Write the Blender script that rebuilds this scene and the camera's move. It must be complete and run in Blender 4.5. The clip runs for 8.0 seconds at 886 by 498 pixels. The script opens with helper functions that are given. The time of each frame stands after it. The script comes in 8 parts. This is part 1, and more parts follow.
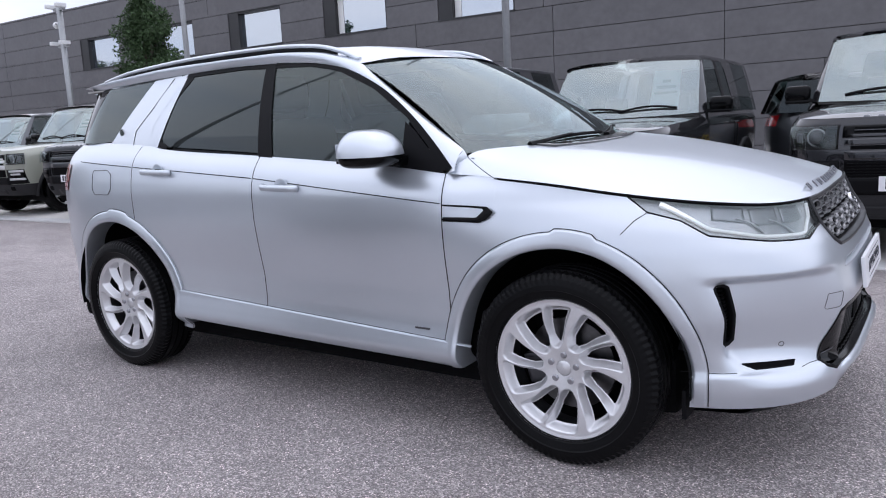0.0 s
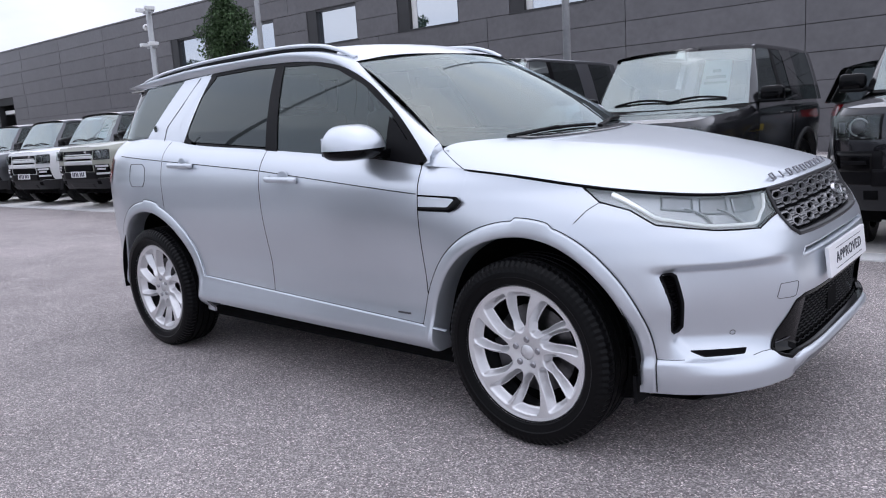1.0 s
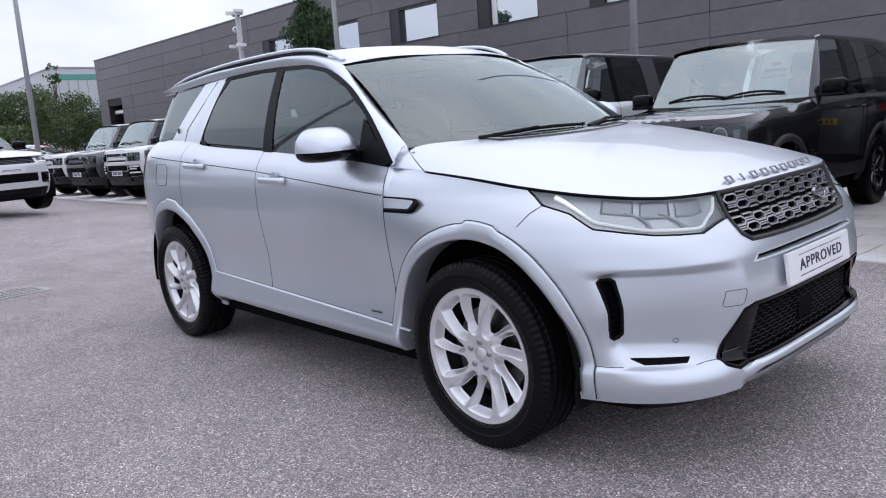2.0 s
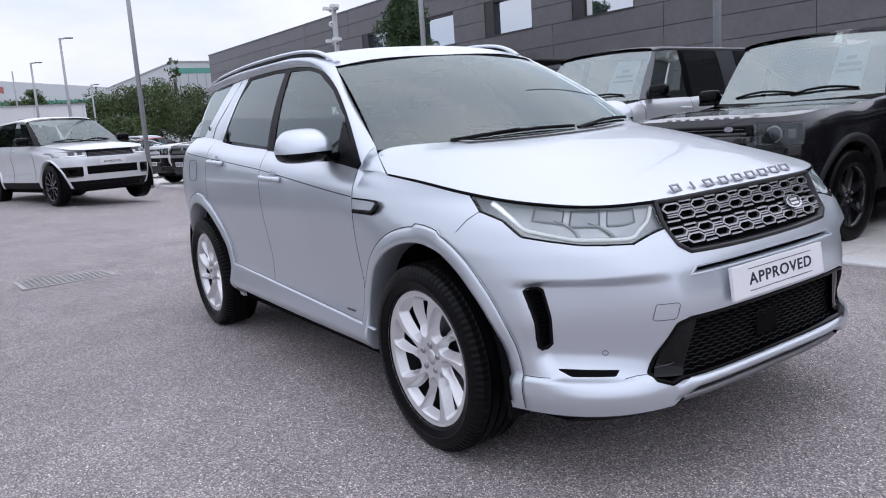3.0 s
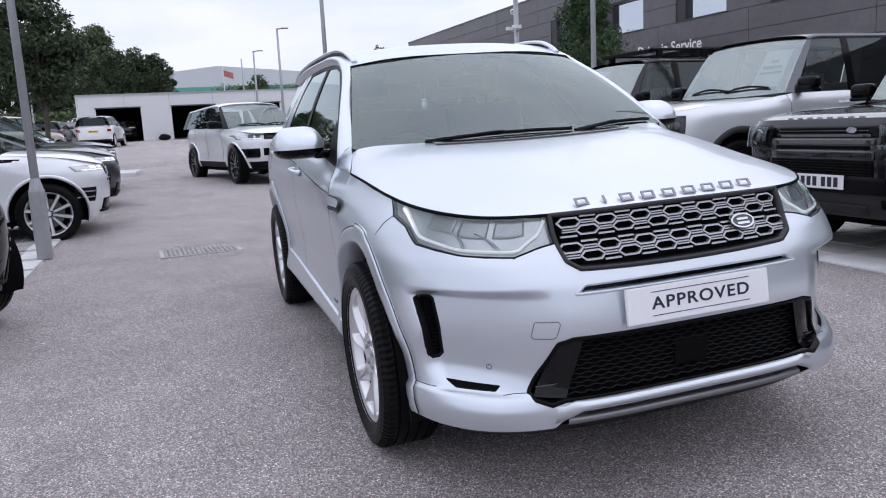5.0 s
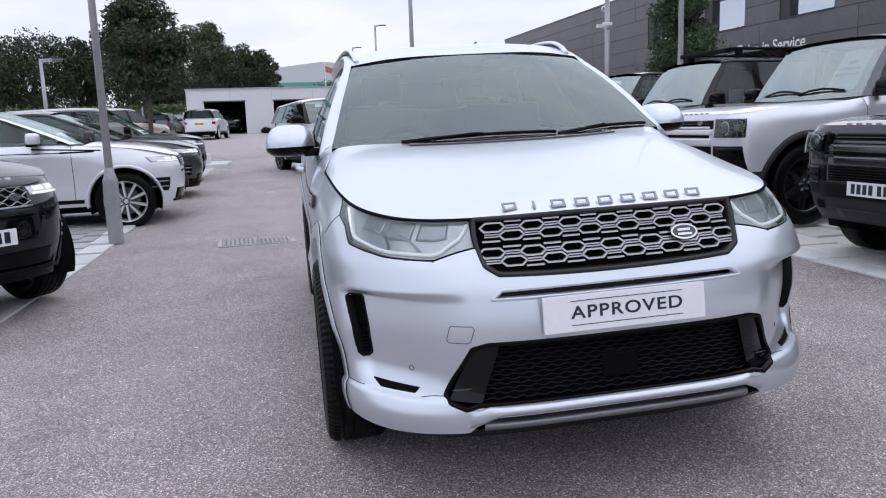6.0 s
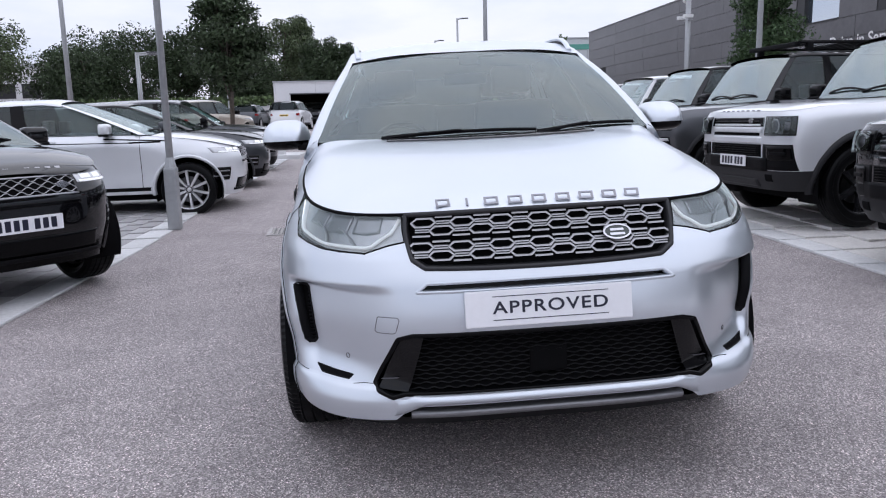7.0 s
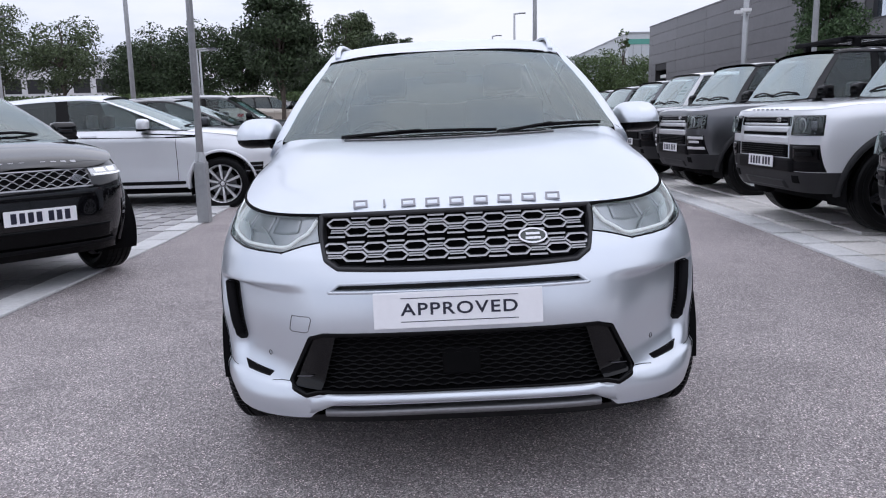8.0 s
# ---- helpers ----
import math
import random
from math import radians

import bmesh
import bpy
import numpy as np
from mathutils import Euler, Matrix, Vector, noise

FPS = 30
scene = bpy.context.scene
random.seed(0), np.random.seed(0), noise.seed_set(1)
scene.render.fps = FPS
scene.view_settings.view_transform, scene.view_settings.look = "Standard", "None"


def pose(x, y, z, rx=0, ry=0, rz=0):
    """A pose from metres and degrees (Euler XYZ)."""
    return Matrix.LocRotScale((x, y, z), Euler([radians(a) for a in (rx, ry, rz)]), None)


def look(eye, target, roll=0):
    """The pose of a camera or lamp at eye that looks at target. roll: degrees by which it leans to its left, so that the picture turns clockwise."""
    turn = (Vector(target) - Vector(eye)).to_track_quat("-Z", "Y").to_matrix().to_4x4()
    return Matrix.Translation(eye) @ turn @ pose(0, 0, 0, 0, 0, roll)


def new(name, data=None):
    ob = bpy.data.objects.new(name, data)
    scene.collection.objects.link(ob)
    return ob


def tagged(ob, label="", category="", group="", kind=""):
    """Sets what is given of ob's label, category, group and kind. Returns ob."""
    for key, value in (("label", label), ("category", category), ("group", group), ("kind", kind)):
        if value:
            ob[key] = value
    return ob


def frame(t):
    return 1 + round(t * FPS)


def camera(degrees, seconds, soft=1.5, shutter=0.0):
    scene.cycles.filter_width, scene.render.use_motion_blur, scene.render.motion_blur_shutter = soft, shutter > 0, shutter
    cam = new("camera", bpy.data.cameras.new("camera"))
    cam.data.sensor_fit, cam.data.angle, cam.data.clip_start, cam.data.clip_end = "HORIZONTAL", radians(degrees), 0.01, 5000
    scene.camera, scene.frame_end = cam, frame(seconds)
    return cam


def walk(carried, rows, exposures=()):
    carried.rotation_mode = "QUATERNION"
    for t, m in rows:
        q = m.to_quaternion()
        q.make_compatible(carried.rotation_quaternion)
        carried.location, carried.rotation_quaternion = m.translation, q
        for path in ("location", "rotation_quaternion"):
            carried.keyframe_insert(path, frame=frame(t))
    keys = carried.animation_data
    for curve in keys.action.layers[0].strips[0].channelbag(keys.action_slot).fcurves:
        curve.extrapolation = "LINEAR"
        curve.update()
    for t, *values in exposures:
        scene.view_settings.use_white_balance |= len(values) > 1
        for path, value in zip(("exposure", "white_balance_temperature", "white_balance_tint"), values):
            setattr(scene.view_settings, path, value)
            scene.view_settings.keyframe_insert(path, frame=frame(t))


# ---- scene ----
cam = camera(61.0, 8.0, soft=1.1)
PATH = [
    (0, (2.561, -3.323, 1.275), (1.432, -1.704, 0.956), -3.0),
    (0.5, (2.785, -3.277, 1.252), (1.576, -1.716, 0.931), -3.2),
    (1, (2.999, -3.176, 1.253), (1.695, -1.694, 0.929), -3.6),
    (1.5, (3.201, -2.98, 1.255), (1.809, -1.581, 0.932), -3.9),
    (1.7, (3.271, -2.918, 1.251), (1.846, -1.553, 0.929), -4.0),
    (2.8, (3.722, -2.476, 1.24), (2.106, -1.342, 0.922), -3.8),
    (3, (3.769, -2.373, 1.252), (2.124, -1.283, 0.93), -3.8),
    (3.5, (3.919, -2.181, 1.236), (2.206, -1.202, 0.91), -3.6),
    (4, (4.064, -1.956, 1.246), (2.285, -1.102, 0.92), -3.4),
    (4.5, (4.135, -1.694, 1.257), (2.305, -0.956, 0.932), -3.2),
    (4.7, (4.175, -1.615, 1.264), (2.327, -0.923, 0.936), -3.1),
    (5.8, (4.363, -1.103, 1.256), (2.437, -0.672, 0.932), -2.0),
    (6, (4.394, -0.979, 1.259), (2.458, -0.602, 0.933), -1.9),
    (6.5, (4.49, -0.75, 1.244), (2.536, -0.484, 0.913), -1.6),
    (7, (4.545, -0.511, 1.263), (2.58, -0.354, 0.925), -1.4),
    (7.5, (4.538, -0.263, 1.274), (2.569, -0.193, 0.931), -1.2),
    (8, (4.571, -0.042, 1.275), (2.601, -0.044, 0.928), -1.1),
]
walk(cam, [(t, look(eye, target, roll)) for t, eye, target, roll in PATH], [(0.0, 0.74, 6130, 15.0), (3.0, 0.62, 6130, 15.0), (8.0, 0.60, 6130, 15.0)])

# ---------------------------------------------------------------- light
world = bpy.data.worlds.new("overcast_sky")
scene.world = world
world.use_nodes = True
wn, wl = world.node_tree.nodes, world.node_tree.links
sky = wn.new("ShaderNodeTexSky")
sky.sky_type, sky.sun_disc = "NISHITA", False
sky.sun_elevation, sky.sun_rotation = radians(62), radians(345)
sky.air_density, sky.dust_density, sky.ozone_density = 1.0, 3.0, 1.0
# a closed layer of thin cloud: soft grey-white with slow billows
coord = wn.new("ShaderNodeTexCoord")
stretch = wn.new("ShaderNodeMapping")
stretch.inputs["Scale"].default_value = (1.0, 1.0, 3.2)
billow = wn.new("ShaderNodeTexNoise")
billow.inputs["Scale"].default_value, billow.inputs["Detail"].default_value = 2.6, 7.0
billow.inputs["Roughness"].default_value = 0.55
cloud = wn.new("ShaderNodeValToRGB")
cloud.color_ramp.elements[0].position, cloud.color_ramp.elements[0].color = 0.36, (6.6, 7.2, 8.4, 1)
cloud.color_ramp.elements[1].position, cloud.color_ramp.elements[1].color = 0.62, (8.9, 9.0, 9.4, 1)
veil = wn.new("ShaderNodeMixRGB")
veil.inputs[0].default_value = 0.88
wl.new(coord.outputs["Generated"], stretch.inputs[0])
wl.new(stretch.outputs[0], billow.inputs["Vector"])
wl.new(billow.outputs["Fac"], cloud.inputs[0])
wl.new(sky.outputs[0], veil.inputs[1])
wl.new(cloud.outputs[0], veil.inputs[2])
# an overcast sky is brighter overhead than at its rim
split = wn.new("ShaderNodeSeparateXYZ")
lift = wn.new("ShaderNodeMapRange")
lift.inputs["From Min"].default_value, lift.inputs["From Max"].default_value = 0.10, 0.95
lift.inputs["To Min"].default_value, lift.inputs["To Max"].default_value = 0.77, 0.98
bright = wn.new("ShaderNodeVectorMath")
bright.operation = "SCALE"
wl.new(coord.outputs["Generated"], split.inputs[0])
wl.new(split.outputs["Z"], lift.inputs["Value"])
wl.new(veil.outputs[0], bright.inputs[0])
wl.new(lift.outputs[0], bright.inputs["Scale"])
wl.new(bright.outputs[0], wn["Background"].inputs[0])
wn["Background"].inputs[1].default_value = 0.1

sun = new("sun", bpy.data.lights.new("sun", "SUN"))
sun.data.energy, sun.data.angle, sun.data.color = 0.55, radians(150), (1.0, 0.97, 0.93)
sun.matrix_world = look((0, 0, 0), (-math.sin(radians(345)) * math.cos(radians(62)), -math.cos(radians(345)) * math.cos(radians(62)), -math.sin(radians(62))))

# ---------------------------------------------------------------- materials
def mat(name, colour, rough=0.5, metal=0.0, coat=0.0, vary=0.0, grain=60.0, bump=0.0, bump_scale=200.0, coat_rough=0.03, spec=0.5, emit=0.0, big=3.0):
    """A surface with a fine and a coarse change of tone, and relief."""
    m = bpy.data.materials.new(name)
    m.use_nodes = True
    n, l = m.node_tree.nodes, m.node_tree.links
    b = n["Principled BSDF"]
    b.inputs["Base Color"].default_value = (*colour, 1)
    b.inputs["Roughness"].default_value, b.inputs["Metallic"].default_value = rough, metal
    b.inputs["Coat Weight"].default_value, b.inputs["Coat Roughness"].default_value = coat, coat_rough
    b.inputs["Specular IOR Level"].default_value = spec
    if emit:
        b.inputs["Emission Color"].default_value, b.inputs["Emission Strength"].default_value = (*colour, 1), emit
    tc = n.new("ShaderNodeTexCoord")
    if vary:
        fine, coarse = n.new("ShaderNodeTexNoise"), n.new("ShaderNodeTexNoise")
        fine.inputs["Scale"].default_value, coarse.inputs["Scale"].default_value = grain, big
        fine.inputs["Detail"].default_value, coarse.inputs["Detail"].default_value = 3, 5
        both = n.new("ShaderNodeMath")
        both.operation = "ADD"
        l.new(tc.outputs["Object"], fine.inputs["Vector"]); l.new(tc.outputs["Object"], coarse.inputs["Vector"])
        l.new(fine.outputs["Fac"], both.inputs[0]); l.new(coarse.outputs["Fac"], both.inputs[1])
        r = n.new("ShaderNodeMapRange")
        r.inputs["From Min"].default_value, r.inputs["From Max"].default_value = 0.6, 1.4
        r.inputs["To Min"].default_value, r.inputs["To Max"].default_value = 1 - vary, 1 + vary
        l.new(both.outputs[0], r.inputs["Value"])
        mul = n.new("ShaderNodeVectorMath")
        mul.operation = "SCALE"
        mul.inputs[0].default_value = colour
        l.new(r.outputs[0], mul.inputs["Scale"])
        l.new(mul.outputs[0], b.inputs["Base Color"])
    if bump:
        tex, bp = n.new("ShaderNodeTexNoise"), n.new("ShaderNodeBump")
        tex.inputs["Scale"].default_value, tex.inputs["Detail"].default_value = bump_scale, 4
        bp.inputs["Strength"].default_value, bp.inputs["Distance"].default_value = bump, 0.004
        l.new(tc.outputs["Object"], tex.inputs["Vector"])
        l.new(tex.outputs["Fac"], bp.inputs["Height"]); l.new(bp.outputs[0], b.inputs["Normal"])
    return m


def paint(name, colour, metal=0.5, rough=0.32, flake=0.05, coat=0.8):
    """Clear-coated car paint with metal flakes and a film of road dust."""
    m = mat(name, colour, rough, metal, coat=coat, vary=flake, grain=900.0, big=2.0, coat_rough=0.02)
    return m


def glass(name, tint, clear, ior=1.95):
    """Car glass: clear is how much is seen through it."""
    m = bpy.data.materials.new(name)
    m.use_nodes = True
    n, l = m.node_tree.nodes, m.node_tree.links
    b = n["Principled BSDF"]
    b.inputs["Base Color"].default_value = (*[c * 0.5 for c in tint], 1)
    b.inputs["Roughness"].default_value = 0.02
    b.inputs["Coat Weight"].default_value, b.inputs["Coat Roughness"].default_value = 1.0, 0.01
    b.inputs["IOR"].default_value = 1.5
    see = n.new("ShaderNodeBsdfTransparent")
    see.inputs[0].default_value = (*tint, 1)
    gloss = n.new("ShaderNodeBsdfGlossy")
    gloss.inputs["Roughness"].default_value, gloss.inputs["Color"].default_value = 0.01, (0.86, 0.97, 0.96, 1)
    fres = n.new("ShaderNodeFresnel")
    fres.inputs["IOR"].default_value = ior
    mix, top = n.new("ShaderNodeMixShader"), n.new("ShaderNodeMixShader")
    mix.inputs[0].default_value = clear
    l.new(b.outputs[0], mix.inputs[1]); l.new(see.outputs[0], mix.inputs[2])
    l.new(fres.outputs[0], top.inputs[0]); l.new(mix.outputs[0], top.inputs[1]); l.new(gloss.outputs[0], top.inputs[2])
    l.new(top.outputs[0], n["Material Output"].inputs["Surface"])
    return m


SILVER = paint("silver_paint", (0.61, 0.648, 0.695), 0.72, 0.30, 0.05, 0.36)
BLACK_GLOSS = mat("gloss_black", (0.0025, 0.0025, 0.003), 0.10, coat=0.04, vary=0.2, spec=0.12)
BLACK_TRIM = mat("black_plastic", (0.006, 0.006, 0.007), 0.45, vary=0.25, grain=300, bump=0.08, bump_scale=600, spec=0.08)
# near-black for linings; in gaps and openings it stands for shade
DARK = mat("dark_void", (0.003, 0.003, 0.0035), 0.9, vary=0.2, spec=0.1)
GUNMETAL = mat("gunmetal", (0.10, 0.10, 0.11), 0.35, 0.7, vary=0.1)
CHROME = mat("satin_chrome", (0.62, 0.62, 0.64), 0.22, 1.0, vary=0.05)
LETTER = mat("satin_letter_grey", (0.36, 0.36, 0.38), 0.3, 0.9, vary=0.05)
ALLOY = mat("alloy_silver", (0.72, 0.72, 0.735), 0.32, 0.6, coat=0.6, vary=0.05)
ALLOY_BLACK = mat("black_alloy", (0.012, 0.012, 0.014), 0.25, 0.2, coat=0.7, vary=0.2)
RUBBER = mat("tyre_rubber", (0.0045, 0.0045, 0.005), 0.36, vary=0.35, grain=120, bump=0.10, bump_scale=350, spec=0.10)
# rim barrel darkened in colour for the shade inside the wheel
SHADED_BARREL = mat("shaded_rim_barrel", (0.045, 0.045, 0.048), 0.45, 0.5, vary=0.25)
DISC = mat("brake_disc_steel", (0.13, 0.13, 0.135), 0.35, 1.0, vary=0.2)
GLASS_CLEAR = glass("windscreen_glass", (0.60, 0.71, 0.71), 0.96, 2.1)
GLASS_UPRIGHT = glass("upright_windscreen_glass", (0.70, 0.78, 0.80), 0.95, 3.2)
GLASS_MID = glass("front_door_glass", (0.36, 0.44, 0.44), 0.94, 1.58)
GLASS_SIDE = glass("clear_side_glass", (0.72, 0.80, 0.80), 0.96, 1.5)
GLASS_DARK = glass("privacy_glass", (0.05, 0.055, 0.058), 0.9, 1.5)
LENS = glass("headlamp_lens", (0.94, 0.95, 0.96), 0.98, 1.62)
LAMP_HOUSING = mat("headlamp_housing", (0.58, 0.59, 0.60), 0.25, 0.5, vary=0.15)
DRL = mat("light_guide", (0.86, 0.88, 0.88), 0.25, 0.0, coat=0.5, vary=0.03, emit=0.22)
PLATE_WHITE = mat("plate_white", (0.80, 0.80, 0.82), 0.3, vary=0.03)
PLATE_YELLOW = mat("plate_yellow", (0.75, 0.52, 0.03), 0.3, vary=0.03)
PLATE_INK = mat("plate_ink", (0.012, 0.013, 0.03), 0.4, vary=0.1)
LAMP_DEEP = mat("lamp_module_grey", (0.40, 0.41, 0.42), 0.25, 0.5, vary=0.15)
LAMP_RING = mat("lamp_ring", (0.42, 0.43, 0.44), 0.3, 0.2, coat=0.4, vary=0.05)
BADGE = mat("badge_enamel", (0.03, 0.04, 0.035), 0.25, coat=0.6, vary=0.1)
SEAT = mat("dark_seat_leather", (0.10, 0.097, 0.094), 0.55, vary=0.25, bump=0.2)
DASH = mat("dashboard_plastic", (0.07, 0.07, 0.073), 0.65, vary=0.2, bump=0.2)
RED_LENS = mat("tail_lamp_red", (0.28, 0.01, 0.012), 0.15, coat=0.8, vary=0.1)
PAPER = mat("price_paper", (0.82, 0.92, 0.91), 0.7, vary=0.03)
PAPER_INK = mat("price_print", (0.25, 0.42, 0.40), 0.7, vary=0.1)

# ---------------------------------------------------------------- mesh helpers
def finish(me, material, smooth=True):
    if material:
        me.materials.append(material)
    if smooth:
        me.polygons.foreach_set("use_smooth", [True] * len(me.polygons))
    me.update()


def part(name, bm, material, parent=None, label="", smooth=False):
    """Links a bmesh as one mesh object under a thing or a part."""
    me = bpy.data.meshes.new(name)
    bm.to_mesh(me)
    bm.free()
    finish(me, material, smooth)
    ob = new(name, me)
    ob.parent = parent
    if label:
        ob["label"] = label
    return ob


def thing(name, m, label, category, group="", kind=""):
    ob = new(name)
    ob.matrix_world = m
    return tagged(ob, label, category, group, kind)


def sheet(name, P, material, parent=None, label="", keep=None, thick=0.0, out=None, smooth=True, centre=(0, 0, 0.6)):
    """A smooth surface through a grid of places. keep: which of its cells stay; it faces away from centre."""
    P = np.asarray(P, float)
    n, m = P.shape[:2]
    idx = np.arange(n * m).reshape(n, m)
    q = np.stack([idx[:-1, :-1], idx[1:, :-1], idx[1:, 1:], idx[:-1, 1:]], -1).reshape(-1, 4)
    if keep is not None:
        q = q[np.asarray(keep).reshape(-1)]
    V = P.reshape(-1, 3)
    nn = np.cross(V[q[:, 2]] - V[q[:, 0]], V[q[:, 3]] - V[q[:, 1]])
    ref = V[q].mean(1) - np.array(centre) if out is None else np.broadcast_to(np.array(out, float), nn.shape)
    if (nn * ref).sum() < 0:
        q = q[:, ::-1]
    used = np.unique(q)
    remap = -np.ones(len(V), int)
    remap[used] = np.arange(len(used))
    me = bpy.data.meshes.new(name)
    me.from_pydata(V[used].tolist(), [], remap[q].tolist())
    finish(me, material, smooth)
    ob = new(name, me)
    ob.parent = parent
    if label:
        ob["label"] = label
    if thick:
        mod = ob.modifiers.new("thickness", "SOLIDIFY")
        mod.thickness, mod.offset = thick, -1
    return ob


def along(pts, n):
    """n places evenly along a line of places."""
    pts = np.asarray(pts, float)
    d = np.r_[0, np.cumsum(np.linalg.norm(np.diff(pts, axis=0), axis=1))]
    s = np.linspace(0, d[-1], n)
    return np.stack([np.interp(s, d, pts[:, k]) for k in range(pts.shape[1])], -1)


def round_line(pts, n):
    """n places along a smooth curve through the given ones."""
    pts = np.asarray(pts, float)
    k = len(pts)
    ext = np.vstack([2 * pts[0] - pts[1], pts, 2 * pts[-1] - pts[-2]])
    out = []
    for u in np.linspace(0, k - 1, n):
        i = min(int(u), k - 2)
        t = u - i
        a, b, c, d = ext[i], ext[i + 1], ext[i + 2], ext[i + 3]
        out.append(0.5 * (2 * b + (c - a) * t + (2 * a - 5 * b + 4 * c - d) * t * t + (3 * b - a - 3 * c + d) * t ** 3))
    return np.array(out)


def tube_bm(pts, r, sides=8, bm=None, flat=1.0):
    """A bar of round or flattened section along a line of places."""
    bm = bm or bmesh.new()
    pts = [Vector(p) for p in pts]
    rings = []
    for i, p in enumerate(pts):
        d = (pts[min(i + 1, len(pts) - 1)] - pts[max(i - 1, 0)]).normalized()
        ref = Vector((0, 0, 1)) if abs(d.z) < 0.9 else Vector((1, 0, 0))
        a = d.cross(ref).normalized()
        b = a.cross(d)
        rr = r[i] if isinstance(r, (list, tuple)) else r
        rings.append([bm.verts.new(p + a * math.cos(2 * math.pi * k / sides) * rr + b * math.sin(2 * math.pi * k / sides) * rr * flat) for k in range(sides)])
    for u, v in zip(rings, rings[1:]):
        for k in range(sides):
            bm.faces.new((u[k], u[(k + 1) % sides], v[(k + 1) % sides], v[k]))
    bm.faces.new(rings[0][::-1])
    bm.faces.new(rings[-1])
    return bm


def box_bm(x0, x1, y0, y1, z0, z1, bevel=0.0, bm=None, segs=2):
    bm = bm or bmesh.new()
    made = bmesh.ops.create_cube(bm, size=1, matrix=Matrix.LocRotScale(((x0 + x1) / 2, (y0 + y1) / 2, (z0 + z1) / 2), None, (x1 - x0, y1 - y0, z1 - z0)))
    if bevel:
        es = list({e for v in made["verts"] for e in v.link_edges})
        bmesh.ops.bevel(bm, geom=es, offset=bevel, segments=segs, profile=0.7, affect="EDGES")
    return bm


def lathe_bm(profile, axis="y", segs=48, bm=None):
    """A closed shape turned from (radius, along) pairs round the y axis."""
    bm = bm or bmesh.new()
    rings = []
    for r, a in profile:
        rings.append([bm.verts.new((r * math.cos(2 * math.pi * k / segs), a, r * math.sin(2 * math.pi * k / segs)) if axis == "y" else (r * math.cos(2 * math.pi * k / segs), r * math.sin(2 * math.pi * k / segs), a)) for k in range(segs)])
    for u, v in zip(rings, rings[1:]):
        for k in range(segs):
            bm.faces.new((u[k], u[(k + 1) % segs], v[(k + 1) % segs], v[k]))
    bmesh.ops.recalc_face_normals(bm, faces=bm.faces)
    return bm


def bars_bm(x, z, widths, height, y, gap, bm=None, depth=0.002):
    """Plain upright bars side by side, standing for writing that is not spelt out."""
    bm = bm or bmesh.new()
    for w in widths:
        box_bm(x, x + w, y - depth, y, z, z + height, bm=bm)
        x += w + gap
    return bm
# ---------------------------------------------------------------- car bodies
def lut(*pairs):
    """A smooth curve through (place, value) pairs that never swings past them."""
    xs, ys = (np.array(a, float) for a in zip(*sorted(pairs)))
    h = np.diff(xs)
    d = np.diff(ys) / h
    m = np.r_[d[0], np.zeros(len(xs) - 2), d[-1]]
    for i in range(1, len(xs) - 1):
        if d[i - 1] * d[i] > 0:
            w1, w2 = 2 * h[i] + h[i - 1], h[i] + 2 * h[i - 1]
            m[i] = (w1 + w2) / (w1 / d[i - 1] + w2 / d[i])

    def hermite(v):
        i = np.clip(np.searchsorted(xs, v, "right") - 1, 0, len(h) - 1)
        t = np.clip((v - xs[i]) / h[i], 0, 1)
        return (1 + 2 * t) * (1 - t) ** 2 * ys[i] + t * (1 - t) ** 2 * h[i] * m[i] + t * t * (3 - 2 * t) * ys[i + 1] + t * t * (t - 1) * h[i] * m[i + 1]

    fine = np.linspace(xs[0], xs[-1], 1500)
    table = hermite(fine)
    return lambda v: np.interp(v, fine, table)


def smooth01(a, b, v):
    t = np.clip((np.asarray(v, float) - a) / (b - a), 0, 1)
    return t * t * (3 - 2 * t)


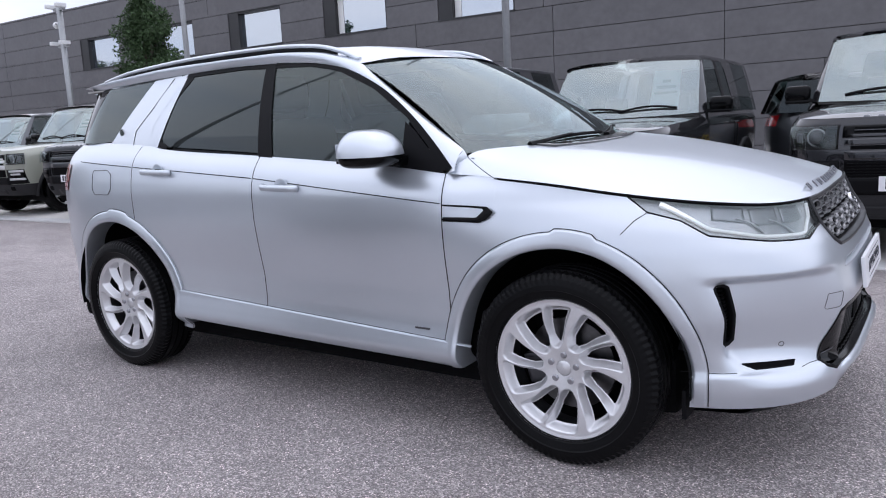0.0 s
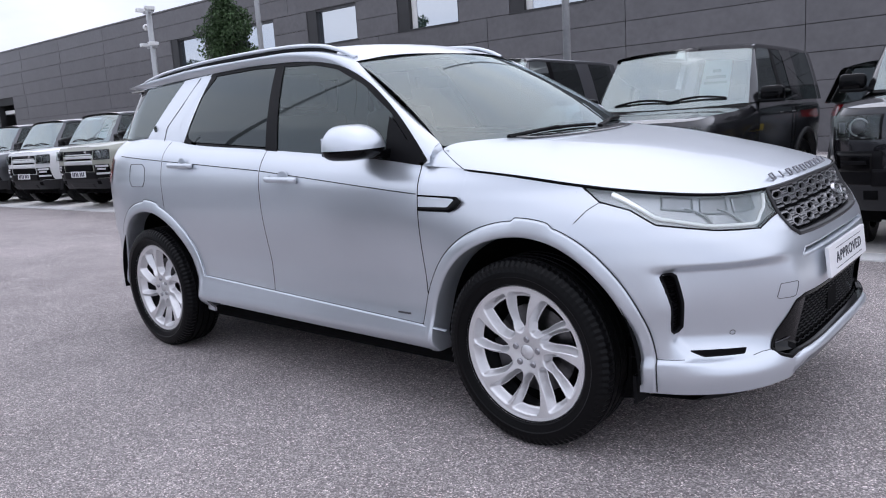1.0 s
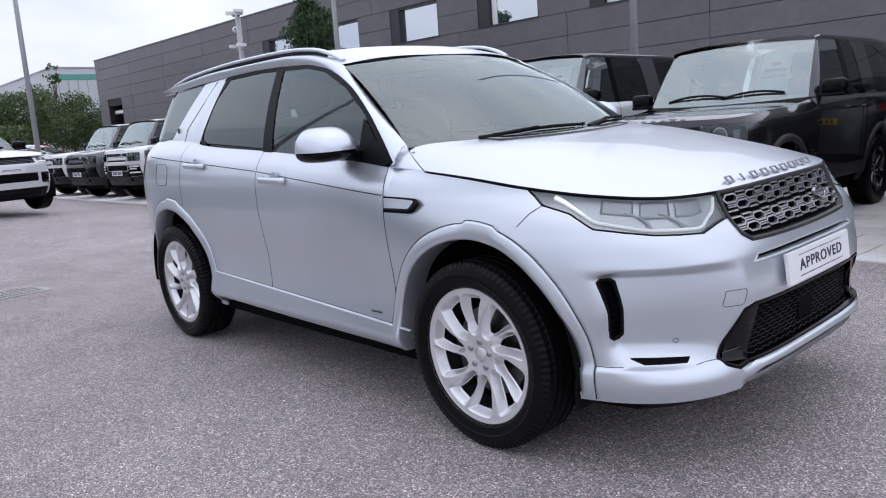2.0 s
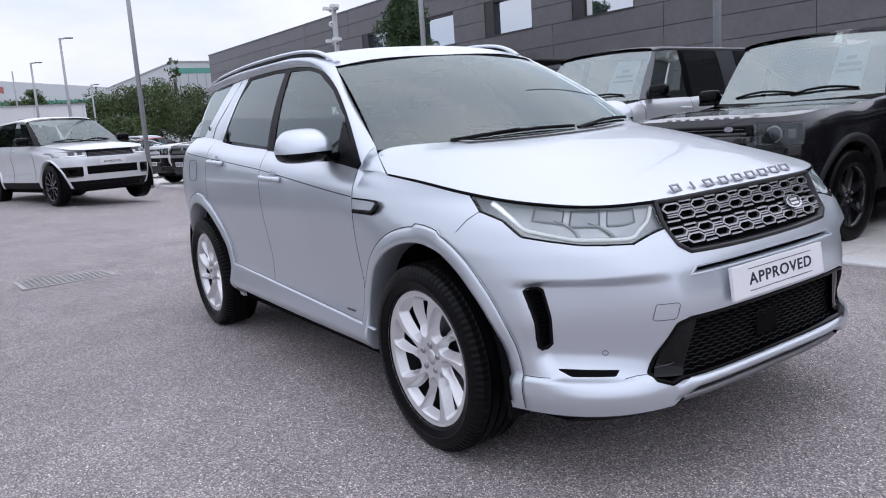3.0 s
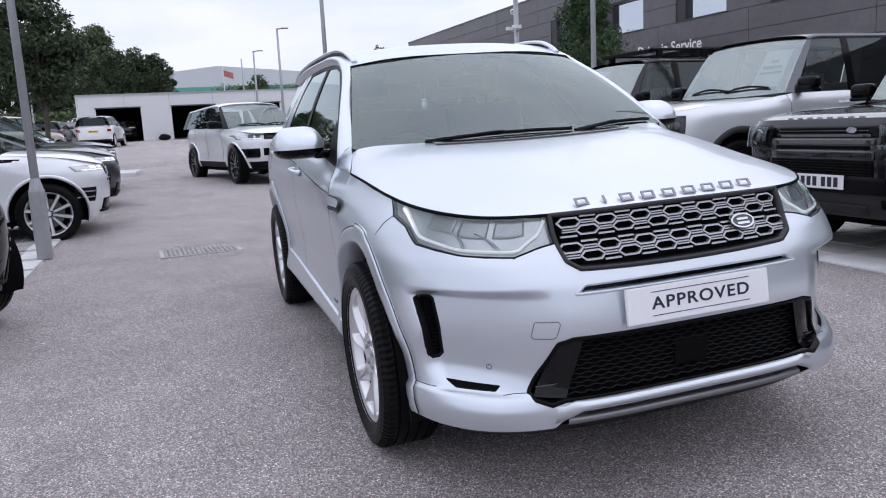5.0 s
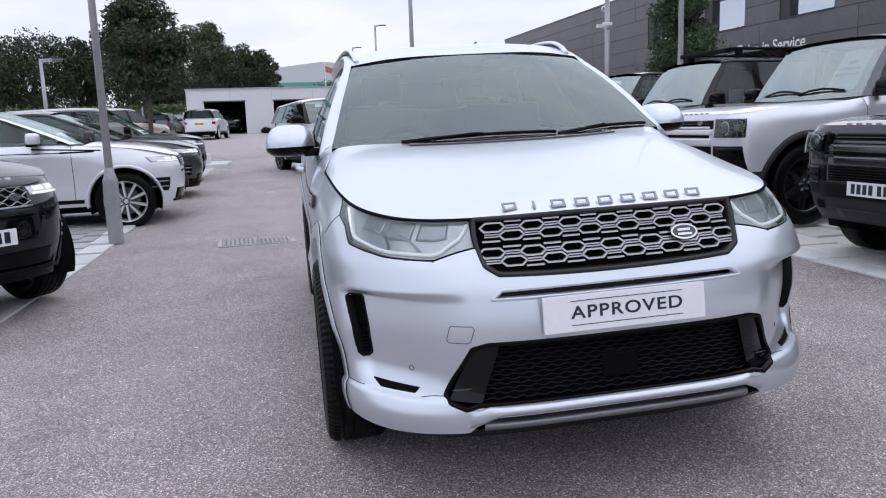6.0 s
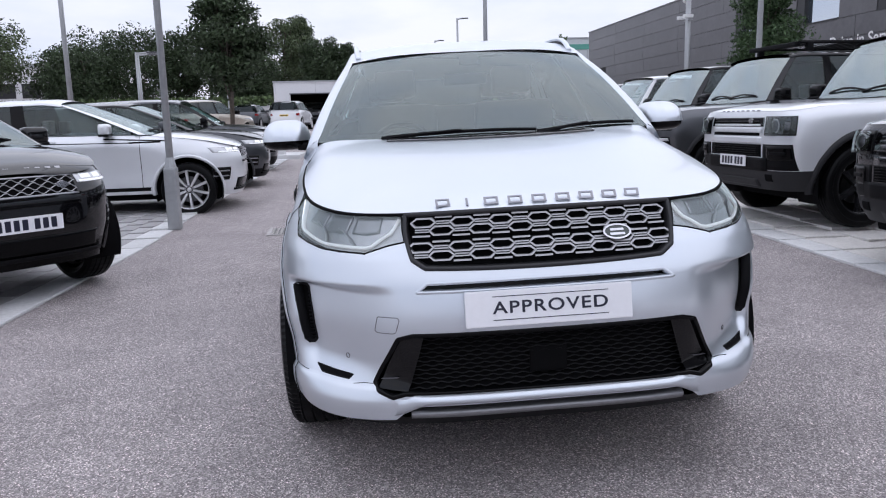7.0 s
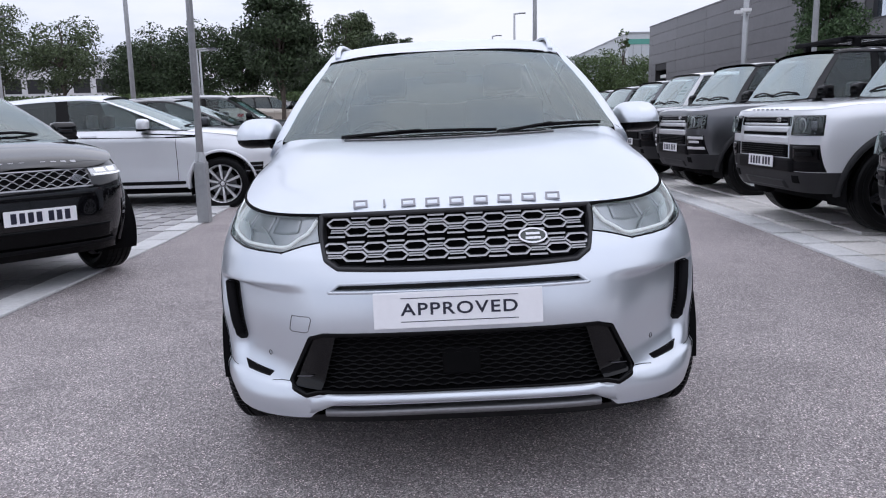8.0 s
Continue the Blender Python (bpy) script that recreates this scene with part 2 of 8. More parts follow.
class Body:
    """The shell of a car below its windows: side walls that turn into nose and tail by superellipses. x ahead, y to the left."""

    def __init__(self, nose_x, tail_x, pf, pr, F, B, w_side, w_front, top, y_top, dent=None, blend=(0.7, 1.5)):
        self.nx, self.tx, self.pf, self.pr = nose_x, tail_x, pf, pr
        self.F, self.B, self.ws, self.wf, self.top, self.y_top, self.dent, self.blend = F, B, w_side, w_front, top, y_top, dent, blend
        self.ref = 0.9

    def col_x(self, kind, val, z):
        f = self.nx + self.F(z) * np.cos(np.clip(val, 0, math.pi / 2)) ** (2 / self.pf)
        r = self.tx - self.B(z) * np.cos(np.clip(val, 0, math.pi / 2)) ** (2 / self.pr)
        return np.where(kind == 0, f, np.where(kind == 1, val, r))

    def z_top(self, kind, val):
        return self.top(self.col_x(kind, val, self.ref))

    def at(self, kind, val, z, sink=0.0):
        kind, val, z = np.broadcast_arrays(np.asarray(kind), np.asarray(val, float), np.asarray(z, float))
        x = self.col_x(kind, val, z)
        k = smooth01(self.blend[0], self.blend[1], x)
        W = self.ws(z) * (1 - k) + self.wf(z) * k
        zt = self.top(self.col_x(kind, val, self.ref))
        e = np.exp(-(np.clip(zt - z, 0, 9) / 0.05) ** 1.3)
        W = W * (1 - e) + self.y_top(x, zt) * e
        s = np.sin(np.clip(val, 0, math.pi / 2))
        y = W * np.where(kind == 0, s ** (2 / self.pf), np.where(kind == 1, 1.0, s ** (2 / self.pr)))
        P = np.stack([x, y, z], -1)
        if self.dent:
            P[..., 0] -= np.where(kind == 0, self.dent(y, z), 0)
        if sink:
            nx = np.where(kind == 0, np.cos(val), np.where(kind == 1, 0, -np.cos(val)))
            ny = np.where(kind == 1, 1.0, np.sin(val))
            ln = np.hypot(nx, ny)
            P[..., 0] += sink * nx / ln
            P[..., 1] += sink * ny / ln
        return P

    def phi_y(self, y, z):
        w = self.wf(z)
        return np.arcsin(np.clip(y / w, 0, 1) ** (self.pf / 2))

    def phi_x(self, x, z):
        return np.arccos(np.clip((x - self.nx) / self.F(z), 0, 1) ** (self.pf / 2))

    def corner(self, n, kind=0):
        """n turns of the nose or tail, evenly along it, from the middle to the side."""
        phi = np.r_[0.0, np.geomspace(1e-7, math.pi / 2, 3000)]
        P = self.at(np.full_like(phi, kind, int), phi, np.full_like(phi, 0.6))
        d = np.r_[0, np.cumsum(np.linalg.norm(np.diff(P, axis=0), axis=1))]
        return np.interp(np.linspace(0, d[-1], n), d, phi)

    def turn_at(self, x, z=0.6):
        return float(self.phi_x(x, z))


def inside(poly, px, pz):
    """Which places lie in a polygon."""
    px, pz = np.asarray(px), np.asarray(pz)
    res = np.zeros(px.shape, bool)
    n = len(poly)
    for i in range(n):
        x1, z1 = poly[i]
        x2, z2 = poly[(i + 1) % n]
        cross = ((z1 > pz) != (z2 > pz)) & (px < (x2 - x1) * (pz - z1) / (z2 - z1 + 1e-12) + x1)
        res ^= cross
    return res


def panel(body, name, kinds, vals, z0, z1, rows, material, parent, sgn, label="", holes=(), arches=(), sink=0.0, thick=0.0):
    """A piece of the shell between two heights, with holes (polygons in turn and height) and round wheel arches left open."""
    kinds, vals = np.asarray(kinds), np.asarray(vals, float)
    v = np.linspace(0, 1, rows)
    lo = z0(kinds, vals) if callable(z0) else np.full(len(vals), z0)
    hi = z1(kinds, vals) if callable(z1) else np.full(len(vals), z1)
    Z = lo[:, None] + (hi - lo)[:, None] * v[None]
    K, V = np.repeat(kinds[:, None], rows, 1), np.repeat(vals[:, None], rows, 1)
    P = body.at(K, V, Z, sink)
    keep = np.ones((len(vals) - 1, rows - 1), bool)
    vc, zc = (V[:-1, :-1] + V[1:, 1:]) / 2, (Z[:-1, :-1] + Z[1:, 1:]) / 2
    for h in holes:
        keep &= ~(inside(h, vc, zc) & (K[:-1, :-1] == 0) & (K[1:, 1:] == 0))
    for cx, cz, r in arches:
        d = np.hypot(P[..., 0] - cx, P[..., 2] - cz)
        ins = (d < r) & (P[..., 1] > 0.4)
        corners = ins[:-1, :-1].astype(int) + ins[1:, :-1] + ins[1:, 1:] + ins[:-1, 1:]
        keep &= corners < 4
        near = ins.copy()
        f = np.where(near, r / np.maximum(d, 1e-3), 1)
        f = np.where(d < r - 0.06, 1, f)
        P[..., 0] = cx + (P[..., 0] - cx) * f
        P[..., 2] = cz + (P[..., 2] - cz) * f
    P = P * np.array([1, sgn, 1])
    return sheet(name, P, material, parent, label, keep, thick)


def patch(body, name, A, B, material, parent, sgn, off=0.0, n=40, m=10, label="", thick=0.0, smooth=True):
    """A piece on the nose between two lines of (turn, height)."""
    a, b = along(A, n), along(B, n)
    v = np.linspace(0, 1, m)
    Q = a[:, None] * (1 - v[None, :, None]) + b[:, None] * v[None, :, None]
    P = body.at(np.zeros(Q.shape[:2], int), Q[..., 0], Q[..., 1], off) * np.array([1, sgn, 1])
    return sheet(name, P, material, parent, label, None, thick, smooth=smooth)


def rim_strip(body, name, poly, material, parent, sgn, width, proud, deep, label="", n=160, closed=True):
    """A moulded border round an opening in the nose: it rises from the shell and turns into the opening."""
    pts = along(list(poly) + ([poly[0]] if closed else []), n)
    P0 = body.at(np.zeros(n, int), pts[:, 0], pts[:, 1])
    t = np.gradient(P0, axis=0)
    t /= np.linalg.norm(t, axis=1, keepdims=True) + 1e-9
    c = P0.mean(0)
    nx, ny = np.cos(pts[:, 0]), np.sin(pts[:, 0])
    nrm = np.stack([nx, ny, np.zeros(n)], -1) / np.hypot(nx, ny)[:, None]
    side = np.cross(nrm, t)
    area = ((P0 - c) * side).sum()
    side *= 1 if area > 0 else -1
    rows = [P0 + side * width * 0.5 + nrm * 0.0005, P0 + side * width * 0.3 + nrm * proud, P0 - side * width * 0.3 + nrm * proud, P0 - side * width * 0.5 + nrm * proud * 0.4, P0 - side * width * 0.5 - nrm * deep]
    return sheet(name, np.stack(rows, 1) * np.array([1, sgn, 1]), material, parent, label, out=None)


def wheel_parts(parent, x, y, z, sgn, radius, width, rim_r, rim_mat, spokes=10, style="blade", turn=0.0, detail=True, nut=True):
    """Tyre, rim, spokes and brake of one wheel. Its outer face looks to sgn along y."""
    hub = new("wheel")
    hub.parent = parent
    hub.matrix_basis = pose(x, y, z, 0, turn, 0 if sgn > 0 else 180)
    h = width / 2
    segs = 180 if detail else 40
    prof = [(rim_r, -h * 0.82), (rim_r + 0.02, -h * 0.92), (radius - 0.06, -h), (radius - 0.02, -h * 0.93), (radius - 0.003, -h * 0.78)]
    for a in (-0.5, -0.17, 0.17, 0.5):
        prof += [(radius, h * a - 0.012), (radius, h * a - 0.005), (radius - 0.008, h * a - 0.004), (radius - 0.008, h * a + 0.004), (radius, h * a + 0.005), (radius, h * a + 0.012)]
    prof += [(radius - 0.003, h * 0.78), (radius - 0.02, h * 0.93), (radius - 0.045, h * 0.985), (radius - 0.062, h), (radius - 0.066, h * 0.97), (rim_r + 0.03, h * 0.95), (rim_r + 0.012, h * 0.9), (rim_r, h * 0.8)]
    bm = lathe_bm(prof, segs=segs)
    if detail:
        # sipes across both shoulders
        bm.verts.ensure_lookup_table()
        for k, v in enumerate(bm.verts):
            r = math.hypot(v.co.x, v.co.z)
            if r > radius - 0.03 and abs(v.co.y) > h * 0.6 and (k % segs) % 2:
                f = (r - 0.0055) / r
                v.co.x *= f
                v.co.z *= f
    part("tyre", bm, RUBBER, hub, smooth=False)
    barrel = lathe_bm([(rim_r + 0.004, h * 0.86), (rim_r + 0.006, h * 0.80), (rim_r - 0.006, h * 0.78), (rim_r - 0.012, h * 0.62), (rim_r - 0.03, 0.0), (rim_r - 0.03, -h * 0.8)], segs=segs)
    part("rim", barrel, SHADED_BARREL if detail else rim_mat, hub, smooth=True)
    if detail:
        part("rim_lip", lathe_bm([(rim_r + 0.004, h * 0.865), (rim_r + 0.006, h * 0.805), (rim_r - 0.007, h * 0.79), (rim_r - 0.011, h * 0.70)], segs=segs), rim_mat, hub, smooth=True)
    part("brake_disc", lathe_bm([(0.03, 0.005), (rim_r * 0.66, 0.005), (rim_r * 0.66, -0.02), (0.03, -0.02)], segs=40), DISC, hub, smooth=False)
    part("wheel_back", lathe_bm([(0.002, -0.035), (rim_r - 0.025, -0.035), (rim_r - 0.025, -0.045)], segs=32), DARK, hub)
    if detail:
        part("brake_caliper", box_bm(rim_r * 0.42, rim_r * 0.72, -0.03, 0.012, -0.06, 0.06, 0.01), GUNMETAL, hub)
    face = h * 0.78
    if style == "blade":
        # cast face: ten windows in wide and narrow turns, with sloping walls, between broad flat spokes
        nt, nr = 480, 60
        th, rr = np.linspace(0, 2 * math.pi, nt + 1), np.linspace(0.030, rim_r + 0.004, nr)
        T, Rr = np.meshgrid(th, rr, indexing="ij")
        deep = np.full(T.shape, -9.0)
        for k in range(10):
            mid = 2 * math.pi * (k + 0.5) / 10 + (0.035 if k % 2 else -0.035) + 0.30 * (Rr / rim_r) ** 1.4
            v = Rr * ((T - mid + math.pi) % (2 * math.pi) - math.pi)
            wide = np.interp(Rr, (0.085, 0.13, 0.24), (0.020, 0.045, 0.069) if k % 2 else (0.017, 0.037, 0.057))
            qu, qv = np.abs(Rr - 0.163) - 0.083 + 0.016, np.abs(v) - wide + 0.016
            d = np.hypot(np.maximum(qu, 0), np.maximum(qv, 0)) + np.minimum(np.maximum(qu, qv), 0) - 0.016
            deep = np.maximum(deep, -d)
        fall = np.clip(deep / 0.019, 0, 1)
        dish = face - 0.024 * (1 - np.clip((Rr - 0.03) / (rim_r - 0.06), 0, 1)) ** 1.6 + 0.003 * smooth01(rim_r - 0.012, rim_r, Rr)
        P = np.stack([Rr * np.cos(T), dish - 0.036 * fall, Rr * np.sin(T)], -1)
        gone = deep > 0.0195
        keep = ~(gone[:-1, :-1] & gone[1:, :-1] & gone[1:, 1:] & gone[:-1, 1:])
        sheet("spokes", P, rim_mat, hub, "silver ten-spoke alloy face", keep, out=(0, 1, 0), smooth=True)
    for k in range(0 if style == "blade" else spokes):
        base = 2 * math.pi * k / spokes + (0.065 if k % 2 else -0.065) * (style == "blade")
        nr, na = 12, 7
        P = np.zeros((nr, na, 3))
        for i in range(nr):
            u = i / (nr - 1)
            r = 0.045 + u * (rim_r - 0.050)
            ang = base + (0.13 * u ** 1.2 if style == "blade" else 0.0)
            half = (0.017 + 0.024 * u ** 1.3) if style == "blade" else (0.017 + 0.006 * u) if style == "split" else 0.026 - 0.004 * u
            if spokes <= 6 and style == "five":
                half *= 1.5
            for j in range(na):
                w = (j / (na - 1) - 0.5) * 2
                depth = face - 0.028 * (1 - u) ** 1.6 - (0.0 if abs(w) < 0.7 else 0.004) - (0.030 if abs(w) > 0.99 else 0) - (0.003 * w if style == "blade" else 0)
                aa = ang + math.asin(max(-0.9, min(0.9, w * half / r)))
                P[i, j] = (r * math.cos(aa), depth, r * math.sin(aa))
        sheet("spoke", P, rim_mat, hub, out=(0, 1, 0), smooth=False)
    part("centre_cap", lathe_bm([(0.0005, face - 0.020), (0.025, face - 0.021), (0.030, face - 0.025), (0.032, face - 0.06)], segs=32), rim_mat, hub, smooth=True)
    if nut:
        for k in range(5):
            a = 2 * math.pi * (k + 0.5) / 5
            part("wheel_nut", tube_bm([(0.053 * math.cos(a), face - 0.05, 0.053 * math.sin(a)), (0.053 * math.cos(a), face - 0.016, 0.053 * math.sin(a)), (0.053 * math.cos(a), face - 0.012, 0.053 * math.sin(a))], [0.013, 0.013, 0.009], 10), LETTER, hub)
    return hub
# ---------------------------------------------------------------- the silver car in the lane
CAR = pose(0, 0.022, 0.0232, 1.55, 0, 0) @ Matrix.Diagonal((1, 1.021, 1, 1))
car = thing("silver_suv", CAR, "silver metallic family suv with black window frames parked on asphalt", "car")

belt = lut((-2.3, 1.30), (-1.77, 1.29), (-1.5, 1.28), (-1.09, 1.255), (-0.96, 1.235), (-0.2, 1.185), (0.66, 1.12), (0.88, 1.095), (1.087, 1.075), (1.32, 1.050), (1.59, 1.012), (1.9, 0.975), (2.08, 0.958), (2.2, 0.956))
drip = lut((-2.2, 1.585), (-1.67, 1.605), (-0.96, 1.625), (-0.64, 1.63), (-0.27, 1.622), (0.01, 1.60), (0.20, 1.565), (0.44, 1.475), (0.67, 1.335), (0.82, 1.21), (0.93, 1.10))


def side_glass_y(z, x=0.0, turn_in=1.0):
    d = np.maximum(np.asarray(z, float) - 1.1, 0)
    return 0.84 - 0.28 * d - 0.35 * d * d - 0.045 * smooth01(0.9, 2.2, -np.asarray(x, float)) - turn_in * 0.9 * np.maximum(0, -np.asarray(x, float) - 1.68) ** 2


def fog_scoop(y, z):
    yo = 0.845 + 0.02 * (z - 0.6) / 0.2
    u = yo - y
    return 0.115 * smooth01(0.0, 0.09, u) * (1 - smooth01(0.09, 0.40, u)) * smooth01(0.35, 0.485, z) * (1 - smooth01(0.708, 0.745, z))


body = Body(1.0, -1.0, 4.0, 4.5,
            lut((0.25, 1.25), (0.355, 1.266), (0.393, 1.263), (0.410, 1.253), (0.60, 1.268), (0.725, 1.250), (0.81, 1.215), (0.87, 1.178), (0.95, 1.146), (1.0, 1.12), (1.1, 1.05)),
            lut((0.30, 1.22), (0.45, 1.27), (0.72, 1.27), (0.80, 1.24), (1.0, 1.22), (1.3, 1.12)),
            lut((0.29, 0.835), (0.33, 0.878), (0.365, 0.892), (0.41, 0.884), (0.45, 0.875), (0.47, 0.871), (0.52, 0.868), (0.60, 0.868), (0.70, 0.878), (0.78, 0.888), (0.9, 0.897), (1.0, 0.896), (1.055, 0.890), (1.1, 0.882), (1.3, 0.85)),
            lut((0.26, 0.875), (0.36, 0.898), (0.395, 0.897), (0.410, 0.887), (0.494, 0.888), (0.60, 0.90), (0.714, 0.902), (0.80, 0.894), (0.87, 0.878), (0.95, 0.85), (1.0, 0.83), (1.1, 0.815)),
            belt, lambda x, zt: np.where(x < 0.9, side_glass_y(zt, x, 0.0) + 0.004, np.where(x < 1.1, 0.822, np.interp(x, (1.1, 1.6, 2.2), (0.820, 0.802, 0.80)))),
            fog_scoop)
FY = lambda y, z: (float(body.phi_y(y, z)), z)
FX = lambda x, z: (float(body.phi_x(x, z)), z)
ARCH = [(1.371, 0.365, 0.462), (-1.371, 0.378, 0.474)]
SEAM = body.turn_at(1.655)

lamp_top = [FX(1.60, 1.004), FX(1.70, 0.993), FX(1.82, 0.978), FX(1.92, 0.968), FY(0.70, 0.960), FY(0.58, 0.953), FY(0.462, 0.949)]
lamp_low = [FX(1.605, 0.998), FX(1.677, 0.950), FX(1.79, 0.922), FX(1.88, 0.874), FY(0.70, 0.846), FY(0.564, 0.836), FY(0.49, 0.858), FY(0.437, 0.868)]
lamp_poly = lamp_top + lamp_low[::-1]
grille_half = [(0.0, 0.953), FY(0.455, 0.951), FY(0.432, 0.87), FY(0.415, 0.815), FY(0.375, 0.788), (0.0, 0.778)]
slot_half = [(0.0, 0.742), FY(0.375, 0.742), FY(0.408, 0.716), (0.0, 0.712)]
intake_half = [(0.0, 0.578), FY(0.43, 0.582), FY(0.475, 0.570), FY(0.556, 0.414), FY(0.545, 0.392), FY(0.50, 0.374), FY(0.46, 0.386), (0.0, 0.384)]
fog_poly = [FY(0.820, 0.698), FY(0.810, 0.708), FY(0.774, 0.706), FY(0.764, 0.696), FY(0.755, 0.60), FY(0.748, 0.514), FY(0.758, 0.500), FY(0.780, 0.496), FY(0.794, 0.508), FY(0.807, 0.60)]
slit_poly = [FY(0.752, 0.431), FY(0.625, 0.427), FY(0.640, 0.412), FY(0.735, 0.412)]
sill_z = lambda k, v: np.interp(body.col_x(k, v, 0.43), (-0.9, 1.0), (0.487, 0.408))
sill_up = lambda k, v: sill_z(k, v) + 0.006
sill_lo = lambda k, v: np.interp(body.col_x(k, v, 0.33), (-2.3, -1.8, -0.8, 1.0), (0.40, 0.36, 0.345, 0.305))
top_z = lambda k, v: body.z_top(k, v)
rear_lo = lambda k, v: np.interp(body.col_x(k, v, 0.33), (-2.3, -1.8), (0.36, 0.34))

nose = body.corner(230)
nose_b = np.r_[nose[nose < SEAM - 0.002], SEAM]
nose_w = np.r_[SEAM, nose[nose > SEAM + 0.002]]
lip_z = lambda k, v: np.interp(body.at(k, v, 0.3)[..., 1], (0.435, 0.495, 0.80), (0.345, 0.298, 0.284))
for sgn in (-1, 1):
    panel(body, "front_bumper", np.zeros(len(nose_b), int), nose_b, lip_z, top_z, 124, SILVER, car, sgn, holes=[lamp_poly, grille_half, slot_half, intake_half, fog_poly], arches=ARCH[:1])
    xs = np.linspace(0.99, 0.884, 12)
    k = np.r_[np.zeros(len(nose_w), int), np.ones(len(xs), int)]
    panel(body, "front_wing", k, np.r_[nose_w, xs], 0.30, top_z, 80, SILVER, car, sgn, arches=ARCH[:1], holes=[lamp_poly])
    for name, x0, x1, n in (("front_door", 0.879, -0.197, 90), ("rear_door", -0.202, -1.158, 90)):
        d = panel(body, name, np.ones(n, int), np.linspace(x0, x1, n), sill_up, top_z, 74, SILVER, car, sgn, arches=ARCH[1:])
    panel(body, "rear_quarter", np.r_[np.ones(1, int), np.full(60, 2)], np.r_[-1.163, np.interp(np.linspace(0, 1, 60), (0, 1), (math.pi / 2 - 0.02, 0.62))], 0.36, top_z, 80, SILVER, car, sgn, arches=ARCH[1:])
    panel(body, "tailgate", np.full(40, 2), np.linspace(0.615, 0.0, 40), rear_lo, top_z, 50, SILVER, car, sgn)
    panel(body, "sill", np.ones(100, int), np.linspace(0.99, -0.93, 100), sill_lo, sill_z, 16, SILVER, car, sgn, arches=ARCH, sink=0.013)
    xs = np.linspace(0.985, -0.925, 80)
    one = np.ones(80, int)
    zs = sill_z(one, xs)
    sheet("sill_ledge", np.stack([body.at(one, xs, zs + 0.004, 0.0), body.at(one, xs, zs + 0.003, 0.008), body.at(one, xs, zs - 0.0005, 0.013)], 1) * np.array([1, sgn, 1]), SILVER, car, out=(0, sgn, 1))
    # an added shell inside the panels, near-black so the shut lines read as shade
    allk = np.r_[np.zeros(60, int), np.ones(80, int), np.full(40, 2)]
    allv = np.r_[body.corner(60), np.linspace(0.99, -0.99, 80), body.corner(40, 2)[::-1]]
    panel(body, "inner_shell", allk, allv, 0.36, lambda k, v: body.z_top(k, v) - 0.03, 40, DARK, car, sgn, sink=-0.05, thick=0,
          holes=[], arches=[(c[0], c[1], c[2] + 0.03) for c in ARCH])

# bonnet, with a raised middle
bon_h = lut((0.90, 0.116), (1.0, 0.100), (1.1, 0.091), (1.2, 0.092), (1.5, 0.096), (1.8, 0.082), (2.0, 0.055), (2.08, 0.035), (2.125, 0.012), (2.146, 0.0))
bon_p = lut((0.93, 16.0), (1.0, 12.0), (1.15, 8.0), (1.4, 5.0), (1.7, 3.2), (2.1, 2.4))
cowl_x = lambda y: np.where(np.abs(y) < 0.77, 1.135 - 0.195 * (np.abs(y) / 0.77) ** 2.2, 0.94 + 0.147 * np.clip((np.abs(y) - 0.77) / 0.05, 0, 1))
nu, nv = 120, 121
U = 1 - (1 - np.linspace(0, 1, nu)) ** 2
eta = np.sin(np.linspace(-1, 1, nv) * math.pi / 2)
P = np.zeros((nu, nv, 3))
for j, e in enumerate(eta):
    x1 = 2.143
    x = cowl_x(e * 0.82) + (x1 - cowl_x(e * 0.82)) * U
    t = np.clip((x - 1.0) / (x1 - 1.0), 0, 1)
    yb = np.interp(x, (0.9, 1.1, 1.6), (0.825, 0.818, 0.80)) * (1 - np.clip(t, 0, 1) ** 4) ** 0.25
    ridge = 0.006 * smooth01(0.85, 0.50, np.abs(e)) * smooth01(2.1, 1.5, x)
    P[:, j] = np.stack([x, e * yb, belt(x) - 0.001 + bon_h(x) * (1 - abs(e) ** bon_p(x)) + ridge], -1)
sheet("bonnet", P, SILVER, car, "silver bonnet with a raised middle")
# dark rubber line along the bonnet's front and side shut
corner_end = {}
for sgn in (-1, 1):
    # the wing's corner between bonnet, windscreen and pillar foot
    Q = []
    for t in np.linspace(0, 1, 14):
        a = 0.82 - 0.047 * t
        e, x = a / 0.82, float(cowl_x(a))
        inner = np.array([x - 0.004, a + 0.003, float(belt(x)) - 0.001 + float(bon_h(x)) * (1 - e ** float(bon_p(x)))])
        xo = 1.087 - 0.200 * t
        outer = np.array([xo, 0.822 + 0.024 * t ** 3, float(belt(xo))])
        Q.append([outer * (1 - v) + inner * v + np.array([0.2, 0.3, 0.9]) * 0.03 * t * v * (1 - v) for v in np.linspace(0, 1, 6)])
    corner_end[sgn] = np.array(Q[-1]) * np.array([1, sgn, 1])
    sheet("wing_corner", np.array(Q) * np.array([1, sgn, 1]), SILVER, car)
edge = np.r_[P[::2, 0], P[::-2, -1]]
part("bonnet_seal", tube_bm(edge * np.array([1, 1, 1]) - np.array([0, 0, 0.004]), 0.006, 6), DARK, car)

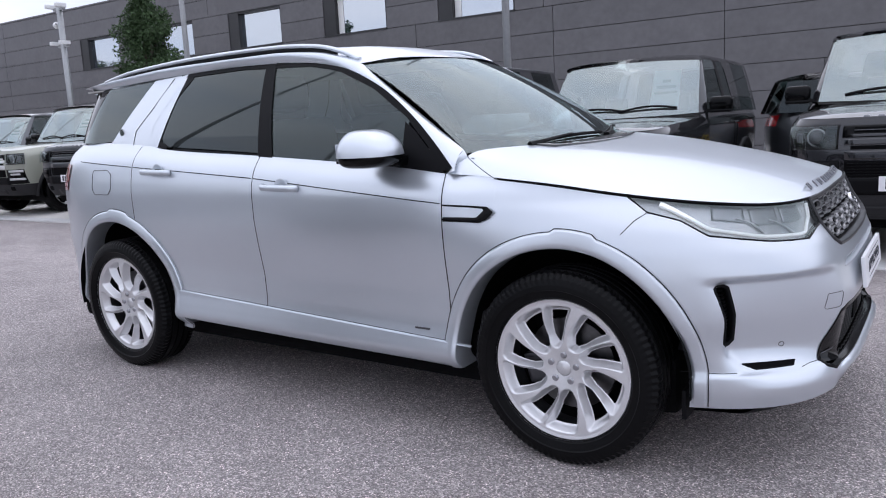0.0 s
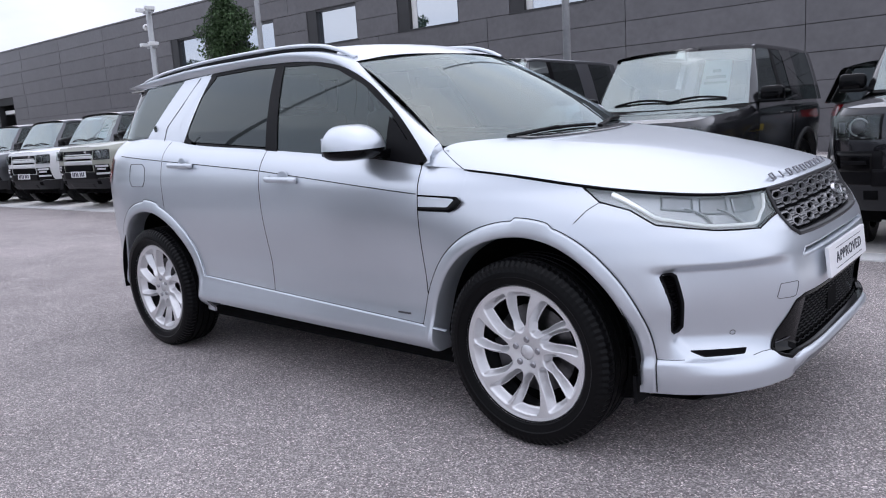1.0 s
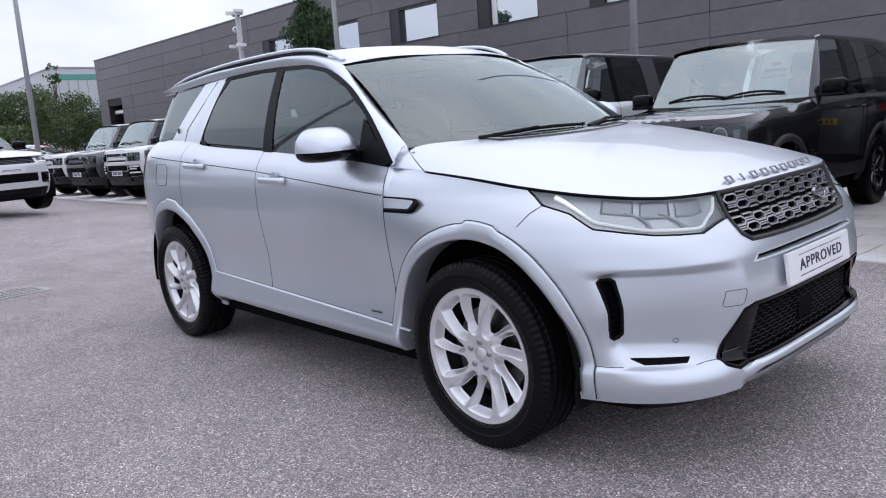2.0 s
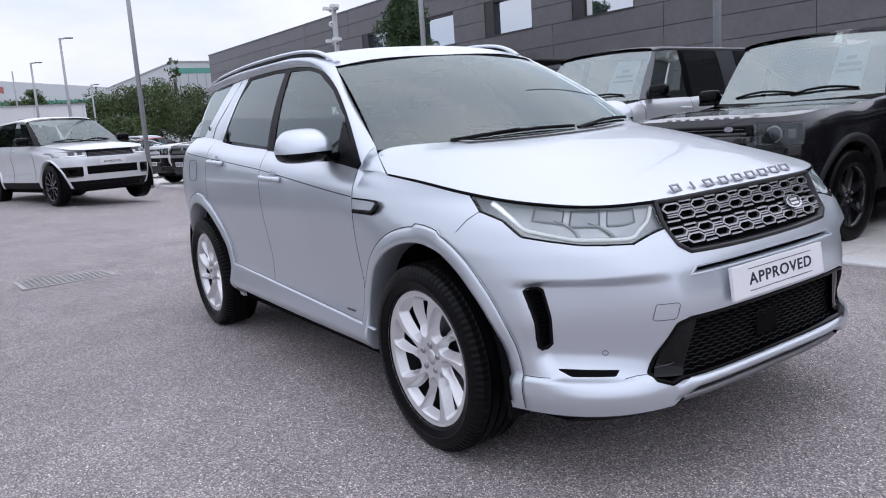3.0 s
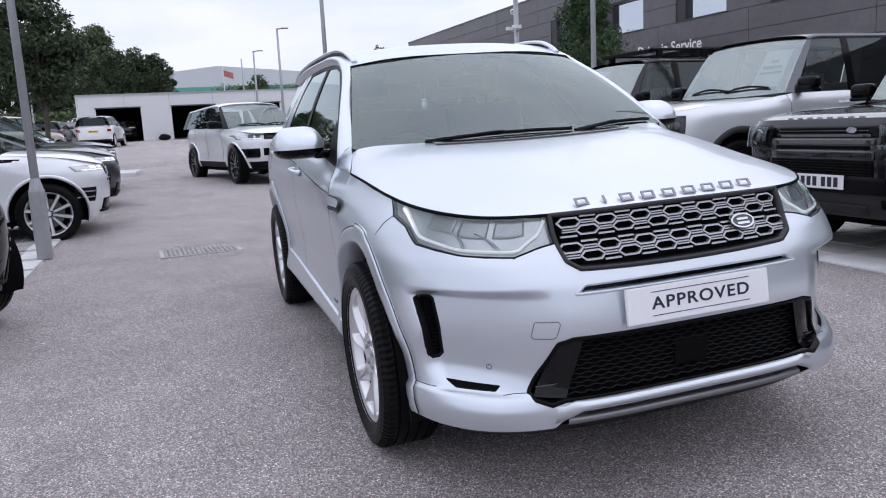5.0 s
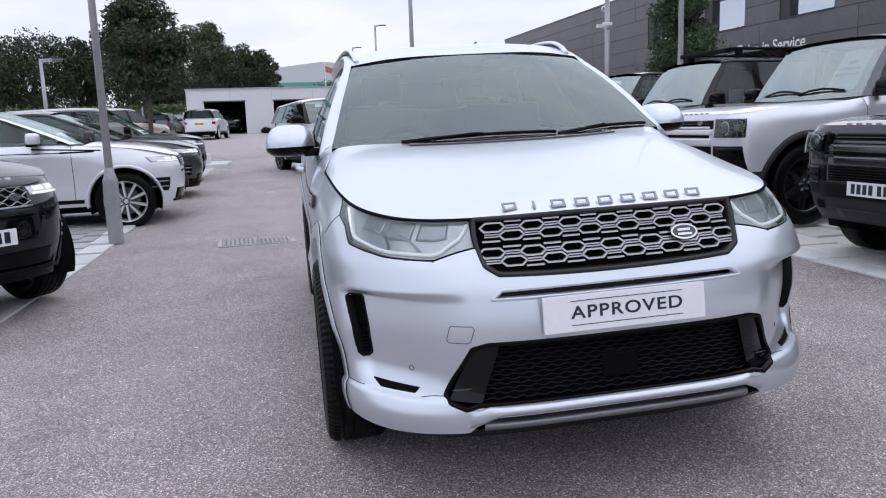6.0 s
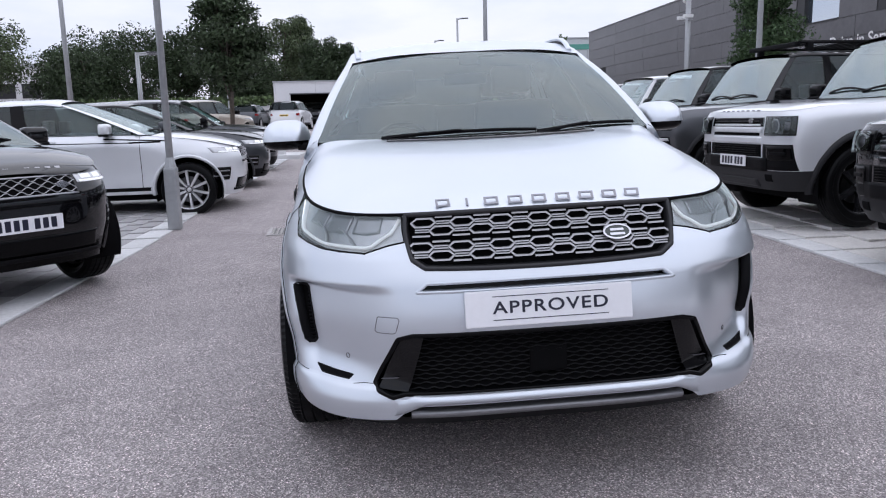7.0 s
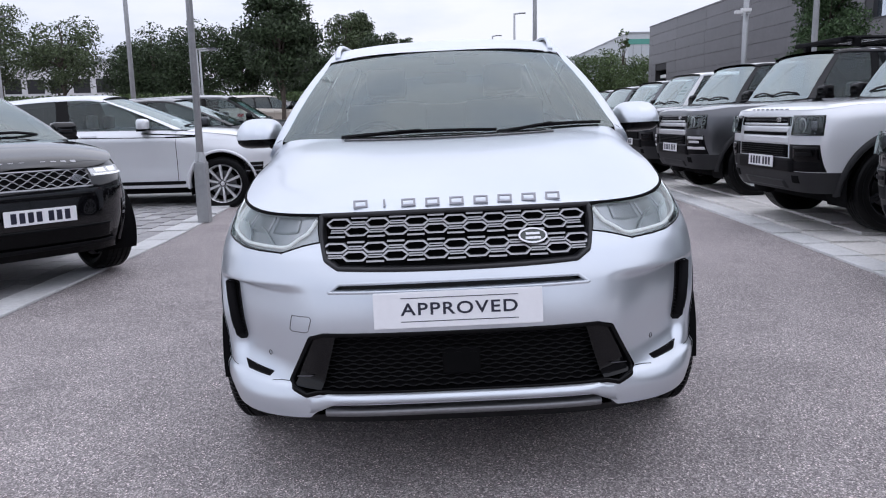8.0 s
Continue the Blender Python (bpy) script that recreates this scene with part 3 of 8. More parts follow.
# wheel arch trims and liners
for cx, cz, r in ARCH:
    for sgn in (-1, 1):
        a0, a1 = (-8, 188) if cx > 0 else (-12, 192)
        A = np.radians(np.linspace(a0, a1, 90))
        rows = []
        for rr, dy in ((r - 0.004, -0.10), (r - 0.004, 0.010), (r + 0.001, 0.017), (r + 0.020, 0.017), (r + 0.045, 0.011), (r + 0.054, 0.008), (r + 0.057, -0.004)):
            bump_up = 0.012 * (np.abs(np.degrees(A) - 84) < 9) * (rr > r + 0.04)
            x, z = cx + (rr + bump_up) * np.cos(A), cz + (rr + bump_up) * np.sin(A)
            ysurf = np.zeros_like(x)
            ro = r + 0.058
            xo, zo = cx + ro * np.cos(A), np.maximum(cz + ro * np.sin(A), 0.27)
            if cx > 0:
                kk = (xo < 1.0).astype(int)
                ysurf = body.at(kk, np.where(kk == 1, xo, body.phi_x(xo, zo)), zo)[..., 1]
            else:
                kk = np.where(xo > -1.0, 1, 2)
                ysurf = body.at(kk, np.where(kk == 1, xo, np.arccos(np.clip((-1.0 - xo) / body.B(zo), 0, 1) ** 2.25)), zo)[..., 1]
            rows.append(np.stack([x, sgn * (ysurf + dy), z], -1))
        sheet("wheel_arch_trim", np.stack(rows, 1), SILVER, car)
        outer = np.stack(rows[-2:], 1).mean(1)
        part("arch_groove", tube_bm([p + np.array([0.004 * math.cos(t), -sgn * 0.003, 0.004 * math.sin(t)]) for p, t in zip(rows[-2], A)], 0.0017, 4), BLACK_TRIM, car)
        A = np.radians(np.linspace(-6, 186, 40))
        liner = np.stack([np.stack([cx + (r + 0.006) * np.cos(A), np.full(40, sgn * yy), cz + (r + 0.006) * np.sin(A)], -1) for yy in (0.875, 0.75, 0.62, 0.5)] + [np.stack([cx + 0.02 * np.cos(A), np.full(40, sgn * 0.5), cz + 0.02 * np.sin(A)], -1)], 1)
        sheet("wheel_arch_liner", liner, DARK, car, out=(0, sgn, -1))
part("underbody", box_bm(-2.05, 1.76, -0.76, 0.76, 0.205, 0.42, 0.04), DARK, car)
for sgn in (-1, 1):
    part("mud_flap", box_bm(1.80, 1.815, sgn * 0.78 - 0.06, sgn * 0.78 + 0.04, 0.235, 0.34, 0.004), BLACK_TRIM, car)

for cx in (1.371, -1.371):
    for sgn in (-1, 1):
        wheel_parts(car, cx, sgn * 0.797, 0.368, sgn, 0.372, 0.235, 0.268, ALLOY, 10, "blade", turn=14 if cx > 0 else 31)

# roof, cant rails, rear spoiler and rails
roof_x = np.linspace(0.0, 1.0, 60)
hdr = lambda y: 0.372 - 0.075 * (y / 0.6) ** 2
NR = 61
roof_mid = lut((-2.13, 1.628), (-1.9, 1.664), (-1.2, 1.702), (-0.5, 1.710), (0.0, 1.692), (0.25, 1.640), (0.38, 1.602))
roof_edge = lut((-2.13, 1.608), (-1.67, 1.646), (-0.9, 1.672), (-0.3, 1.670), (0.0, 1.650), (0.2, 1.608), (0.31, 1.568))
P = np.zeros((60, NR, 3))
for j, w in enumerate(np.linspace(-1, 1, NR)):
    yy = 0.612 * np.sign(w) * abs(w)
    x = hdr(yy) + (-2.13 + 0.16 * (abs(yy) / 0.612) ** 4 - hdr(yy)) * roof_x
    zc = roof_mid(x)
    ze = roof_edge(x)
    P[:, j] = np.stack([x, np.interp(x, (-2.13, -1.2, 0.4), (0.94, 1.0, 1.0)) * yy, ze + (zc - ze) * (1 - abs(w) ** 2.6)], -1)
sheet("roof", P, SILVER, car)
for sgn in (-1, 1):
    # silver strip between the roof edge and the black drip line, running down as the windscreen pillar
    x = np.linspace(0.925, -2.13, 140)
    zd = drip(x)
    ze = roof_edge(x)
    ye = np.minimum(np.interp(x, (-2.13, -1.2, 0.4), (0.94, 1.0, 1.0)) * 0.612, 0.60 * (np.clip((x + 2.13) / 0.16, 0.0001, 9)) ** 0.25)
    lo = np.stack([x, sgn * (side_glass_y(zd, x) + 0.006), zd], -1)
    t = np.clip((x - 0.31) / (0.945 - 0.31), 0, 1)
    wsx, wsy, wsz = 0.305 + t * 0.64, 0.612 + 0.165 * t, 1.568 - 0.398 * t
    hi = np.where((x > 0.31)[:, None], np.stack([wsx, sgn * wsy, wsz], -1), np.stack([x, sgn * ye, ze], -1))
    mid = (lo + hi) / 2 + np.array([0, sgn * 0.010, 0.008])
    sheet("cant_rail", np.stack([lo, (lo + mid) / 2 + np.array([0, sgn * 0.004, 0.002]), mid, (hi + mid) / 2 + np.array([0, sgn * 0.003, 0.003]), hi], 1), SILVER, car)
    end = round_line([lo[0], mid[0], hi[0]], 6)
    sheet("pillar_foot", np.stack([end, end * 0.5 + corner_end[sgn] * 0.5 + np.array([0.003, sgn * 0.003, 0.003]), corner_end[sgn]], 1), SILVER, car)
    base = round_line([(-1.74, sgn * 0.585, 1.640), (-1.60, sgn * 0.59, 1.660), (-1.40, sgn * 0.595, 1.679), (-0.9, sgn * 0.595, 1.700), (-0.3, sgn * 0.595, 1.698), (0.0, sgn * 0.590, 1.678), (0.16, sgn * 0.585, 1.640), (0.26, sgn * 0.578, 1.596)], 70)
    part("roof_rail", tube_bm(base, 0.0145, 10, flat=0.75), SILVER, car, "slim silver roof rail", smooth=True)
    # black bar standing for the shade between rail and roof
    under = [(p[0], p[1], p[2] - 0.019) for p in base[8:-12]]
    part("roof_rail_shade_bar", tube_bm(under, 0.010, 6), BLACK_TRIM, car)
part("rear_spoiler", box_bm(-2.17, -2.02, -0.42, 0.42, 1.588, 1.622, 0.015), SILVER, car)
sheet("rear_window", np.array([[(-2.11 + 0.25 * y * y, y, 1.60), (-2.19 + 0.25 * y * y, y * 1.12, 1.30)] for y in np.linspace(-0.46, 0.46, 12)]), GLASS_DARK, car)

# side windows and their black frames
def window_sheet(name, A, B, material, sgn, off, n=30, m=14, parent=car, label=""):
    a, b = along(A, n), along(B, n)
    v = np.linspace(0, 1, m)
    Q = a[:, None] * (1 - v[None, :, None]) + b[:, None] * v[None, :, None]
    P = np.stack([Q[..., 0], sgn * (side_glass_y(Q[..., 1], Q[..., 0]) + off), Q[..., 1]], -1)
    return sheet(name, P, material, parent, label)


for sgn in (-1, 1):
    D = lambda x: (x, float(drip(x)) + 0.002)
    Bt = lambda x: (x, float(belt(x)) - 0.004)
    # rear door glass on its dark frame
    window_sheet("rear_door_frame", [D(-0.93), D(-0.6), D(-0.29)], [Bt(-0.97), Bt(-0.6), Bt(-0.15)], BLACK_GLOSS, sgn, -0.014)
    window_sheet("rear_door_frame_edge", [D(-0.93), (-1.02, 1.48), (-1.098, 1.37), (-1.094, 1.31), (-1.03, 1.262), Bt(-0.95)], [(-0.88, 1.60), (-0.975, 1.48), (-1.03, 1.37), (-1.02, 1.31), (-0.985, 1.27), (-0.93, 1.25)], BLACK_TRIM, sgn, 0.003, 40, 5)
    window_sheet("rear_door_glass", [(-0.955, 1.615), (-0.6, 1.621), (-0.315, 1.615)], [(-0.985, 1.250), (-0.6, 1.225), (-0.205, 1.198)], GLASS_DARK, sgn, 0.000)
    window_sheet("rear_glass_edge", [(-0.965, 1.600), (-1.00, 1.49), (-1.025, 1.38), (-0.99, 1.252)], [(-0.94, 1.605), (-0.9, 1.49), (-0.9, 1.38), (-0.95, 1.25)], GLASS_DARK, sgn, -0.001, 20, 4)
    window_sheet("door_pillar", [D(-0.322), D(-0.25)], [Bt(-0.212), Bt(-0.112)], BLACK_TRIM, sgn, 0.005, 10, 14)
    window_sheet("window_top_trim", [D(-1.0), D(-0.5), D(0.0), D(0.2), D(0.44), D(0.67), D(0.82), D(0.91)], [(-0.98, 1.606), (-0.5, 1.612), (-0.005, 1.587), (0.185, 1.552), (0.43, 1.455), (0.65, 1.322), (0.785, 1.20), (0.86, 1.10)], BLACK_TRIM, sgn, 0.004, 60, 5)
    window_sheet("front_door_glass", [(-0.258, 1.616), (0.0, 1.591), (0.19, 1.556), (0.435, 1.46), (0.665, 1.318)], [(-0.11, 1.176), (0.1, 1.162), (0.3, 1.148), (0.5, 1.133), (0.665, 1.119)], GLASS_MID, sgn, 0.000)
    window_sheet("mirror_mount_panel", [(0.645, 1.305), (0.70, 1.27), (0.80, 1.18), (0.87, 1.10)], [(0.66, 1.115), (0.70, 1.112), (0.78, 1.105), (0.86, 1.094)], BLACK_TRIM, sgn, 0.003, 20, 8)
    window_sheet("quarter_glass", [(-1.72, 1.597), (-1.45, 1.605), (-1.225, 1.608)], [(-1.86, 1.288), (-1.65, 1.284), (-1.475, 1.290)], GLASS_DARK, sgn, 0.000)
    window_sheet("quarter_backing", [(-2.0, 1.597), (-1.45, 1.605), (-1.225, 1.608)], [(-2.05, 1.288), (-1.65, 1.284), (-1.475, 1.290)], BLACK_GLOSS, sgn, -0.02)
    window_sheet("tail_pillar", [(-2.06, 1.592), (-1.73, 1.60)], [(-2.10, 1.29), (-1.87, 1.287)], BLACK_GLOSS, sgn, 0.0, 10, 12)
    window_sheet("rear_pillar", [(-1.235, 1.612), (-1.1, 1.617), D(-0.93)], [(-1.49, 1.278), (-1.3, 1.262), (-1.02, 1.246)], SILVER, sgn, 0.004, 24, 16)
    window_sheet("rear_pillar_foot", [(-1.49, 1.284), (-1.45, 1.31), (-1.42, 1.335)], [(-1.40, 1.276), (-1.36, 1.30), (-1.30, 1.335)], SILVER, sgn, 0.0045, 8, 4)
    window_sheet("rear_pillar_front", [D(-0.935), (-1.022, 1.48), (-1.100, 1.37), (-1.096, 1.31), (-1.035, 1.258)], [(-1.02, 1.61), (-1.10, 1.48), (-1.18, 1.37), (-1.2, 1.31), (-1.15, 1.255)], SILVER, sgn, 0.0048, 24, 5)
    rp = lambda x, z: (x, sgn * (float(side_glass_y(z, x)) + 0.0052), z)
    part("shut_line", tube_bm([rp(-1.05, 1.61), rp(-1.16, 1.45), rp(-1.26, 1.34), rp(-1.255, 1.26)], 0.0022, 4), DARK, car)
    part("pillar_badge", tube_bm([rp(-1.395, 1.336), (-1.395, sgn * (float(side_glass_y(1.336, -1.39)) + 0.012), 1.336)], 0.021, 20), CHROME, car)
    part("pillar_badge_face", tube_bm([rp(-1.395, 1.336), (-1.395, sgn * (float(side_glass_y(1.336, -1.39)) + 0.0135), 1.336)], 0.016, 20), BADGE, car)
    # waist crease, a fine dark bar on the skin painted as its shade
    for x0, x1 in ((0.872, -0.19), (-0.21, -1.15), (-1.17, -1.70)):
        pts = []
        for x in np.linspace(x0, x1, 24):
            z = np.interp(x, (-1.7, -0.2, 0.89), (1.185, 1.085, 0.980))
            kk, vv = (1, x) if x > -1.0 else (2, math.acos(min(1, ((-1.0 - x) / float(body.B(z))) ** 2.25)))
            p = body.at(kk, vv, z)
            pts.append((p[0], sgn * (p[1] + 0.0008), p[2]))
        part("waist_shade_line", tube_bm(pts, 0.0024, 5), BLACK_TRIM, car)
    for hx, hz in ((0.0, 1.042), (-0.93, 1.120)):
        hy = float(body.at(1, hx, hz)[1])
        cup = lathe_bm([(0.0005, -0.004), (0.030, -0.002), (0.044, 0.0016), (0.046, 0.0)], segs=28)
        cup.transform(Matrix.Translation((hx, sgn * hy, hz)) @ Matrix.Rotation(0 if sgn > 0 else math.pi, 4, "Z"))
        part("handle_cup", cup, SILVER, car, smooth=True)
        pts = [(hx + 0.105, hy + 0.004, hz - 0.004), (hx + 0.09, hy + 0.028, hz), (hx + 0.03, hy + 0.038, hz + 0.002), (hx - 0.06, hy + 0.038, hz + 0.004), (hx - 0.10, hy + 0.030, hz + 0.006), (hx - 0.112, hy + 0.003, hz + 0.008)]
        pts = round_line(pts, 22)
        part("door_handle", tube_bm([(a, sgn * b, c) for a, b, c in pts], 0.011, 10, flat=1.35), SILVER, car, smooth=True)
    # side vent blade on the wing
    wy = lambda x, z: (x, sgn * (float(body.at(1, min(x, 0.999), z)[1]) + 0.004), z)
    vent_out = [(0.889, 0.979), (1.085, 0.972), (1.112, 0.952), (1.082, 0.922), (1.05, 0.910), (0.889, 0.912)]
    vent_in = [(0.889, 0.972), (1.065, 0.964), (1.07, 0.958), (1.04, 0.932), (1.03, 0.930), (0.889, 0.930)]
    a, b = along(vent_out, 60), along(vent_in, 60)
    sheet("vent_frame", np.array([[wy(*p) for p in a], [(wy(*((p + q) / 2))[0], wy(*((p + q) / 2))[1] + sgn * 0.004, wy(*((p + q) / 2))[2]) for p, q in zip(a, b)], [wy(*p) for p in b]]), BLACK_GLOSS, car)
    sheet("vent_blade", np.array([[wy(*p) for p in b[:30]], [wy(*p) for p in b[30:][::-1]]]), SILVER, car)
    part("trim_badge", box_bm(0.70, 0.775, sgn * 0.879 - 0.001, sgn * 0.879 + 0.004, 0.452, 0.460, 0.001), GUNMETAL, car)
    # seams
    for name, pts in (("bumper_seam", [(FX(1.677, 0.95)), FX(1.64, 0.925), FX(1.60, 0.880)]), ("bumper_lower_seam", [FX(1.80, 0.414), FX(1.90, 0.410), FX(1.99, 0.409)]), ("bumper_step_seam", [FY(0.625, 0.404), FY(0.59, 0.410), FY(0.556, 0.412)])):
        q = along(pts, 16)
        p = body.at(np.zeros(16, int), q[:, 0], q[:, 1], 0.0006) * np.array([1, sgn, 1])
        part(name, tube_bm(p, 0.0013, 5), BLACK_TRIM, car)
    # fuel flap on the driver's side
    if sgn < 0:
        pts = []
        for x, z in along([(-1.53, 1.135), (-1.39, 1.135), (-1.355, 1.11), (-1.355, 1.03), (-1.385, 1.0), (-1.52, 1.0), (-1.545, 1.03), (-1.545, 1.12), (-1.53, 1.135)], 40):
            vv = math.acos(min(1, ((-1.0 - x) / float(body.B(z))) ** 2.25))
            p = body.at(2, vv, z)
            pts.append((p[0], sgn * (p[1] + 0.0005), p[2]))
        part("fuel_flap_line", tube_bm(pts, 0.0022, 5), GUNMETAL, car)
    # tail lamp
    vs = np.linspace(0.62, 1.08, 12)
    zz = np.linspace(1.02, 1.17, 6)
    sheet("tail_lamp", body.at(np.full((12, 6), 2), np.repeat(vs[:, None], 6, 1), np.repeat(zz[None], 12, 0), 0.006) * np.array([1, sgn, 1]), RED_LENS, car)

# mirrors
for sgn in (-1, 1):
    mirror = new("door_mirror")
    mirror.parent = car
    mirror.matrix_basis = Matrix.Translation((0.575, sgn * 0.955, 1.185)) @ Matrix.Diagonal((1.15, 1.18, 1.0, 1))
    n1, n2 = 28, 24
    def shell(z0, z1, squash):
        P = np.zeros((n1, n2, 3))
        for i in range(n1):
            for j in range(n2):
                th, ph = 2 * math.pi * i / (n1 - 1), z0 + (z1 - z0) * j / (n2 - 1)
                cx, sx = math.cos(th), math.sin(th)
                e = lambda v, p: math.copysign(abs(v) ** p, v)
                r = math.cos(ph) ** 0.55
                zz = e(math.sin(ph), 0.8) * squash
                taper = 1 - 0.35 * max(0, zz / 0.11) ** 2
                P[i, j] = (e(cx, 0.75) * 0.105 * r * (1.25 if cx > 0 else 0.75) * taper, sgn * (e(sx, 0.6) * 0.100 * r * (1 - 0.10 * max(0, zz / 0.1))), zz)
        return P
    sheet("mirror_cap", shell(-0.02, math.pi / 2 - 0.01, 0.100), SILVER, mirror, "silver mirror cap", centre=(0, 0, 0))
    sheet("mirror_base", shell(-math.pi / 2 + 0.01, -0.02, 0.052) * np.array([0.98, 0.98, 1]), BLACK_GLOSS, mirror, "gloss black mirror base", centre=(0, 0, 0))
    part("mirror_glass", box_bm(-0.075, -0.071, -0.070, 0.070, -0.028, 0.050, 0.003), CHROME, mirror)
    part("mirror_arm", box_bm(-0.02, 0.10, min(-sgn * 0.05, -sgn * 0.20), max(-sgn * 0.05, -sgn * 0.20), -0.055, -0.015, 0.012), BLACK_GLOSS, mirror)

# windscreen
nw, nh = 50, 24
P = np.zeros((nw, nh, 3))
for i, w in enumerate(np.linspace(-1, 1, nw)):
    bot = np.array([1.115 - 0.175 * abs(w) ** 2.2, 0.775 * w, 1.152 + 0.016 * abs(w) ** 2])
    top = np.array([0.372 - 0.075 * w * w, 0.606 * w, 1.601 - 0.034 * abs(w) ** 2.4])
    for j, v in enumerate(np.linspace(0, 1, nh)):
        P[i, j] = bot * (1 - v) + top * v + np.array([0.012, 0, 0.022]) * 4 * v * (1 - v)
sheet("windscreen", P, GLASS_CLEAR, car, "tinted windscreen", centre=(-0.5, 0, 0.5))
b1, b2 = P[:, 0] - np.array([0.004, 0, 0.004]), P[:, 2] - np.array([0.006, 0, 0.006])
sheet("windscreen_dark_band", np.stack([b1, b2], 1), BLACK_GLOSS, car)
sheet("windscreen_top_band", np.stack([P[:, -2] - np.array([0.004, 0, 0.004]), P[:, -1] - np.array([0.004, 0, 0.004])], 1), BLACK_TRIM, car)
for e in (0, -1):
    sheet("windscreen_edge", np.stack([P[e] - np.array([0.004, 0, 0.003]), P[1 if e == 0 else -2] - np.array([0.004, 0, 0.003])], 1), BLACK_TRIM, car)
cowl = np.array([[(1.135 - 0.19 * (abs(y) / 0.8) ** 2.2 + 0.012, y, 1.136 + 0.012 * (y / 0.775) ** 2), (1.05 - 0.19 * (abs(y) / 0.8) ** 2.2, y, 1.134 + 0.020 * (y / 0.775) ** 2)] for y in np.linspace(-0.775, 0.775, 40)])
sheet("scuttle_panel", cowl, BLACK_TRIM, car, out=(0, 0, 1))
# black textured panel at the rear middle of the bonnet
Q = []
for y in np.linspace(-0.46, 0.46, 24):
    row = []
    for v in np.linspace(0, 1, 6):
        x = cowl_x(y) + 0.004 + v * 0.100 * (1 - 0.1 * (y / 0.46) ** 2)
        e = y / 0.82
        row.append((x, y, float(belt(x)) + 0.003 + float(bon_h(x)) * (1 - abs(e) ** float(bon_p(x))) + 0.006 * float(smooth01(0.85, 0.50, abs(e))) * float(smooth01(2.1, 1.5, x)) + 0.003))
    Q.append(row)
sheet("bonnet_rear_panel", np.array(Q), mat("gloss_black_panel", (0.012, 0.012, 0.013), 0.16, coat=1.0, vary=0.2), car, "gloss black panel at the bonnet rear", out=(0, 0, 1), thick=0.006)

def screen_at(w, v, lift):
    bot = np.array([1.115 - 0.175 * abs(w) ** 2.2, 0.775 * w, 1.152 + 0.016 * abs(w) ** 2])
    top = np.array([0.372 - 0.075 * w * w, 0.606 * w, 1.601 - 0.034 * abs(w) ** 2.4])
    return bot * (1 - v) + top * v + np.array([0.012, 0, 0.022]) * 4 * v * (1 - v) + np.array([0.5, 0, 0.85]) * lift

for w0, w1 in ((-0.60, 0.28), (0.30, 0.92)):
    wiper = new("wiper")
    wiper.parent = car
    pts = [screen_at(w0 + (w1 - w0) * t, 0.022 + 0.032 * math.sin(t * 2.6), 0.012) for t in np.linspace(0, 1, 14)]
    part("wiper_blade", tube_bm(pts, 0.006, 6, flat=1.4), BLACK_TRIM, wiper)
    arm = [screen_at(w0 - 0.02, 0.0, 0.02), screen_at(w0 + 0.1, 0.012, 0.026), screen_at((w0 + w1) / 2, 0.052, 0.022)]
    part("wiper_arm", tube_bm(arm, [0.013, 0.009, 0.006], 6), BLACK_TRIM, wiper)
for w1, v0, v1 in ((0.30, 0.945, 0.995), (0.085, 0.84, 0.95)):
    sheet("windscreen_camera_housing", np.array([[screen_at(w, v, -0.006 if v > 0.9 else -0.012) for v in np.linspace(v0 + 0.02 * abs(w / w1) ** 3, v1, 5)] for w in np.linspace(-w1, w1, 16)]), BLACK_TRIM, car, out=(1, 0, 1), thick=0.01)
part("interior_mirror", box_bm(0.20, 0.235, -0.12, 0.12, 1.435, 1.50, 0.015), BLACK_TRIM, car)

# grille
GRILLE_FRAME = mat("grille_frame_grey", (0.022, 0.022, 0.024), 0.35, 0.3, vary=0.1)
GRILLE_SILVER = mat("grille_silver", (0.36, 0.36, 0.37), 0.32, 0.8, vary=0.05)
INTAKE_GLOSS = mat("piano_black", (0.003, 0.003, 0.0035), 0.08, coat=0.15, vary=0.1, spec=0.25)
MESH_BLACK = mat("intake_mesh_black", (0.006, 0.006, 0.007), 0.5, vary=0.2, spec=0.2)
rim_strip(body, "grille_frame", [(0.0, 0.953), FY(0.452, 0.951), FY(0.432, 0.87), FY(0.415, 0.815), FY(0.375, 0.788), (0.0, 0.778)], GRILLE_FRAME, car, -1, 0.016, 0.006, 0.03, closed=False)
rim_strip(body, "grille_frame", [(0.0, 0.953), FY(0.452, 0.951), FY(0.432, 0.87), FY(0.415, 0.815), FY(0.375, 0.788), (0.0, 0.778)], GRILLE_FRAME, car, 1, 0.016, 0.006, 0.03, closed=False)

def back_sheet(name, y1, z0, z1, off, material):
    yy = np.linspace(0, y1, 40)
    for sgn in (-1, 1):
        zz = np.linspace(z0, z1, 14)
        Q = np.array([[body.at(0, body.phi_y(y, z), z, off) for z in zz] for y in yy]) * np.array([1, sgn, 1])
        sheet(name, Q, material, car)

# near-black sheets behind the openings, put there for the shade inside
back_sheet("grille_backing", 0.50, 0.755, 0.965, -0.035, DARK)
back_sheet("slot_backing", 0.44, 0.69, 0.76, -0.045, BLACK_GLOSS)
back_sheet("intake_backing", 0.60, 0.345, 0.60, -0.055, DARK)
grille_poly_y = [(-0.445, 0.948), (0.445, 0.948), (0.424, 0.87), (0.405, 0.818), (0.370, 0.795), (-0.370, 0.795), (-0.405, 0.818), (-0.424, 0.87)]

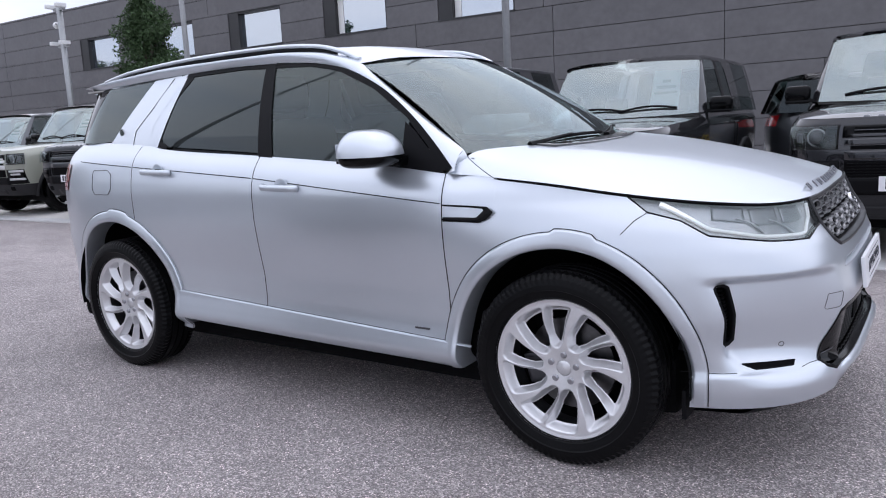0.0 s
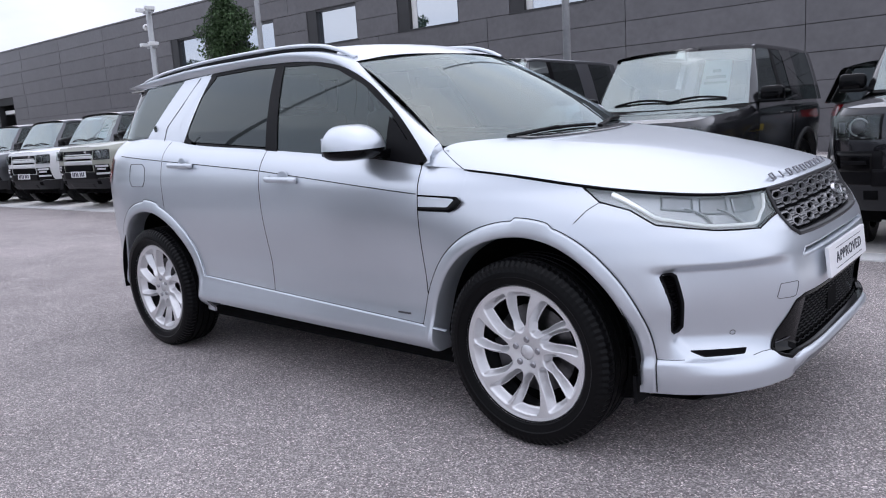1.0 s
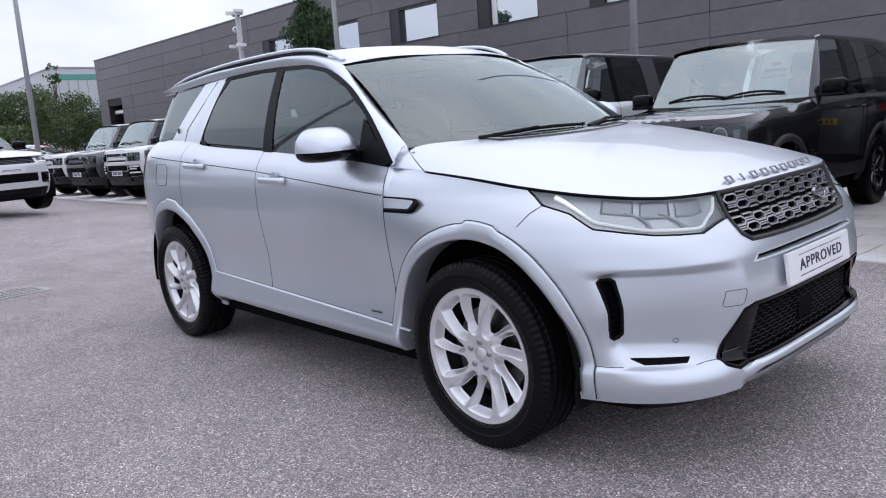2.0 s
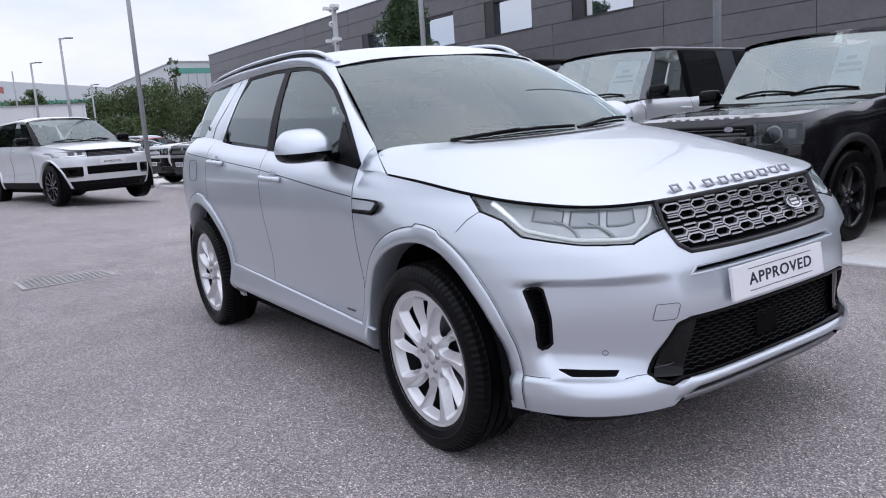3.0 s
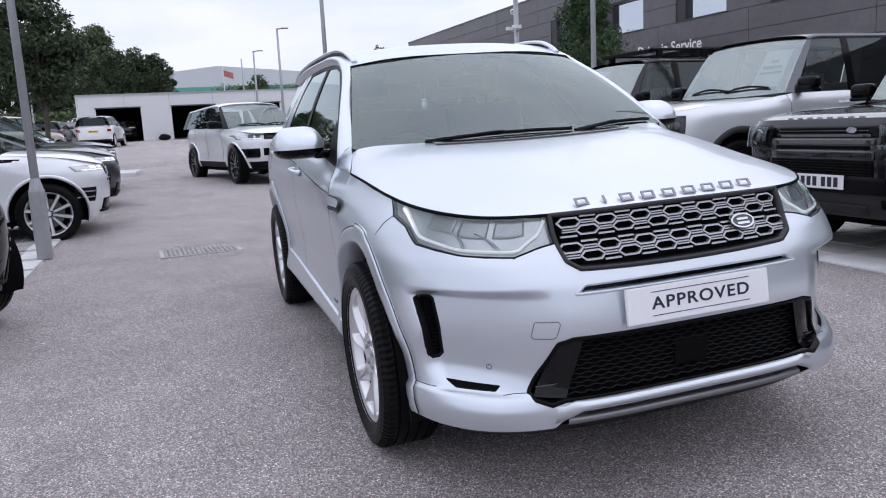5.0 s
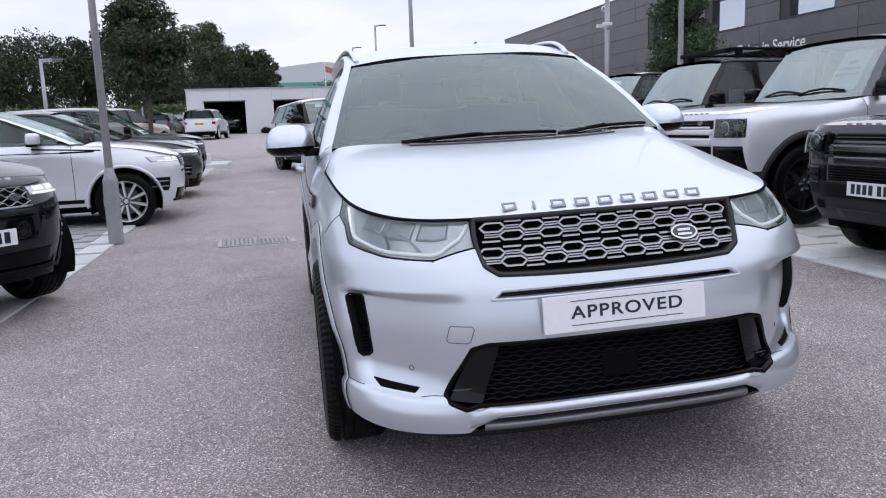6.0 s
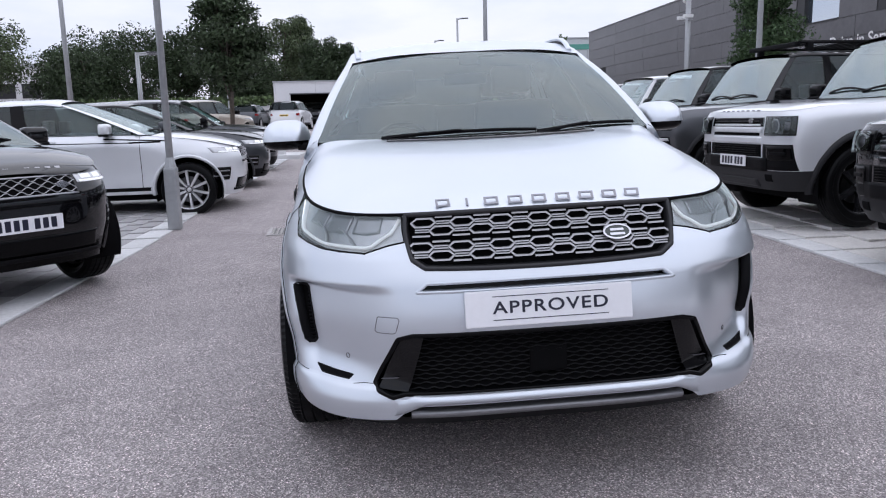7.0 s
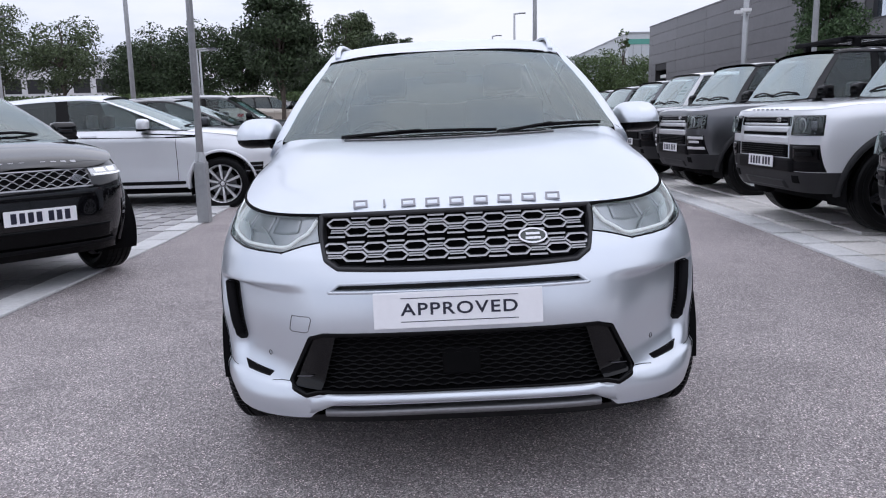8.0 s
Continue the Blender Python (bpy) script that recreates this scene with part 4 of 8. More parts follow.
def nose_pt(y, z, off):
    p = body.at(0, body.phi_y(abs(y), z), z, off)
    return (p[0], math.copysign(p[1], y) if y else 0.0, p[2])


def ring_bm(bm, outer, inner, off, deep):
    """A flat ring between two outlines on the nose, with depth."""
    n = len(outer)
    a = [bm.verts.new(nose_pt(*p, off)) for p in outer]
    b = [bm.verts.new(nose_pt(*p, off)) for p in inner]
    c = [bm.verts.new(nose_pt(*p, off - deep)) for p in outer]
    d = [bm.verts.new(nose_pt(*p, off - deep)) for p in inner]
    for i in range(n):
        j = (i + 1) % n
        for u, v in ((a, b), (c, a), (b, d)):
            bm.faces.new((u[i], u[j], v[j], v[i]))


def hexagon(cy, cz, w, h, k=0.55):
    return [(cy - w, cz), (cy - w * k, cz + h), (cy + w * k, cz + h), (cy + w, cz), (cy + w * k, cz - h), (cy - w * k, cz - h)]


pitch = 0.129
def cell_bar(y0, y1, z, half, name):
    m = (y0 + y1) / 2
    bm = bmesh.new()
    ring_bm(bm, [(y0, z + half), (y1, z + half), (y1, z - half), (y0, z - half)], [(m - 0.001, z + 0.0003), (m + 0.001, z + 0.0003), (m + 0.001, z - 0.0003), (m - 0.001, z - 0.0003)], -0.005, 0.010)
    part(name, bm, GRILLE_SILVER, car)


for zc in (0.9115, 0.8365):
    for row in (0, 1):
        z = zc + (0.0125 if row == 0 else -0.0125)
        for i in range(-4, 5):
            y = (i + (0.5 if row else 0.0)) * pitch
            if inside(grille_poly_y, np.array(abs(y) + 0.008), np.array(z - 0.004)):
                bm = bmesh.new()
                ring_bm(bm, hexagon(y, z, 0.0435, 0.0155, 0.60), hexagon(y, z, 0.0365, 0.0105, 0.60), -0.004, 0.012)
                part("grille_cell", bm, GRILLE_SILVER, car)
            if inside(grille_poly_y, np.array(abs(y + pitch / 2) - 0.01), np.array(z - 0.004)):
                for dz in (-0.0035, 0.0035):
                    cell_bar(y + 0.042, y + pitch - 0.042, z + dz, 0.0018, "grille_link")
            yd, zd = y + pitch / 2, z + (0.0165 if row == 0 else -0.0165)
            if inside(grille_poly_y, np.array(abs(yd) + 0.01), np.array(zd)):
                cell_bar(yd - 0.028, yd + 0.028, zd, 0.0026, "grille_dash")
oval = [(0.243 + 0.046 * math.cos(a), 0.866 + 0.0235 * math.sin(a)) for a in np.linspace(0, 2 * math.pi, 33)[:-1]]
ovin = [(0.243 + 0.040 * math.cos(a), 0.866 + 0.0185 * math.sin(a)) for a in np.linspace(0, 2 * math.pi, 33)[:-1]]
bm = bmesh.new()
ring_bm(bm, oval, ovin, 0.010, 0.012)
part("badge_rim", bm, CHROME, car)
bm = bmesh.new()
bm.faces.new([bm.verts.new(nose_pt(*p, 0.008)) for p in ovin])
part("badge_plate", bm, BADGE, car, "dark oval badge")
for zz, hw in ((0.8715, 0.022), (0.8585, 0.024)):
    bm = bmesh.new()
    ring_bm(bm, [(0.243 - hw, zz + 0.0035), (0.243 + hw, zz + 0.0035), (0.243 + hw, zz - 0.0035), (0.243 - hw, zz - 0.0035)], [(0.242, zz + 0.0005), (0.244, zz + 0.0005), (0.244, zz - 0.0005), (0.242, zz - 0.0005)], 0.0105, 0.003)
    part("badge_bar", bm, CHROME, car)

# nine raised chips along the bonnet's front edge, plain open frames
CHIP = mat("chip_grey", (0.27, 0.27, 0.29), 0.3, 0.8, vary=0.1)
for i in range(9):
    y = -0.303 + i * 0.0775
    w = 0.007 if i == 1 else 0.046
    bm = bmesh.new()
    if i == 1:
        box_bm(-0.0025, 0.0025, -w / 2, w / 2, -0.0145, 0.0145, bm=bm)
    else:
        for z0, z1 in ((0.0095, 0.0145), (-0.0145, -0.0095)):
            box_bm(-0.0025, 0.0025, -w / 2, w / 2, z0, z1, bm=bm)
        for y0 in (-w / 2, w / 2 - 0.007):
            box_bm(-0.0025, 0.0025, y0, y0 + 0.007, -0.0095, 0.0095, bm=bm)
    bm.transform(Matrix.Translation((2.118 - 0.035 * (y / 0.45) ** 2, y, 0.981)) @ Matrix.Rotation(-y * 0.25, 4, "Z") @ Matrix.Rotation(radians(-42), 4, "Y"))
    part("raised_letter", bm, CHIP, car)

for sgn in (-1, 1):
    rim_strip(body, "slot_edge", [(0.0, 0.742), FY(0.375, 0.742), FY(0.408, 0.716), (0.0, 0.712)], SILVER, car, sgn, 0.010, 0.002, 0.035, closed=False)
    rim_strip(body, "intake_edge", [(0.0, 0.578), FY(0.43, 0.582), FY(0.475, 0.570), FY(0.556, 0.414), FY(0.545, 0.392), FY(0.50, 0.374), FY(0.46, 0.386), (0.0, 0.384)], BLACK_GLOSS, car, sgn, 0.014, 0.002, 0.045, closed=False)
    rim_strip(body, "headlamp_frame", lamp_poly, BLACK_GLOSS, car, sgn, 0.007, 0.001, 0.006)
    rim_strip(body, "fog_edge", fog_poly, BLACK_TRIM, car, sgn, 0.012, 0.001, 0.03, n=140)
    rim_strip(body, "slit_edge", slit_poly, BLACK_TRIM, car, sgn, 0.006, 0.001, 0.03, n=80)
    yy = np.linspace(0.71, 0.85, 10)
    Q = np.array([[body.at(0, body.phi_y(y, z), z, -0.03) for z in np.linspace(0.48, 0.73, 8)] for y in yy]) * np.array([1, sgn, 1])
    sheet("fog_backing", Q, DARK, car)
    # flat patch on the closed skin, painted dark like the shade in a slit
    patch(body, "slit_shade", [FY(0.750, 0.430), FY(0.627, 0.426)], [FY(0.734, 0.413), FY(0.641, 0.413)], DARK, car, sgn, 0.0008, 20, 4)
    for z in np.arange(0.510, 0.70, 0.0135):
        p = body.at(0, body.phi_y(0.772, z), z, -0.024)
        part("fog_rib", box_bm(p[0] - 0.012, p[0] + 0.004, sgn * p[1] - 0.018, sgn * p[1] + 0.018, z - 0.003, z + 0.003), BLACK_TRIM, car)
    # gloss cheek and bright corner of the lower intake
    patch(body, "intake_cheek", [FY(0.395, 0.576), FY(0.475, 0.569)], [FY(0.455, 0.392), FY(0.548, 0.400)], INTAKE_GLOSS, car, sgn, -0.010, 12, 8)
    patch(body, "intake_corner", [FY(0.475, 0.440), FY(0.535, 0.430)], [FY(0.487, 0.433), FY(0.537, 0.427)], GUNMETAL, car, sgn, -0.004, 10, 3)
    # headlamp: housing, light guides, reflector boxes, lens
    patch(body, "headlamp_housing", lamp_top, lamp_low, LAMP_HOUSING, car, sgn, -0.020, 60, 12)
    A, Bq = along(lamp_top, 60), along(lamp_low, 60)
    guide = []
    for t in np.linspace(0.12, 0.985, 46):
        i = t * 59
        a = A[int(i)] * (1 - i % 1) + A[min(59, int(i) + 1)] * (i % 1)
        b = Bq[int(i)] * (1 - i % 1) + Bq[min(59, int(i) + 1)] * (i % 1)
        v = np.interp(t, (0.12, 0.20, 0.34, 0.55, 0.87, 0.955, 0.985), (0.35, 0.66, 0.80, 0.87, 0.87, 0.60, 0.15))
        guide.append(a * (1 - v) + b * v)
    g = np.array(guide)
    part("light_guide", tube_bm(body.at(np.zeros(46, int), g[:, 0], g[:, 1], -0.010) * np.array([1, sgn, 1]), [0.011 - 0.005 * min(1.0, i / 14) for i in range(46)], 8, flat=1.0), DRL, car, "white daytime light guide", smooth=True)
    for t0 in (0.56, 0.74):
        hook = []
        for t, v in ((t0 - 0.09, 0.42), (t0 - 0.03, 0.50), (t0 + 0.02, 0.66), (t0 + 0.04, 0.84)):
            i = t * 59
            hook.append(A[int(i)] * (1 - v) + Bq[int(i)] * v)
        g = round_line(hook, 12)
        part("light_guide_hook", tube_bm(body.at(np.zeros(12, int), g[:, 0], g[:, 1], -0.011) * np.array([1, sgn, 1]), [0.002 + 0.0035 * i / 11 for i in range(12)], 8), LAMP_RING, car, smooth=True)
    for i0, i1, v0, v1 in ((20, 31, 0.10, 0.52), (32, 43, 0.10, 0.56), (44, 54, 0.10, 0.54)):
        patch(body, "lamp_module", [A[i] * (1 - v0) + Bq[i] * v0 for i in range(i0, i1)], [A[i] * (1 - v1) + Bq[i] * v1 for i in range(i0, i1)], LAMP_DEEP, car, sgn, -0.015, 12, 6, thick=0.003)
    patch(body, "headlamp_lens", lamp_top, lamp_low, LENS, car, sgn, 0.0, 60, 14, "clear headlamp lens")
    # tow cover and parking sensor
    tc = along([(0.532, 0.641), (0.473, 0.641), (0.466, 0.634), (0.479, 0.593), (0.487, 0.588), (0.538, 0.588), (0.544, 0.595), (0.535, 0.635), (0.532, 0.641)], 40)
    if sgn < 0:
        part("tow_cover_line", tube_bm([nose_pt(-y, z, 0.0004) for y, z in tc], 0.0013, 5), GUNMETAL, car)
    ring = [nose_pt(sgn * (0.640 + 0.006 * math.cos(a)), 0.482 + 0.008 * math.sin(a), 0.0008) for a in np.linspace(0, 2 * math.pi, 20)]
    part("parking_sensor", tube_bm(ring, 0.0014, 5), GUNMETAL, car)
# mesh of the lower intake
for r in range(13):
    z = 0.396 + r * 0.0148
    ymax = np.interp(z, (0.39, 0.57), (0.47, 0.40))
    pts = [nose_pt(y, z + 0.0028 * math.sin(y * 130 + (r % 2) * math.pi), -0.030) for y in np.linspace(-ymax, ymax, 110)]
    part("intake_mesh_bar", tube_bm(pts, 0.0024, 4), MESH_BLACK, car)
part("radar_panel", box_bm(2.222, 2.232, -0.06, 0.06, 0.43, 0.52, 0.004), DARK, car)

rise = lambda a: float(smooth01(0.50, 0.39, a))
# chin: silver blade with a dark grey skid under it
def chin_sheet(name, ys, prof, material, label=""):
    Q = []
    for y in ys:
        a = abs(y)
        Q.append([(nose_pt(y, z, 0)[0] + dx * (rise(a) if dx > 0 else 1), nose_pt(y, z, 0)[1], z) for dx, z in prof(a)])
    return sheet(name, np.array(Q), material, car, label, centre=(0, 0, 0.5))

ys = np.linspace(-0.50, 0.50, 90)
chin_sheet("bumper_blade", ys, lambda a: [(-0.03 + 0.026 * float(smooth01(0.43, 0.465, a)), 0.388 - 0.006 * rise(a) - 0.018 * float(smooth01(0.43, 0.465, a))), (0.006, 0.383 - 0.014 * float(smooth01(0.43, 0.465, a))), (0.016, 0.372 - 0.004 * float(smooth01(0.43, 0.465, a))), (0.018, 0.362 - 0.02 * (1 - rise(a))), (0.010, 0.352 - 0.038 * (1 - rise(a))), (-0.04, 0.346 - 0.038 * (1 - rise(a)))], SILVER)
ys = np.linspace(-0.445, 0.445, 40)
# near-black sheet that paints the shade between blade and skid
chin_sheet("skid_recess", np.linspace(-0.48, 0.48, 40), lambda a: [(-0.005, 0.350), (-0.065, 0.343), (-0.07, 0.312), (-0.07, 0.28)], DARK)
chin_sheet("skid_plate", ys, lambda a: [(-0.065, 0.325), (-0.030, 0.322), (-0.016, 0.316), (-0.014, 0.304), (-0.022, 0.294), (-0.065, 0.288)], mat("skid_grey", (0.24, 0.24, 0.25), 0.35, 0.7, vary=0.1))
chin_sheet("chin_underside", np.linspace(-0.72, 0.72, 40), lambda a: [(-0.02, 0.30), (-0.10, 0.24), (-0.3, 0.22)], BLACK_TRIM)

# the plate with its one word
plate = new("showroom_plate")
plate.parent = car
plate.matrix_basis = Matrix.Translation((2.290, -0.005, 0.6615)) @ Matrix.Rotation(radians(-6), 4, "Y")
part("plate_board", box_bm(-0.014, 0.0, -0.26, 0.26, -0.0565, 0.0565, 0.004), PLATE_WHITE, plate, "white showroom plate")

def word(name, text, size, stretch_x, material, parent, m, label="", spacing=1.0):
    cu = bpy.data.curves.new(name, "FONT")
    cu.body, cu.size, cu.align_x, cu.align_y, cu.extrude, cu.offset = text, size, "CENTER", "CENTER", 0.0006, size * 0.014
    cu.space_character = spacing
    tmp = bpy.data.objects.new(name, cu)
    me = bpy.data.meshes.new_from_object(tmp)
    bpy.data.objects.remove(tmp)
    me.transform(m @ Matrix.Diagonal((stretch_x, 1, 1, 1)))
    me.name = name
    finish(me, material, False)
    ob = new(name, me)
    ob.parent = parent
    if label:
        ob["label"] = label
    return ob

FACE = Matrix(((0, 0, 1, 0), (1, 0, 0, 0), (0, 1, 0, 0), (0, 0, 0, 1)))
word("plate_word", "APPROVED", 0.054, 1.22, PLATE_INK, plate, Matrix.Translation((0.001, 0.005, 0.001)) @ FACE, spacing=1.14)
for z in (-0.036, 0.038):
    part("plate_line", box_bm(0.0, 0.0012, -0.175, 0.185, z - 0.0011, z + 0.0011), PLATE_INK, plate)

# inside: floor, dashboard, wheel, seats
part("cabin_floor", box_bm(-2.0, 1.0, -0.70, 0.70, 0.42, 0.50, 0.02), DASH, car)
part("dashboard", box_bm(0.62, 1.05, -0.72, 0.72, 0.80, 1.085, 0.06, segs=3), DASH, car)
part("dashboard_hood", box_bm(0.60, 0.80, -0.55, -0.20, 1.05, 1.115, 0.03), DASH, car)
for sgn in (-1, 1):
    part("door_lining", box_bm(-1.1, 0.9, sgn * 0.74 - 0.03, sgn * 0.74 + 0.03, 0.55, 1.10, 0.03), DASH, car)
ring = [(0.40 + 0.04 * math.sin(a), -0.37 + 0.185 * math.cos(a), 1.05 + 0.18 * math.sin(a)) for a in np.linspace(0, 2 * math.pi, 33)]
part("steering_wheel", tube_bm(ring, 0.016, 8), BLACK_TRIM, car, smooth=True)
part("steering_boss", box_bm(0.40, 0.62, -0.43, -0.31, 0.98, 1.08, 0.03), DASH, car)
def seat(x, y, w):
    s = new("seat")
    s.parent = car
    s.matrix_basis = Matrix.Translation((x, y, 0.5))
    part("seat_cushion", box_bm(-0.26, 0.28, -w, w, 0.10, 0.32, 0.06, segs=3), SEAT, s, smooth=True)
    bm = box_bm(-0.07, 0.07, -w, w, 0.0, 0.62, 0.06, segs=3)
    bm.transform(Matrix.Translation((-0.22, 0, 0.24)) @ Matrix.Rotation(radians(-14), 4, "Y"))
    part("seat_back", bm, SEAT, s, smooth=True)
    for yy in ((0,) if w < 0.4 else (-0.42, 0.42)):
        bm = box_bm(-0.05, 0.05, -0.125 + yy, 0.125 + yy, 0.0, 0.17, 0.04, segs=3)
        bm.transform(Matrix.Translation((-0.385, 0, 0.90)) @ Matrix.Rotation(radians(-10), 4, "Y"))
        part("headrest", bm, SEAT, s, smooth=True)
seat(-0.05, -0.37, 0.25)
seat(-0.05, 0.37, 0.25)
seat(-0.95, 0.0, 0.62)
part("headlining", box_bm(-2.0, 0.25, -0.56, 0.56, 1.590, 1.600, 0.0), mat("headlining_cloth", (0.45, 0.44, 0.42), 0.9, vary=0.1), car)
# ---------------------------------------------------------------- other parked cars
def nose_patch(bd, name, y0, y1, z0, z1, off, material, parent, thick=0.0, n=14, label=""):
    Y, Z = np.meshgrid(np.linspace(y0, y1, n), np.linspace(z0, z1, 6), indexing="ij")
    Q = bd.at(np.zeros(Y.shape, int), bd.phi_y(np.minimum(np.abs(Y), bd.wf(Z) * 0.9995), Z), Z, off)
    Q[..., 1] = np.copysign(Q[..., 1], Y)
    return sheet(name, Q, material, parent, label, thick=thick, smooth=True)


def plate_bars(parent, x, y, z, yellow=False, tilt=0.0):
    """A number plate whose characters are plain bars."""
    pl = new("number_plate")
    pl.parent = parent
    pl.matrix_basis = Matrix.Translation((x, y, z)) @ Matrix.Rotation(tilt, 4, "Y")
    part("plate_board", box_bm(-0.010, 0.0, -0.26, 0.26, -0.056, 0.056, 0.003), PLATE_YELLOW if yellow else PLATE_WHITE, pl)
    yy = -0.215
    for i in range(7):
        part("plate_bar", box_bm(0.0, 0.0012, yy, yy + 0.040, -0.038, 0.038), PLATE_INK, pl)
        yy += 0.060 if i != 3 else 0.085
    return pl


def parked_suv(name, m, S, paint_body, paint_roof, label, rim_mat=ALLOY, near=True, paper=False, rack=False, plate=True, insert=None, group="", cladding=None):
    """A parked off-roader or estate of the shape S, nose along +x."""
    c = thing(name, m, label, "car", group)
    clad = cladding or S.get("clad_mat") or BLACK_TRIM
    bd = S["body"]
    fx, rx, R = S["fx"], S["rx"], S["tyre"]
    arches = [(fx, R, S["arch"]), (rx, R, S["arch"])]
    g_y, drp = S["gy"], S["drip"]
    res = 1.0 if near else 0.5
    N = lambda k: max(6, int(k * res))
    top = lambda k, v: bd.z_top(k, v)
    zc = S["clad"]
    nose = bd.corner(N(90))
    for sgn in (-1, 1):
        panel(bd, "front_bumper", np.zeros(len(nose), int), nose, S["z0"], zc, 10, clad, c, sgn, arches=arches[:1], thick=0)
        panel(bd, "front_wing", np.r_[np.zeros(len(nose), int), 1], np.r_[nose, S["door"][0] + 0.004], zc, top, N(40), paint_body, c, sgn, arches=arches[:1], thick=0)
        for nm, x0, x1 in (("front_door", S["door"][0], S["door"][1] + 0.004), ("rear_door", S["door"][1], S["door"][2] + 0.004)):
            panel(bd, nm, np.ones(N(44), int), np.linspace(x0, x1, N(44)), zc, top, N(36), paint_body, c, sgn, arches=arches, thick=0)
        tail = bd.corner(N(50), 2)[::-1]
        panel(bd, "rear_quarter", np.r_[np.ones(N(20), int), np.full(len(tail), 2)], np.r_[np.linspace(S["door"][2], bd.tx, N(20)), tail], zc, top, N(36), paint_body, c, sgn, arches=arches[1:], thick=0)
        xs = np.linspace(bd.nx, bd.tx, N(60))
        panel(bd, "lower_side", np.r_[np.ones(len(xs), int), np.full(len(tail), 2)], np.r_[xs, tail], S["z0"] + 0.06, zc, 8, clad, c, sgn, arches=arches, thick=0)
        for cx, cz, r in arches:
            A = np.radians(np.linspace(-8, 188, 48))
            rows = []
            for rr, dy in ((r - 0.005, -0.12), (r - 0.005, 0.012), (r + 0.02, 0.026), (r + S["trim"], 0.012), (r + S["trim"] + 0.004, -0.02)):
                x, z = cx + rr * np.cos(A), cz + rr * np.sin(A)
                kk = np.where(x > bd.nx, 0, np.where(x < bd.tx, 2, 1))
                zz = np.clip(z, S["z0"], 3)
                vv = np.where(kk == 0, np.arccos(np.clip((x - bd.nx) / bd.F(zz), 0, 1) ** (bd.pf / 2)), np.where(kk == 2, np.arccos(np.clip((bd.tx - x) / bd.B(zz), 0, 1) ** (bd.pr / 2)), x))
                rows.append(np.stack([x, sgn * (bd.at(kk, vv, zz)[..., 1] + dy), z], -1))
            sheet("wheel_arch_trim", np.stack(rows, 1), S.get("trim_mat") or paint_body, c)
            A = np.radians(np.linspace(-20, 200, 24))
            sheet("wheel_arch_liner", np.stack([np.stack([cx + (r + 0.005) * np.cos(A), np.full(24, sgn * yy), cz + (r + 0.005) * np.sin(A)], -1) for yy in (S["half"] - 0.06, S["half"] - 0.4)] + [np.stack([cx + 0.02 * np.cos(A), np.full(24, sgn * (S["half"] - 0.4)), cz + 0.02 * np.sin(A)], -1)], 1), DARK, c, out=(0, sgn, -1))
            wheel_parts(c, cx, sgn * (S["half"] - 0.16), R - 0.003, sgn, R, 0.25, S["rim"], rim_mat, S.get("spokes", 5), S.get("spoke_style", "five"), turn=17 * cx, detail=False, nut=near)
    part("underbody", box_bm(rx - 0.4, fx + 0.4, -S["half"] + 0.2, S["half"] - 0.2, 0.24, 0.7, 0.05), DARK, c)
    # bonnet
    cx0, x1, e_top = S["cowl"], bd.nx + float(bd.F(bd.ref)), S["bonnet"]
    nu, nv = N(50), 33
    U = 1 - (1 - np.linspace(0, 1, nu)) ** 2
    P = np.zeros((nu, nv, 3))
    for j, e in enumerate(np.sin(np.linspace(-1, 1, nv) * math.pi / 2)):
        x = cx0 - 0.10 * e * e + (x1 - 0.003 - cx0 + 0.10 * e * e) * U
        t = np.clip((x - bd.nx) / (x1 - bd.nx), 0, 1)
        yb = S["bonnet_w"] * (1 - t ** bd.pf) ** (1 / bd.pf)
        P[:, j] = np.stack([x, e * yb, bd.top(x) + e_top(x) * (1 - abs(e) ** S.get("bonnet_p", 3.0))], -1)
    sheet("bonnet", P, paint_body, c)
    # cabin
    wb, wt = S["ws"]           # windscreen foot and head at the edge: x, half width, z
    nw = N(24)
    W = np.zeros((nw, 8, 3))
    for i, w in enumerate(np.linspace(-1, 1, nw)):
        b = np.array([wb[0] + S["bow"] * (1 - w * w), wb[1] * w, wb[2] - 0.02 * (1 - w * w)])
        t = np.array([wt[0] + S["bow"] * 0.5 * (1 - w * w), wt[1] * w, wt[2] + 0.03 * (1 - w * w)])
        for j, v in enumerate(np.linspace(0, 1, 8)):
            W[i, j] = b * (1 - v) + t * v + np.array([0.01, 0, 0.015]) * 4 * v * (1 - v)
    sheet("windscreen", W, GLASS_UPRIGHT if S["bow"] < 0.12 else GLASS_CLEAR, c, centre=(-0.5, 0, 0.6))
    for e, f in ((0, 1), (-1, -2)):
        sheet("windscreen_edge", np.stack([W[e] - np.array([0.004, 0, 0.003]), (W[e] * 0.6 + W[f] * 0.4) - np.array([0.004, 0, 0.003])], 1), BLACK_TRIM, c)
    sheet("windscreen_foot", np.stack([W[:, 0] + np.array([0.05, 0, -0.025]), W[:, 0] - np.array([0.002, 0, 0.002]), W[:, 0] * 0.55 + W[:, 1] * 0.45 - np.array([0.003, 0, 0.003])], 1), BLACK_TRIM, c)
    xr = S["tail"]
    rz = S["roof"]
    NRX = N(40)
    P = np.zeros((NRX, 25, 3))
